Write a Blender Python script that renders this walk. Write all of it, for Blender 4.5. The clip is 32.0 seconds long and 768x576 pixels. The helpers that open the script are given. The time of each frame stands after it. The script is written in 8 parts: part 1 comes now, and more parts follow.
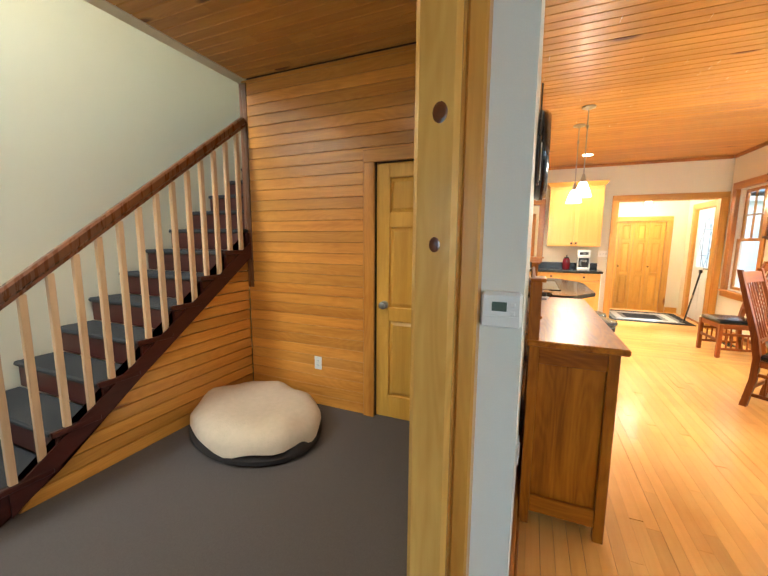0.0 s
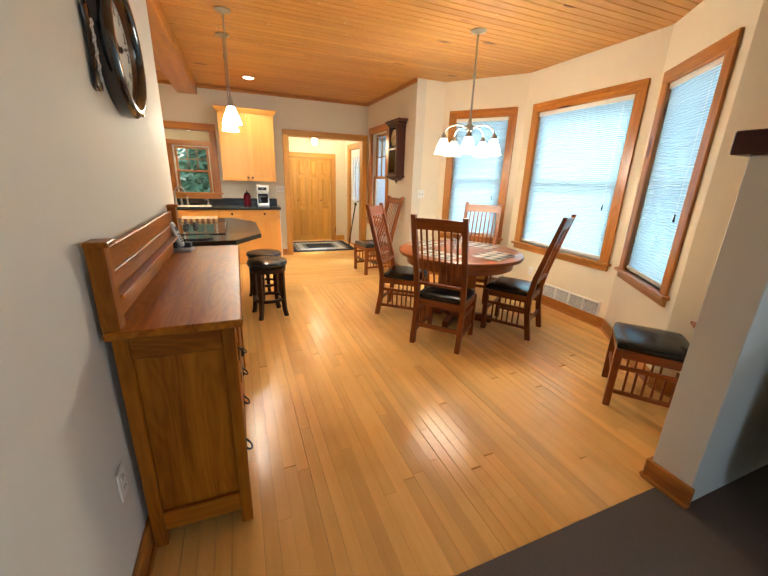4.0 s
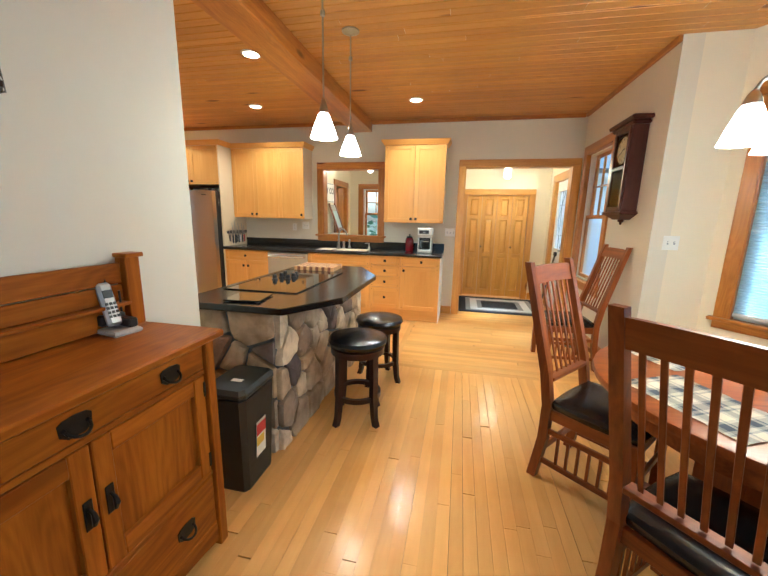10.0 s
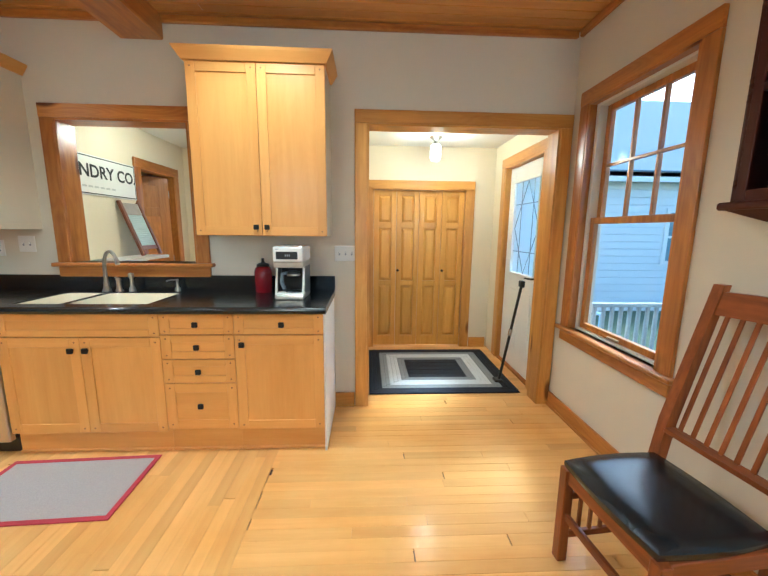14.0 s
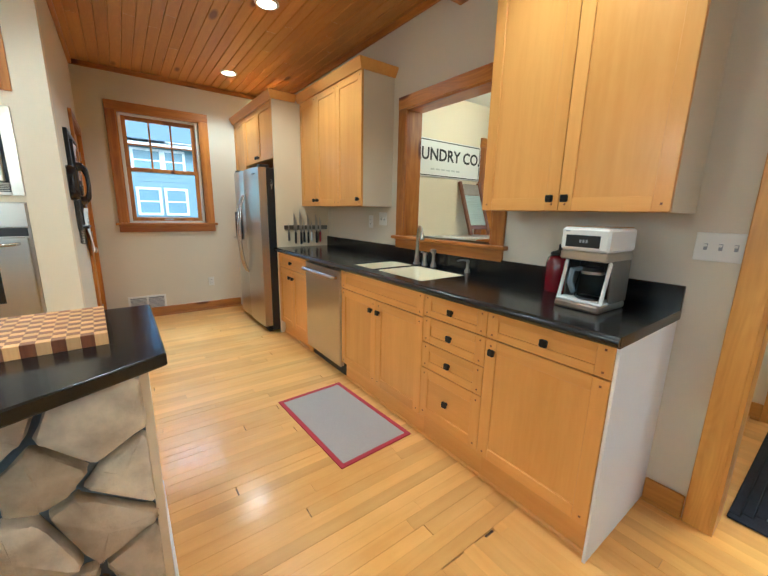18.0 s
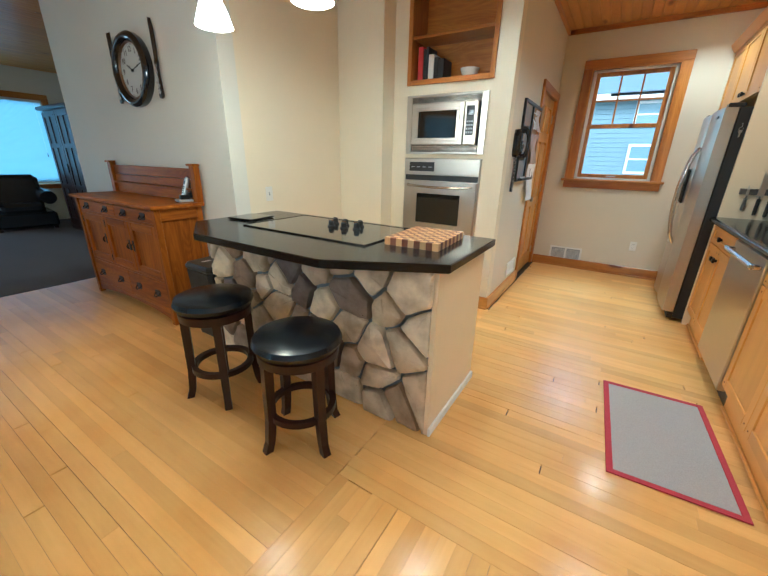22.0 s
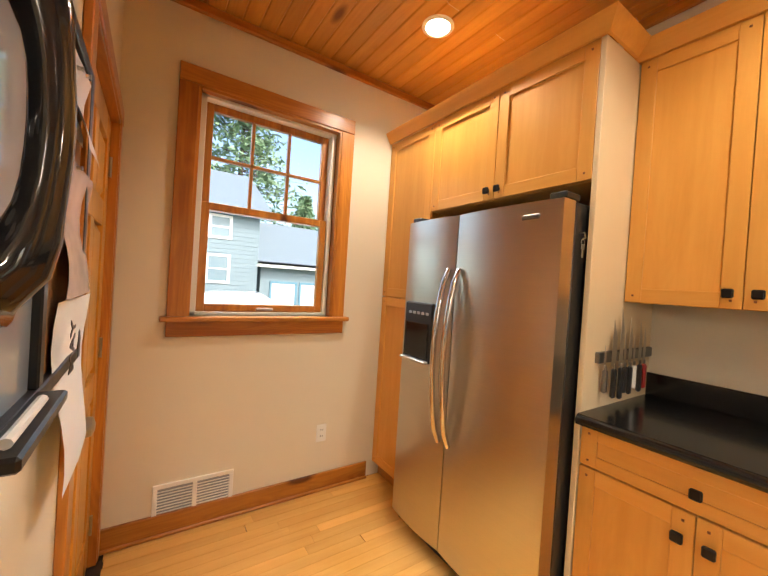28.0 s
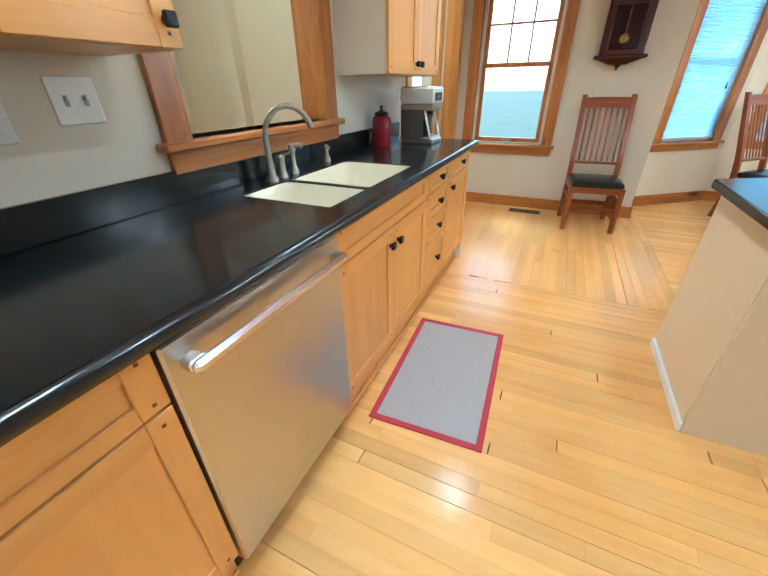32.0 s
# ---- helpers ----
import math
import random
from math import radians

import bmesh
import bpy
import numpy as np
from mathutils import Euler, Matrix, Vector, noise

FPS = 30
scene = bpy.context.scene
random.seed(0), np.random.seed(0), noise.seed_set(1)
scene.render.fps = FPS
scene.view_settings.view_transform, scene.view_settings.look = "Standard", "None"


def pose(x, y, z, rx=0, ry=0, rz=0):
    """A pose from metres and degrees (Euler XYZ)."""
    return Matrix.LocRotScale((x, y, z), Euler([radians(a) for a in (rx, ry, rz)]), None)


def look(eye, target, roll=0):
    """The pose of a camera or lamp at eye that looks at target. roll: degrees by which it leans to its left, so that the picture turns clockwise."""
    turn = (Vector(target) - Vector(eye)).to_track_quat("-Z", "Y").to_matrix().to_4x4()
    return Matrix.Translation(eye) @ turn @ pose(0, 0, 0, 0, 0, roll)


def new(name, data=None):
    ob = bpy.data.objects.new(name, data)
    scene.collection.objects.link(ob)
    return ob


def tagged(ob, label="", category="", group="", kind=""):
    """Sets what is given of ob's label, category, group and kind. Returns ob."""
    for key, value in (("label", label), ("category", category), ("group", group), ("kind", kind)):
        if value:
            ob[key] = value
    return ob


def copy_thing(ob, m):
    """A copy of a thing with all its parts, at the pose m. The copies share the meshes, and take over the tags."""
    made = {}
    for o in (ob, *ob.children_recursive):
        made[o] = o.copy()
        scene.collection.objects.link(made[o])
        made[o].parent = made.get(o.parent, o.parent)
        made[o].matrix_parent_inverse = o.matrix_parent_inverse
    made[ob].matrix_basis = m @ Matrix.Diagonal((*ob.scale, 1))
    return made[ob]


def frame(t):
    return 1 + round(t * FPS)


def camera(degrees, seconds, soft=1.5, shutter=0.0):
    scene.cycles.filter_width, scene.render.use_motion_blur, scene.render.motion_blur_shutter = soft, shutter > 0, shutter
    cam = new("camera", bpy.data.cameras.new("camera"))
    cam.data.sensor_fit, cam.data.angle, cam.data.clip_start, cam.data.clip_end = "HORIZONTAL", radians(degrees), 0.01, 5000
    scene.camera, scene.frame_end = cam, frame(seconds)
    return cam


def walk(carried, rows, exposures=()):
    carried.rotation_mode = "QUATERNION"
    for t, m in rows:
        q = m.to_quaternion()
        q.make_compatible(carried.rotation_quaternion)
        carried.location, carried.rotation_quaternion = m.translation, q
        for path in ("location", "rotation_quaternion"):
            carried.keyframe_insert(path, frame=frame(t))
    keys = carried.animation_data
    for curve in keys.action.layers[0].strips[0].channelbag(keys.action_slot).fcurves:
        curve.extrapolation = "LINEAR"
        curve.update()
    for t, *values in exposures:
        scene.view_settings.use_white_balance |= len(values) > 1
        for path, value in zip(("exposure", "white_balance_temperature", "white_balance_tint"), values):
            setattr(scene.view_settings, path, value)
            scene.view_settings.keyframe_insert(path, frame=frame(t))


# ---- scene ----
cam = camera(94.9, 32.0)
PATH = [
    (0, (0.721, 0.839, 1.423), (-0.041, 2.668, 1.158), 0.4),
    (0.5, (0.749, 0.873, 1.42), (0.341, 2.81, 1.134), 0.2),
    (1, (0.776, 0.905, 1.419), (0.727, 2.879, 1.102), 0.2),
    (1.5, (0.821, 0.998, 1.413), (1.094, 2.947, 1.061), 0.3),
    (2, (0.918, 1.087, 1.407), (1.46, 2.973, 1.021), 0.7),
    (2.5, (0.97, 1.111, 1.4), (1.692, 2.931, 0.994), 0.7),
    (4.5, (1.274, 1.467, 1.478), (1.988, 3.139, 0.644), 3.6),
    (5, (1.433, 1.645, 1.363), (1.957, 3.182, 0.195), 5.3),
    (5.5, (1.661, 1.787, 1.29), (1.964, 3.191, -0.102), 5.5),
    (6, (1.823, 1.97, 1.266), (1.837, 3.34, -0.191), 3.6),
    (6.5, (1.841, 2.147, 1.35), (1.523, 3.5, -0.089), 5.1),
    (7, (2.101, 2.032, 1.299), (1.292, 3.551, 0.28), 1.9),
    (7.5, (2.223, 2.013, 1.365), (1.266, 3.599, 0.611), 2.0),
    (8, (2.267, 2.029, 1.394), (1.338, 3.693, 0.786), 1.8),
    (8.5, (2.246, 2.096, 1.392), (1.431, 3.844, 0.863), 1.4),
    (9, (2.13, 2.311, 1.428), (1.475, 4.144, 0.968), 0.8),
    (9.5, (2.065, 2.561, 1.415), (1.537, 4.443, 0.991), 0.7),
    (10, (2.044, 2.888, 1.413), (1.639, 4.807, 1.022), 1.2),
    (10.5, (1.996, 3.222, 1.405), (1.663, 5.157, 1.023), 1.3),
    (11, (1.99, 3.517, 1.387), (1.734, 5.463, 1.004), 1.4),
    (11.5, (2.022, 3.854, 1.391), (1.869, 5.808, 0.994), 1.3),
    (12, (1.974, 4.205, 1.395), (1.954, 6.169, 1.016), 1.2),
    (12.5, (2.001, 4.534, 1.387), (2.089, 6.498, 1.021), 1.2),
    (13, (2.029, 4.877, 1.396), (2.198, 6.837, 1.035), 1.0),
    (13.5, (2.036, 5.216, 1.394), (2.222, 7.175, 1.038), 0.9),
    (15.5, (2.306, 6.18, 1.414), (1.557, 8.027, 1.248), 0.4),
    (16, (2.389, 6.215, 1.41), (1.389, 7.938, 1.233), 0.8),
    (16.5, (2.391, 6.213, 1.403), (1.222, 7.821, 1.18), 1.1),
    (17, (2.375, 6.215, 1.378), (1.087, 7.719, 1.095), 1.3),
    (17.5, (2.349, 6.228, 1.354), (0.939, 7.601, 0.998), 1.4),
    (18, (2.235, 6.293, 1.33), (0.664, 7.458, 0.909), 1.2),
    (18.5, (2.046, 6.382, 1.357), (0.245, 7.149, 0.948), 0.7),
    (19, (1.999, 6.469, 1.371), (0.05, 6.725, 1.002), 0.7),
    (19.5, (2.063, 6.555, 1.404), (0.1, 6.388, 1.06), 0.9),
    (20, (2.156, 6.578, 1.395), (0.241, 6.108, 1.063), 0.9),
    (20.5, (2.261, 6.625, 1.384), (0.436, 5.913, 0.981), 1.0),
    (21, (2.322, 6.667, 1.365), (0.602, 5.781, 0.857), 1.4),
    (21.5, (2.38, 6.782, 1.33), (0.749, 5.799, 0.719), 1.5),
    (22, (2.414, 6.872, 1.315), (0.82, 5.874, 0.634), 1.3),
    (22.5, (2.376, 6.908, 1.321), (0.717, 6.023, 0.639), 1.3),
    (23, (2.191, 6.911, 1.336), (0.427, 6.203, 0.714), 1.4),
    (23.5, (1.911, 6.865, 1.367), (0.066, 6.326, 0.813), 1.3),
    (24, (1.562, 6.833, 1.365), (-0.341, 6.454, 0.879), 1.6),
    (24.5, (1.188, 6.76, 1.343), (-0.747, 6.52, 0.896), 2.1),
    (25, (0.813, 6.696, 1.338), (-1.141, 6.57, 0.932), 2.7),
    (25.5, (0.432, 6.646, 1.338), (-1.534, 6.654, 0.97), 3.3),
    (27.5, (-0.688, 6.25, 1.391), (-2.453, 7.184, 1.283), 4.1),
    (28, (-0.736, 6.203, 1.386), (-2.402, 7.31, 1.363), 3.7),
    (28.5, (-0.734, 6.219, 1.388), (-2.331, 7.42, 1.311), 2.7),
    (29, (-0.778, 6.291, 1.328), (-2.216, 7.648, 1.025), 1.3),
    (29.5, (-0.834, 6.482, 1.355), (-1.887, 8.066, 0.737), -0.4),
    (30, (-0.903, 6.667, 1.37), (-1.387, 8.394, 0.486), -0.5),
    (30.5, (-1.004, 6.817, 1.316), (-0.902, 8.585, 0.386), -0.5),
    (31, (-1.019, 6.924, 1.296), (-0.31, 8.518, 0.318), 0.0),
    (31.5, (-0.978, 7.026, 1.302), (0.243, 8.246, 0.292), 0.7),
    (32, (-0.984, 7.008, 1.289), (0.585, 7.755, 0.299), -1.0),
]
EXPOSURES = [(0, 2.75, 5900, 4), (0.8, 2.5, 5500, 1), (1.6, 2.0, 5300, 0), (2.2, 1.95, 5200, 0), (5, 2.0, 6100, 6), (6, 2.45, 5350, 0), (7, 2.25, 5200, 0), (8, 2.15, 5000, -4), (9, 2.0, 5000, -3), (11, 1.75, 4800, -1), (13, 1.8, 4400, -4),
             (16, 1.5, 4700, -6), (18, 1.42, 4600, -6), (21, 1.4, 4600, -8), (24, 1.6, 4350, -7), (25.5, 1.5, 4500, -7), (27.5, 1.7, 6300, 8), (28.5, 1.65, 6700, 12), (30, 1.55, 6900, 8), (31, 2.2, 4800, -5), (32, 1.8, 4200, -7)]
walk(cam, [(t, look(eye, target, roll)) for t, eye, target, roll in PATH], exposures=EXPOSURES)

# ---- light ----
world = bpy.data.worlds.new("sky")
scene.world = world
world.use_nodes = True
_nt = world.node_tree
_sky = _nt.nodes.new("ShaderNodeTexSky")
_sky.sky_type, _sky.sun_disc = "NISHITA", False
_sky.dust_density = 3.0
_sky.sun_elevation, _sky.sun_rotation = radians(38), radians(60)
_nt.links.new(_sky.outputs[0], _nt.nodes["Background"].inputs[0])
_nt.nodes["Background"].inputs[1].default_value = 0.15


def lamp(name, kind, m, energy, colour):
    data = bpy.data.lights.new(name, kind)
    data.energy, data.color = energy, colour
    ob = new(name, data)
    ob.matrix_world = m
    return data


# a soft sun behind thin cloud
lamp("sun", "SUN", look((6, 3, 8), (0, 0, 0)), 1.5, (1.0, 0.95, 0.88)).angle = radians(12)
DAY = (0.80, 0.91, 1.0)


def window_light(name, centre, facing, w, h, watts):
    c, f = Vector(centre), Vector(facing).normalized()
    data = lamp(name, "AREA", look(c, c + f), watts, DAY)
    data.shape, data.size, data.size_y = "RECTANGLE", w, h


window_light("daylight_bay_middle", (4.722, 4.46, 1.5), (-1, 0, 0), 1.28, 1.56, 2.9)
window_light("daylight_bay_north", (4.372, 5.756, 1.5), (-0.8, -0.6, 0), 0.74, 1.56, 1.8)
window_light("daylight_bay_south", (4.374, 3.175, 1.5), (-0.804, 0.594, 0), 0.74, 1.56, 1.8)
window_light("daylight_living", (0.29, -2.92, 1.5), (0, 1, 0), 1.45, 1.4, 7.5)
# added fill lamp in a made-up opening of the south wall
window_light("fill_living_south", (2.0, -2.93, 1.5), (0, 1, 0), 1.35, 1.4, 6)
# another added fill lamp, in an unseen opening of the east wall
window_light("fill_living_east", (4.995, -0.85, 1.5), (-1, 0, 0), 2.0, 1.4, 6.5)
window_light("daylight_stairs", (-2.08, -0.52, 3.7), (0, 1, -0.35), 0.7, 0.9, 28)
# sky light slanting in over the window heads, from outside
window_light("daylight_west", (-4.2, 6.78, 3.7), (1, 0, -0.85), 2.0, 1.4, 75)
window_light("daylight_east", (4.9, 7.6, 3.6), (-1, 0, -0.85), 1.2, 1.0, 40)
window_light("daylight_laundry", (0.3, 11.6, 3.3), (0, -1, -0.85), 1.4, 1.0, 110)

# ---- helpers ----
Z = Vector((0, 0, 1))


def link(name, bm, material, parent=None, label="", smooth=False, at=None):
    """One mesh object out of a bmesh, under a thing or part if one is given."""
    me = bpy.data.meshes.new(name)
    bm.normal_update()
    bm.to_mesh(me)
    bm.free()
    me.materials.append(material)
    if smooth:
        for p in me.polygons:
            p.use_smooth = True
        me.set_sharp_from_angle(angle=radians(40))
    ob = new(name, me)
    if parent:
        ob.parent = parent
    if at is not None:
        ob.matrix_basis = at
    if label:
        ob["label"] = label
    return ob


def part(name, bm, material, parent, label="", smooth=False, at=None):
    return link(name, bm, material, parent, label, smooth, at)


def thing(name, m, label, category, group="", kind=""):
    ob = new(name)
    ob.empty_display_size = 0.1
    ob.matrix_basis = m
    return tagged(ob, label, category, group, kind)


def cbox(bm, x0, x1, y0, y1, z0, z1, c=0.003):
    """A box with chamfered edges."""
    x0, x1, y0, y1, z0, z1 = min(x0, x1), max(x0, x1), min(y0, y1), max(y0, y1), min(z0, z1), max(z0, z1)
    c = min(c, 0.45 * min(x1 - x0, y1 - y0, z1 - z0))
    if c <= 0:
        vs = [bm.verts.new((x, y, z)) for x in (x0, x1) for y in (y0, y1) for z in (z0, z1)]
        for f in ((0, 1, 3, 2), (4, 6, 7, 5), (0, 4, 5, 1), (2, 3, 7, 6), (0, 2, 6, 4), (1, 5, 7, 3)):
            bm.faces.new([vs[i] for i in f])
        return bm
    lo, hi = (x0, y0, z0), (x1, y1, z1)
    v = {}
    for sx in (0, 1):
        for sy in (0, 1):
            for sz in (0, 1):
                s = (sx, sy, sz)
                corner = [hi[i] if s[i] else lo[i] for i in range(3)]
                for a in range(3):
                    p = [corner[i] + (0 if i == a else (-c if s[i] else c)) for i in range(3)]
                    v[(s, a)] = bm.verts.new(p)
    signs = [(a, b) for a in (0, 1) for b in (0, 1)]
    for a in range(3):
        b, d = (a + 1) % 3, (a + 2) % 3
        for sa in (0, 1):
            ring = []
            for sb, sd in ((0, 0), (1, 0), (1, 1), (0, 1)):
                s = [0, 0, 0]
                s[a], s[b], s[d] = sa, sb, sd
                ring.append(v[(tuple(s), a)])
            bm.faces.new(ring if sa else ring[::-1])
        for sb, sd in signs:
            q = []
            for sa, ax in ((0, b), (1, b), (1, d), (0, d)):
                s = [0, 0, 0]
                s[a], s[b], s[d] = sa, sb, sd
                q.append(v[(tuple(s), ax)])
            bm.faces.new(q if sb == sd else q[::-1])
    for sx in (0, 1):
        for sy in (0, 1):
            for sz in (0, 1):
                s = (sx, sy, sz)
                t = [v[(s, a)] for a in range(3)]
                bm.faces.new(t if (sx + sy + sz) % 2 else t[::-1])
    return bm


def box(x0, x1, y0, y1, z0, z1, c=0.003):
    return cbox(bmesh.new(), x0, x1, y0, y1, z0, z1, c)


def boxes(*rows, c=0.003):
    bm = bmesh.new()
    for r in rows:
        cbox(bm, *r, c=c)
    return bm


def ring_faces(bm, rings, closed=True, caps=True):
    for a, b in zip(rings, rings[1:]):
        n = len(a)
        for i in range(n if closed else n - 1):
            j = (i + 1) % n
            bm.faces.new((a[i], a[j], b[j], b[i]))
    if caps:
        bm.faces.new(rings[0][::-1])
        bm.faces.new(rings[-1])
    return bm


def lathe(profile, n=24, caps=True, bm=None):
    """Turned round z; profile rows of radius, height."""
    bm = bm or bmesh.new()
    rings = []
    for r, z in profile:
        rings.append([bm.verts.new((r * math.cos(2 * math.pi * i / n), r * math.sin(2 * math.pi * i / n), z)) for i in range(n)])
    return ring_faces(bm, rings, True, caps)


def tube(points, radius, n=8, bm=None, flat=1.0):
    """A rod along points; radius is one number or one for each point."""
    bm = bm or bmesh.new()
    pts = [Vector(p) for p in points]
    rs = radius if isinstance(radius, (list, tuple)) else [radius] * len(pts)
    rings, side = [], None
    for i, p in enumerate(pts):
        d = (pts[min(i + 1, len(pts) - 1)] - pts[max(i - 1, 0)]).normalized()
        if side is None:
            side = d.orthogonal().normalized()
        side = (side - d * side.dot(d)).normalized()
        up = d.cross(side)
        rings.append([bm.verts.new(p + rs[i] * (math.cos(2 * math.pi * k / n) * side + flat * math.sin(2 * math.pi * k / n) * up)) for k in range(n)])
    return ring_faces(bm, rings)


def prism(poly, z0, z1, c=0.0, bm=None):
    """A plan outline raised from z0 to z1 with a small chamfer round its top and bottom."""
    bm = bm or bmesh.new()
    pts = [Vector((x, y, 0)) for x, y in poly]
    mid = sum(pts, Vector()) / len(pts)
    levels = [(z0, 1 if c else 0), (z0 + c, 0), (z1 - c, 0), (z1, 1 if c else 0)] if c else [(z0, 0), (z1, 0)]
    rings = []
    for z, inset in levels:
        rings.append([bm.verts.new((*(p - (p - mid).normalized() * c * inset).xy, z)) for p in pts])
    return ring_faces(bm, rings)


def bar(bm, p0, p1, w, d, c=0.002, up=Z):
    """A straight squared bar from p0 to p1, w wide and d deep."""
    p0, p1 = Vector(p0), Vector(p1)
    ax = p1 - p0
    n0 = len(bm.verts)
    cbox(bm, -w / 2, w / 2, -d / 2, d / 2, 0, ax.length, c)
    bm.verts.ensure_lookup_table()
    z = ax.normalized()
    x = Vector((1, 0, 0)) if abs(z.x) < 0.9 else Vector((0, 1, 0))
    if abs(z.z) < 0.9:
        x = z.cross(Vector(up)).normalized()
    x = (x - z * x.dot(z)).normalized()
    y = z.cross(x)
    m = Matrix((x, y, z)).transposed().to_4x4()
    m.translation = p0
    bmesh.ops.transform(bm, matrix=m, verts=bm.verts[n0:])
    return bm


# ---- materials ----
def nodes_of(name):
    m = bpy.data.materials.new(name)
    m.use_nodes = True
    return m, m.node_tree.nodes, m.node_tree.links, m.node_tree.nodes["Principled BSDF"]


def plain(name, colour, rough=0.5, metal=0.0, vary=0.06, scale=8.0, bump=0.0, bump_scale=60.0, coat=0.0):
    m, nd, lk, b = nodes_of(name)
    b.inputs["Roughness"].default_value, b.inputs["Metallic"].default_value = rough, metal
    b.inputs["Coat Weight"].default_value = coat
    tc = nd.new("ShaderNodeTexCoord")
    nz = nd.new("ShaderNodeTexNoise")
    nz.inputs["Scale"].default_value, nz.inputs["Detail"].default_value = scale, 6
    lk.new(tc.outputs["Object"], nz.inputs["Vector"])
    mix = nd.new("ShaderNodeMix")
    mix.data_type = "RGBA"
    c = Vector(colour)
    mix.inputs["A"].default_value = (*(c * (1 - vary)), 1)
    mix.inputs["B"].default_value = (*(c * (1 + vary)), 1)
    lk.new(nz.outputs["Fac"], mix.inputs["Factor"])
    lk.new(mix.outputs["Result"], b.inputs["Base Color"])
    mr = nd.new("ShaderNodeMapRange")
    spread = 0.006 if metal > 0.7 or rough < 0.33 else 0.08
    mr.inputs["To Min"].default_value, mr.inputs["To Max"].default_value = max(0.02, rough - spread), min(1, rough + spread)
    nz2 = nd.new("ShaderNodeTexNoise")
    nz2.inputs["Scale"].default_value = scale * 3.1
    lk.new(tc.outputs["Object"], nz2.inputs["Vector"])
    lk.new(nz2.outputs["Fac"], mr.inputs["Value"])
    lk.new(mr.outputs["Result"], b.inputs["Roughness"])
    if bump:
        bn = nd.new("ShaderNodeTexNoise")
        bn.inputs["Scale"].default_value, bn.inputs["Detail"].default_value = bump_scale, 4
        lk.new(tc.outputs["Object"], bn.inputs["Vector"])
        bp = nd.new("ShaderNodeBump")
        bp.inputs["Strength"].default_value, bp.inputs["Distance"].default_value = bump, 0.004
        lk.new(bn.outputs["Fac"], bp.inputs["Height"])
        lk.new(bp.outputs["Normal"], b.inputs["Normal"])
    return m


_woods = {}


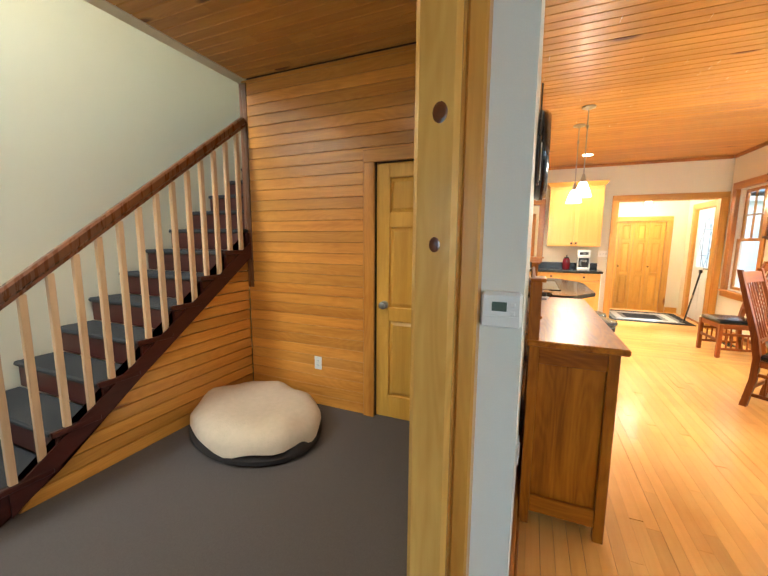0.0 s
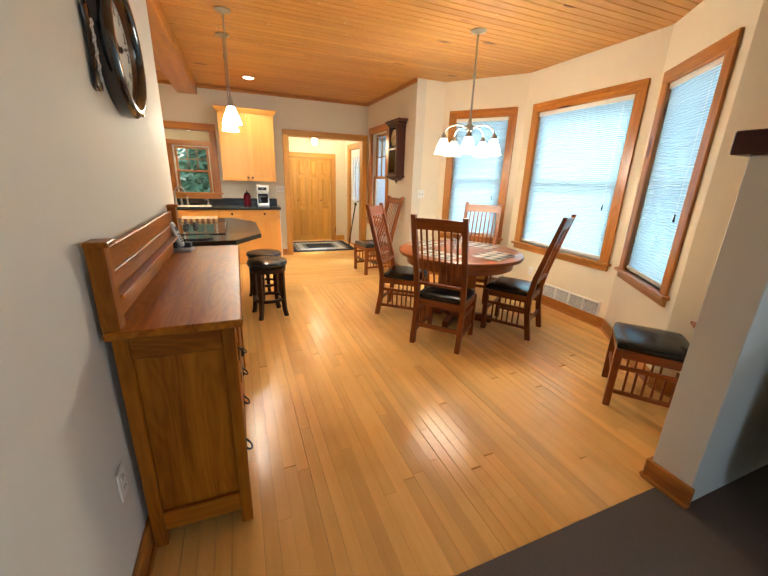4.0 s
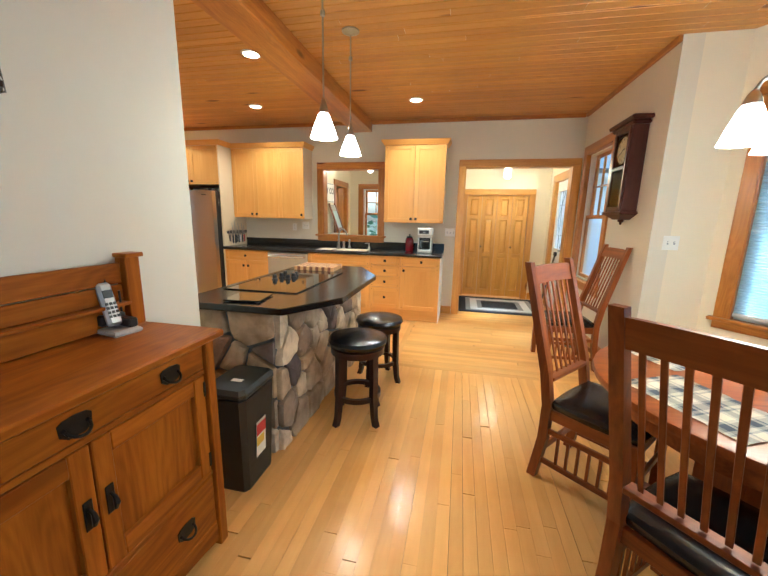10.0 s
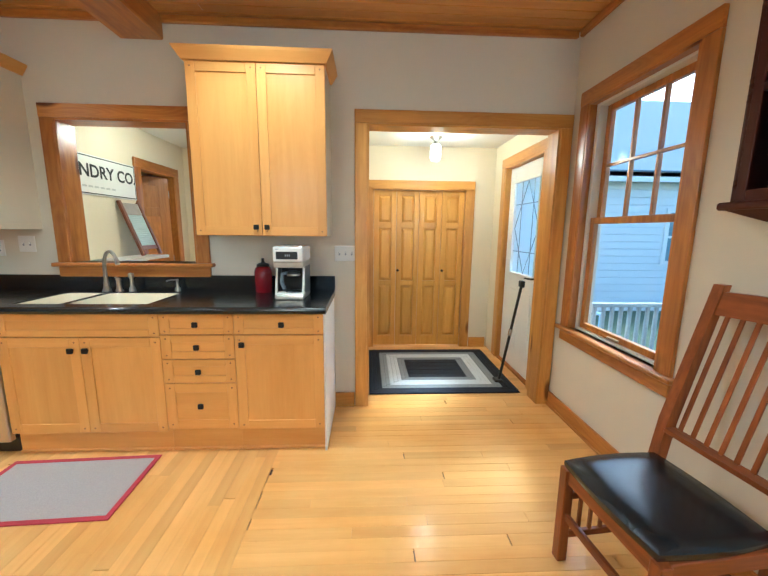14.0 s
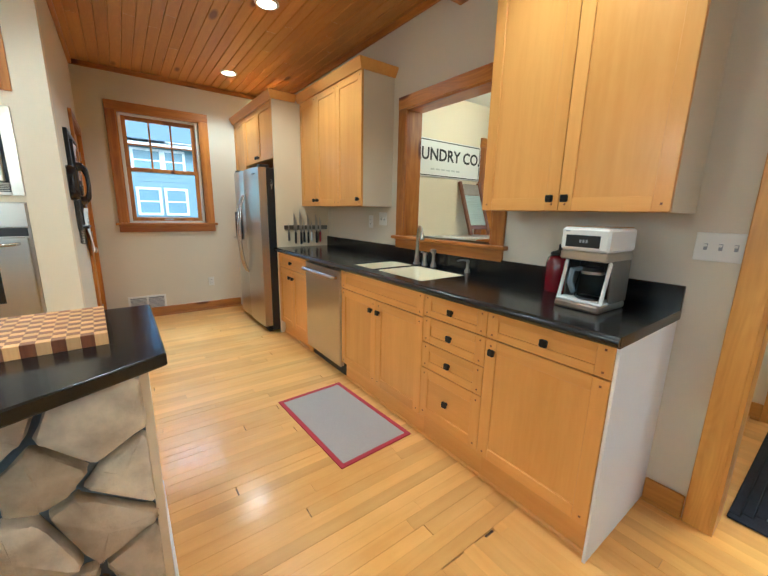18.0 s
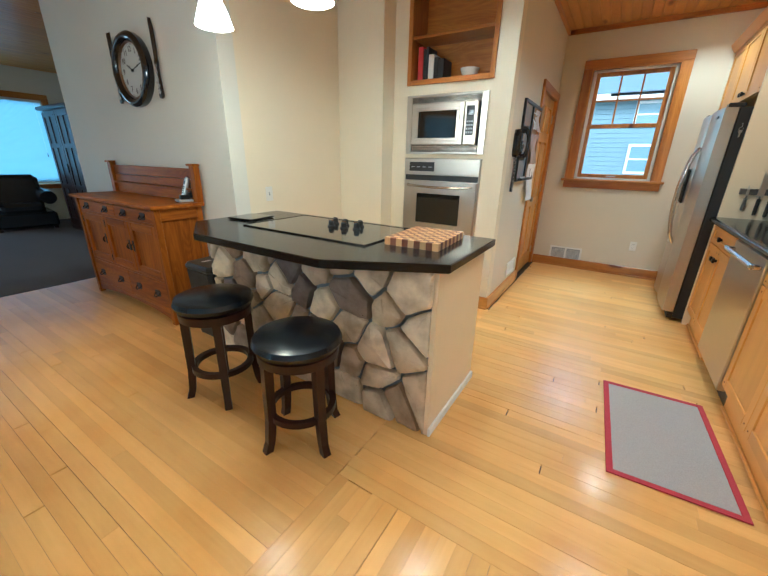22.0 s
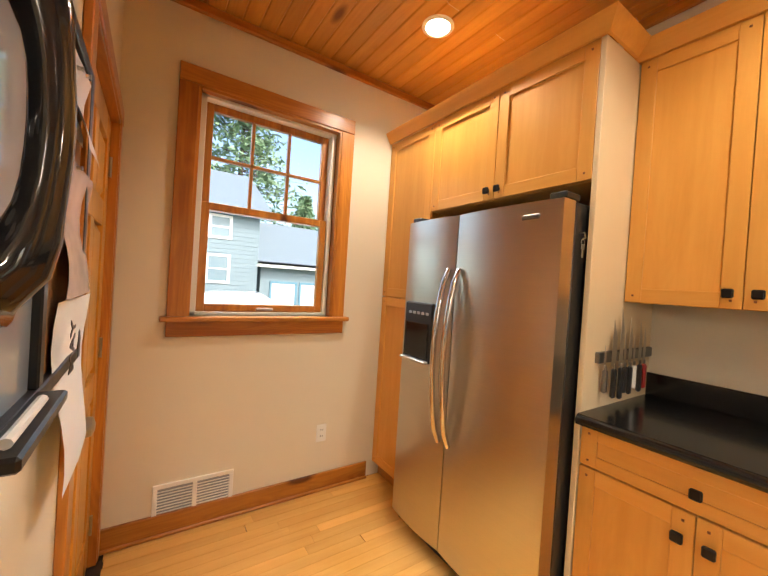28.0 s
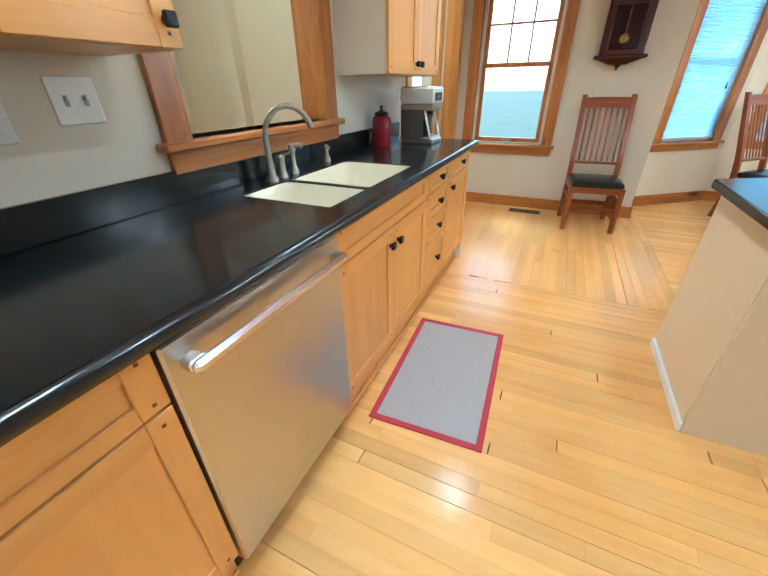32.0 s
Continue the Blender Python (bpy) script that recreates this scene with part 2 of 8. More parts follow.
def wood(kind, axis="z"):
    """Grained wood whose grain runs along an axis of the object."""
    if (kind, axis) in _woods:
        return _woods[(kind, axis)]
    dark, light, rough, fine, knots, vary, coat = WOODS[kind]
    m, nd, lk, b = nodes_of("wood_" + kind + "_" + axis)
    tc = nd.new("ShaderNodeTexCoord")
    oi = nd.new("ShaderNodeObjectInfo")
    geo = nd.new("ShaderNodeNewGeometry")
    shift = nd.new("ShaderNodeVectorMath")
    shift.operation = "MULTIPLY_ADD"
    comb = nd.new("ShaderNodeCombineXYZ")
    add = nd.new("ShaderNodeMath")
    add.operation = "ADD"
    lk.new(oi.outputs["Random"], add.inputs[0])
    lk.new(geo.outputs["Random Per Island"], add.inputs[1])
    for i in range(3):
        lk.new(add.outputs[0], comb.inputs[i])
    lk.new(comb.outputs[0], shift.inputs[0])
    shift.inputs[1].default_value = (7.3, 11.7, 5.1)
    lk.new(tc.outputs["Object"], shift.inputs[2])
    mp = nd.new("ShaderNodeMapping")
    k = {"x": (0.07, 1, 1), "y": (1, 0.07, 1), "z": (1, 1, 0.07)}[axis]
    mp.inputs["Scale"].default_value = k
    lk.new(shift.outputs[0], mp.inputs["Vector"])
    warp = nd.new("ShaderNodeTexNoise")
    warp.inputs["Scale"].default_value, warp.inputs["Detail"].default_value, warp.inputs["Distortion"].default_value = fine * 0.35, 3, 1.2
    grain = nd.new("ShaderNodeTexNoise")
    grain.inputs["Scale"].default_value, grain.inputs["Detail"].default_value, grain.inputs["Roughness"].default_value = fine * 2.2, 9, 0.62
    lk.new(mp.outputs[0], warp.inputs["Vector"])
    lk.new(mp.outputs[0], grain.inputs["Vector"])
    both = nd.new("ShaderNodeMath")
    both.operation = "MULTIPLY_ADD"
    both.inputs[1].default_value = 0.5
    half = nd.new("ShaderNodeMath")
    half.operation = "MULTIPLY"
    half.inputs[1].default_value = 0.5
    lk.new(warp.outputs["Fac"], half.inputs[0])
    lk.new(grain.outputs["Fac"], both.inputs[0])
    lk.new(half.outputs[0], both.inputs[2])
    ramp = nd.new("ShaderNodeValToRGB")
    ramp.color_ramp.elements[0].position, ramp.color_ramp.elements[1].position = 0.36, 0.64
    ramp.color_ramp.elements[0].color, ramp.color_ramp.elements[1].color = (*dark, 1), (*light, 1)
    # growth rings cut flat: level lines of a slow, long noise
    mpf = nd.new("ShaderNodeMapping")
    mpf.inputs["Scale"].default_value = {"x": (0.16, 1, 1), "y": (1, 0.16, 1), "z": (1, 1, 0.16)}[axis]
    lk.new(shift.outputs[0], mpf.inputs["Vector"])
    figure = nd.new("ShaderNodeTexNoise")
    figure.inputs["Scale"].default_value, figure.inputs["Detail"].default_value = 7.0, 1.5
    lk.new(mpf.outputs[0], figure.inputs["Vector"])
    turns, wave, ringed = nd.new("ShaderNodeMath"), nd.new("ShaderNodeMath"), nd.new("ShaderNodeMath")
    turns.operation, wave.operation, ringed.operation = "MULTIPLY", "SINE", "MULTIPLY_ADD"
    turns.inputs[1].default_value = 110.0
    ringed.inputs[1].default_value = FIGURE.get(kind, 0.02)
    lk.new(figure.outputs["Fac"], turns.inputs[0])
    lk.new(turns.outputs[0], wave.inputs[0])
    lk.new(wave.outputs[0], ringed.inputs[0])
    lk.new(both.outputs[0], ringed.inputs[2])
    lk.new(ringed.outputs[0], ramp.inputs[0])
    out = ramp.outputs["Color"]
    if kind == "floor":
        # old finish: honey-coloured patches that run across the boards
        age, ager, amber = nd.new("ShaderNodeTexNoise"), nd.new("ShaderNodeMapRange"), nd.new("ShaderNodeMix")
        age.inputs["Scale"].default_value, age.inputs["Detail"].default_value = 1.6, 5
        ager.inputs["From Min"].default_value, ager.inputs["From Max"].default_value = 0.46, 0.68
        ager.inputs["To Max"].default_value = 0.75
        lk.new(tc.outputs["Object"], age.inputs["Vector"])
        lk.new(age.outputs["Fac"], ager.inputs["Value"])
        amber.data_type, amber.blend_type = "RGBA", "MULTIPLY"
        lk.new(ager.outputs["Result"], amber.inputs["Factor"])
        lk.new(out, amber.inputs["A"])
        amber.inputs["B"].default_value = (0.90, 0.78, 0.52, 1)
        out = amber.outputs["Result"]
    if knots:
        mpk = nd.new("ShaderNodeMapping")
        mpk.inputs["Scale"].default_value = {"x": (1.3, 4, 4), "y": (4, 1.3, 4), "z": (4, 4, 1.3)}[axis]
        lk.new(shift.outputs[0], mpk.inputs["Vector"])
        vo = nd.new("ShaderNodeTexVoronoi")
        vo.inputs["Scale"].default_value = 0.9
        lk.new(mpk.outputs[0], vo.inputs["Vector"])
        kr = nd.new("ShaderNodeValToRGB")
        kr.color_ramp.elements[0].position, kr.color_ramp.elements[1].position = 0.07, 0.13
        kr.color_ramp.elements[0].color, kr.color_ramp.elements[1].color = (1, 1, 1, 1), (0, 0, 0, 1)
        lk.new(vo.outputs["Distance"], kr.inputs[0])
        mk = nd.new("ShaderNodeMix")
        mk.data_type = "RGBA"
        lk.new(kr.outputs["Color"], mk.inputs["Factor"])
        lk.new(out, mk.inputs["A"])
        mk.inputs["B"].default_value = (dark[0] * 0.35, dark[1] * 0.25, dark[2] * 0.25, 1)
        out = mk.outputs["Result"]
    hs = nd.new("ShaderNodeHueSaturation")
    fr = nd.new("ShaderNodeMath")
    fr.operation = "FRACT"
    lk.new(add.outputs[0], fr.inputs[0])
    mr = nd.new("ShaderNodeMapRange")
    mr.inputs["To Min"].default_value, mr.inputs["To Max"].default_value = 1 - vary, 1 + vary
    lk.new(fr.outputs[0], mr.inputs["Value"])
    lk.new(mr.outputs["Result"], hs.inputs["Value"])
    lk.new(out, hs.inputs["Color"])
    lk.new(hs.outputs["Color"], b.inputs["Base Color"])
    rr = nd.new("ShaderNodeMapRange")
    rr.inputs["To Min"].default_value, rr.inputs["To Max"].default_value = rough - 0.06, rough + 0.12
    lk.new(grain.outputs["Fac"], rr.inputs["Value"])
    lk.new(rr.outputs["Result"], b.inputs["Roughness"])
    b.inputs["Coat Weight"].default_value = coat
    b.inputs["Coat Roughness"].default_value = COAT_ROUGH.get(kind, 0.2)
    b.inputs["Specular IOR Level"].default_value = {"oak": 0.16, "floor": 0.15, "cherry": 0.3, "cabinet": 0.35, "mahogany": 0.25, "dark": 0.3}.get(kind, 0.5)
    bp = nd.new("ShaderNodeBump")
    bp.inputs["Strength"].default_value, bp.inputs["Distance"].default_value = 0.12, 0.002
    lk.new(grain.outputs["Fac"], bp.inputs["Height"])
    lk.new(bp.outputs["Normal"], b.inputs["Normal"])
    _woods[(kind, axis)] = m
    return m


# strength of the flat-sawn figure, and how dull the lacquer is
FIGURE = {"oak": 0.034, "cherry": 0.02, "trim": 0.03, "pine": 0.03, "ceiling": 0.03, "cabinet": 0.015, "birch": 0.02, "post": 0.03, "floor": 0.008}
COAT_ROUGH = {"floor": 0.19, "post": 0.06, "oak": 0.25}
# dark tone, light tone, roughness, grain scale, knots, spread between pieces, lacquer
WOODS = {
    "floor": ((0.70, 0.375, 0.100), (0.82, 0.478, 0.145), 0.34, 9, False, 0.10, 0.36),
    "cabinet": ((0.675, 0.325, 0.066), (0.755, 0.39, 0.092), 0.34, 14, False, 0.05, 0.12),
    "trim": ((0.29, 0.088, 0.012), (0.53, 0.215, 0.03), 0.3, 13, True, 0.12, 0.3),
    "ceiling": ((0.50, 0.215, 0.036), (0.62, 0.305, 0.062), 0.42, 13, True, 0.09, 0.1),
    "pine": ((0.49, 0.172, 0.022), (0.70, 0.30, 0.048), 0.3, 12, True, 0.17, 0.3),
    "post": ((0.52, 0.25, 0.045), (0.70, 0.40, 0.10), 0.2, 10, True, 0.08, 0.8),
    "oak": ((0.205, 0.052, 0.0025), (0.40, 0.127, 0.006), 0.38, 20, False, 0.08, 0.04),
    "cherry": ((0.15, 0.036, 0.008), (0.31, 0.088, 0.016), 0.32, 16, False, 0.08, 0.12),
    "dark": ((0.018, 0.006, 0.004), (0.035, 0.011, 0.007), 0.3, 18, False, 0.06, 0.2),
    "mahogany": ((0.038, 0.008, 0.005), (0.070, 0.015, 0.009), 0.34, 16, False, 0.05, 0.12),
    "birch": ((0.60, 0.29, 0.038), (0.74, 0.40, 0.065), 0.3, 12, False, 0.08, 0.2),
    # paler pine; for entry and closet casings partly light put into the colour
    "gold": ((0.46, 0.19, 0.026), (0.68, 0.345, 0.06), 0.32, 12, True, 0.1, 0.2),
    "rail": ((0.10, 0.028, 0.009), (0.17, 0.055, 0.016), 0.25, 14, False, 0.06, 0.4),
    "baluster": ((0.56, 0.33, 0.16), (0.68, 0.44, 0.24), 0.35, 12, False, 0.07, 0.2),
    "walnut": ((0.13, 0.04, 0.015), (0.24, 0.085, 0.03), 0.4, 22, False, 0.1, 0.1),
    "maple_block": ((0.55, 0.30, 0.11), (0.66, 0.41, 0.18), 0.4, 22, False, 0.12, 0.1),
}
WALL = plain("wall_paint", (0.78, 0.69, 0.51), 0.7, vary=0.015, scale=2.0, bump=0.12, bump_scale=220)
WALL_COOL = plain("wall_paint_grey", (0.70, 0.68, 0.60), 0.7, vary=0.015, scale=2.0, bump=0.12, bump_scale=220)
WALL_KITCHEN = plain("wall_paint_kitchen", (0.68, 0.62, 0.49), 0.7, vary=0.015, scale=2.0, bump=0.12, bump_scale=220)
CEIL_WHITE = plain("ceiling_paint", (0.8, 0.78, 0.72), 0.8, vary=0.015, scale=3)
WHITE = plain("white_paint", (0.80, 0.79, 0.75), 0.4, vary=0.02, scale=5)
CREAM = plain("cream_laminate", (0.74, 0.61, 0.40), 0.45, vary=0.02, scale=5)
SIDE_CREAM = plain("pale_laminate", (0.72, 0.63, 0.46), 0.4, vary=0.02, scale=5)
PLASTIC = plain("white_plastic", (0.78, 0.77, 0.72), 0.35, vary=0.02)
BLACK = plain("black_plastic", (0.012, 0.012, 0.013), 0.35, vary=0.1)
IRON = plain("black_iron", (0.018, 0.017, 0.016), 0.4, metal=0.6, vary=0.25, scale=40, bump=0.2, bump_scale=150)
STONE_TOP = plain("black_counter", (0.007, 0.008, 0.009), 0.2, vary=0.35, scale=120, coat=0.1)


def brushed(name, colour, rough):
    """Brushed metal: fine level lines, even gloss."""
    m, nd, lk, b = nodes_of(name)
    b.inputs["Metallic"].default_value, b.inputs["Roughness"].default_value = 1.0, rough
    tc, mp, nz, mix = nd.new("ShaderNodeTexCoord"), nd.new("ShaderNodeMapping"), nd.new("ShaderNodeTexNoise"), nd.new("ShaderNodeMix")
    mp.inputs["Scale"].default_value = (3, 3, 260)
    nz.inputs["Scale"].default_value, nz.inputs["Detail"].default_value = 1.0, 2
    mix.data_type = "RGBA"
    c = Vector(colour)
    mix.inputs["A"].default_value, mix.inputs["B"].default_value = (*(c * 0.95), 1), (*(c * 1.05), 1)
    lk.new(tc.outputs["Object"], mp.inputs["Vector"])
    lk.new(mp.outputs[0], nz.inputs["Vector"])
    lk.new(nz.outputs["Fac"], mix.inputs["Factor"])
    lk.new(mix.outputs["Result"], b.inputs["Base Color"])
    return m


STEEL = brushed("brushed_steel", (0.56, 0.51, 0.44), 0.29)
SATIN = plain("satin_steel", (0.66, 0.65, 0.62), 0.24, metal=1.0, vary=0.03)
CHROME = plain("chrome", (0.62, 0.61, 0.59), 0.12, metal=1.0, vary=0.03)
LEATHER = plain("black_leather", (0.010, 0.012, 0.015), 0.27, vary=0.2, scale=14, bump=0.06, bump_scale=300, coat=0.1)
LEATHER.node_tree.nodes["Principled BSDF"].inputs["Specular IOR Level"].default_value = 0.35
BUTTON = plain("button_grey", (0.3, 0.32, 0.34), 0.4)
CARPET = plain("grey_carpet", (0.105, 0.083, 0.071), 0.95, vary=0.22, scale=160, bump=0.8, bump_scale=320)
MORTAR = plain("mortar", (0.17, 0.205, 0.235), 0.9, vary=0.2, scale=30, bump=0.5, bump_scale=120)


def glowing(name, colour, strength):
    m, nd, lk, b = nodes_of(name)
    b.inputs["Base Color"].default_value = (*colour, 1)
    b.inputs["Emission Color"].default_value = (*colour, 1)
    b.inputs["Emission Strength"].default_value = strength
    b.inputs["Roughness"].default_value = 0.4
    return m


def glass(name, tint=(0.95, 0.97, 0.98)):
    m, nd, lk, b = nodes_of(name)
    b.inputs["Base Color"].default_value = (*tint, 1)
    b.inputs["Roughness"].default_value = 0.02
    b.inputs["Transmission Weight"].default_value = 1.0
    b.inputs["IOR"].default_value = 1.1
    return m


GLASS = glass("window_glass")
BULB = glowing("lamp_glass", (1.0, 0.86, 0.66), 9.0)
CAN = glowing("downlight", (1.0, 0.84, 0.62), 14.0)


# ---- structure ----
CEIL = 2.78


def wall(name, p0, p1, thick, z0, z1, material, openings=(), label=""):
    """A wall from p0 to p1 in plan, its thickness to the left of that way; openings are rows of from, to, low, high along it."""
    p0, p1 = Vector((*p0, 0)), Vector((*p1, 0))
    length = (p1 - p0).length
    xs = sorted({0, length, *(v for o in openings for v in o[:2])})
    bm = bmesh.new()
    for a, b in zip(xs, xs[1:]):
        cuts = sorted((o[2], o[3]) for o in openings if o[0] <= a + 1e-6 and o[1] >= b - 1e-6)
        low = z0
        for lo, hi in cuts + [(z1, z1)]:
            if lo - low > 1e-4:
                cbox(bm, a, b, 0, thick, low, lo, 0)
            low = hi
    d = (p1 - p0).normalized()
    m = Matrix(((d.x, -d.y, 0, p0.x), (d.y, d.x, 0, p0.y), (0, 0, 1, 0), (0, 0, 0, 1)))
    bmesh.ops.transform(bm, matrix=m, verts=bm.verts)
    bmesh.ops.remove_doubles(bm, verts=bm.verts, dist=1e-5)
    return tagged(link(name, bm, material), label, "wall", kind="structure")


NORTH, WEST, EAST = 8.20, -2.86, 3.56
BAY = [(4.0, 6.18), (4.68, 5.28), (4.68, 3.66), (4.0, 2.74)]
floor_base = tagged(link("floor", box(-3.2, 5.0, 2.09, 11.0, -0.12, -0.012, 0), plain("floor_joint", (0.05, 0.025, 0.012), 0.8, vary=0.2)), "honey maple strip floor in narrow boards", "floor", kind="structure")
wall("wall_north", (3.70, NORTH), (-3.0, NORTH), -0.14, 0, CEIL, WALL_KITCHEN,
     [(3.70 - 0.82, 3.70 + 0.07, 1.14, 2.125), (3.70 - 3.46, 3.70 - 2.06, 0, 2.14)], "warm beige painted plaster wall behind the sink counter")
wall("wall_west", (WEST, 8.34), (WEST, 5.92), -0.14, 0, CEIL, WALL_KITCHEN, [(8.34 - 7.20, 8.34 - 6.37, 1.15, 2.36)], "beige painted wall with one sash window")
wall("wall_kitchen_south", (WEST, 6.04), (-0.86, 6.04), -0.12, 0, CEIL, WALL_KITCHEN, [(0.07, 0.93, 0, 2.05)], "pale painted wall with a pine door and telephone")
wall("wall_oven", (-0.74, 6.04), (-0.74, 4.96), -0.12, 0, CEIL, WALL, [(0.165, 0.925, 1.98, 2.72)], "cream wall holding the built-in ovens")
wall("wall_oven_step", (-0.55, 4.96), (-0.55, 4.46), -0.31, 0, CEIL, WALL, (), "cream wall stepping forward beside the ovens")
wall("wall_return", (-0.55, 4.46), (0.58, 4.46), -0.12, 0, CEIL, WALL, (), "warm cream wall behind the island")
wall("wall_sideboard", (0.71, 4.46), (0.71, 1.75), -0.13, 0, CEIL, WALL_COOL, (), "pale grey-cream wall behind the sideboard")
wall("wall_east", (EAST, 6.18), (EAST, 8.34), -0.14, 0, CEIL, WALL_KITCHEN, [(7.19 - 6.18, 8.00 - 6.18, 0.70, 2.25)], "beige wall with a tall sash window and a clock")
wall("wall_bay_return", (4.0, 6.18), (3.70, 6.18), -0.14, 0, CEIL, WALL, (), "cream wall corner by the bay")
BAYWIN = []
for i, ((a, b), w0, w1) in enumerate(zip(zip(BAY[1:], BAY), (0.10, 0.09, 0.10), (0.10, 0.14, 0.10))):
    length = (Vector(b) - Vector(a)).length
    wall("wall_bay_" + str(i + 1), a, b, -0.14, 0, CEIL, WALL, [(w0 + 0.09, length - w1 - 0.09, 0.70, 2.31)], "cream bay wall with a large blind-covered window")
    BAYWIN.append((Vector((*a, 0)), Vector((*b, 0)), w0, length - w1))
# the half wall between dining and living rooms, with its wooden cap
half = tagged(link("wall_partition", box(3.05, 4.14, 1.98, 2.16, 0, 1.60, 0.004), WALL_COOL), "white painted half wall with a wooden cap", "wall", kind="structure")
tagged(link("trim_partition_cap", box(3.01, 4.14, 1.93, 2.21, 1.60, 1.69, 0.006), wood("mahogany", "x")), "dark wooden cap on the half wall", "trim", kind="structure")
wall("wall_bay_end", (4.0, 2.16), (4.0, 2.74), -0.14, 0, CEIL, WALL, (), "cream wall at the end of the bay")

# boarded ceiling: tongue and groove boards running east and west, one mesh
def ceiling_boards(name, x0, x1, y0, y1, z, w=0.088):
    bm = bmesh.new()
    y, g = y0, 0.006
    while y < y1 - 0.01:
        e = min(y + w, y1)
        rows = [(y, z + 0.008), (y + g, z), (e - g, z), (e, z + 0.008)]
        n = 3
        cuts = sorted([x0, x1] + [x0 + (x1 - x0) * random.uniform(0.1, 0.9) for _ in range(n - 1)])
        for a, b in zip(cuts, cuts[1:]):
            va = [bm.verts.new((a + 0.0008, yy, zz)) for yy, zz in rows]
            vb = [bm.verts.new((b - 0.0008, yy, zz)) for yy, zz in rows]
            for i in range(3):
                bm.faces.new((va[i], va[i + 1], vb[i + 1], vb[i]))
        y = e
    return link(name, bm, wood("ceiling", "x"))


tagged(ceiling_boards("ceiling_dining", -1.6, 4.95, 1.96, 5.768, CEIL), "honey pine tongue and groove board ceiling", "ceiling", kind="structure")
tagged(ceiling_boards("ceiling", -3.0, 4.95, 5.768, NORTH + 0.02, CEIL), "honey pine tongue and groove board ceiling", "ceiling", kind="structure")
tagged(link("ceiling_backing_dining", box(-1.55, 5.2, 1.6, 5.72, CEIL + 0.012, CEIL + 0.14, 0), CEIL_WHITE), "plain backing above the boards", "ceiling", kind="structure")
tagged(link("ceiling_backing", box(-3.2, 5.2, 5.72, 8.36, CEIL + 0.012, CEIL + 0.14, 0), CEIL_WHITE), "plain backing above the boards", "ceiling", kind="structure")
tagged(link("ceiling_beam", box(0.42, 0.70, 4.42, NORTH, 2.63, CEIL + 0.004, 0.008), wood("trim", "y")), "honey pine ceiling beam", "beam", kind="structure")


def crown(name, p0, p1, side, h=0.05, d=0.03, mat_axis="x"):
    (x0, y0), (x1, y1) = p0, p1
    sx, sy = side
    xs, ys = [x0, x1, x0 + sx * d, x1 + sx * d], [y0, y1, y0 + sy * d, y1 + sy * d]
    return tagged(link(name, box(min(xs), max(xs), min(ys), max(ys), CEIL - h, CEIL - 0.001, 0.006), wood("trim", mat_axis)), "narrow pine crown moulding", "trim", kind="structure")


crown("trim_crown_north", (-2.83, NORTH), (3.53, NORTH), (0, -1))
crown("trim_crown_west", (WEST, 6.04), (WEST, 8.17), (1, 0), mat_axis="y")
crown("trim_crown_south", (-2.83, 6.04), (-0.74, 6.04), (0, 1))
crown("trim_crown_east", (EAST, 6.18), (EAST, 8.17), (-1, 0), mat_axis="y")


def board_run(name, p0, p1, h=0.115, d=0.018, shoe=True, kind="trim"):
    """Baseboard along a wall, standing to the right of the way from p0 to p1."""
    p0, p1 = Vector((*p0, 0)), Vector((*p1, 0))
    L = (p1 - p0).length
    bm = boxes((0, L, -d, 0, 0, h), c=0.004)
    if shoe:
        cbox(bm, 0, L, -d - 0.014, -d, 0, 0.02, 0.005)
    ang = math.atan2(p1.y - p0.y, p1.x - p0.x)
    ob = link(name, bm, wood(kind, "x"), at=Matrix.Translation(p0) @ Matrix.Rotation(ang, 4, "Z"))
    return tagged(ob, "honey pine baseboard", "baseboard", kind="structure")


board_run("baseboard_west", (WEST, 6.04), (WEST, 7.55))
board_run("baseboard_south", (-0.74, 6.04), (-1.858, 6.04), kind="gold")
board_run("baseboard_oven", (-0.74, 4.98), (-0.74, 6.058), kind="gold")
board_run("baseboard_step", (-0.53, 4.96), (-0.755, 4.96), kind="gold")
board_run("baseboard_step_front", (-0.55, 4.46), (-0.55, 4.978), kind="gold")
board_run("baseboard_return", (0.40, 4.46), (-0.55, 4.46), kind="gold")
board_run("baseboard_sideboard_wall", (0.71, 1.75), (0.71, 4.46))
board_run("baseboard_north", (1.815, NORTH), (1.965, NORTH), kind="gold")
board_run("baseboard_east", (EAST, 8.18), (EAST, 6.16))
board_run("baseboard_bay_return", (3.54, 6.18), (4.0, 6.18))
for i in range(3):
    board_run("baseboard_bay", BAY[i], BAY[i + 1])
board_run("baseboard_bay_end", (4.0, 2.74), (4.0, 2.178))
board_run("baseboard_partition", (3.98, 2.16), (3.03, 2.16))
board_run("baseboard_partition_end", (3.05, 2.178), (3.05, 1.962))


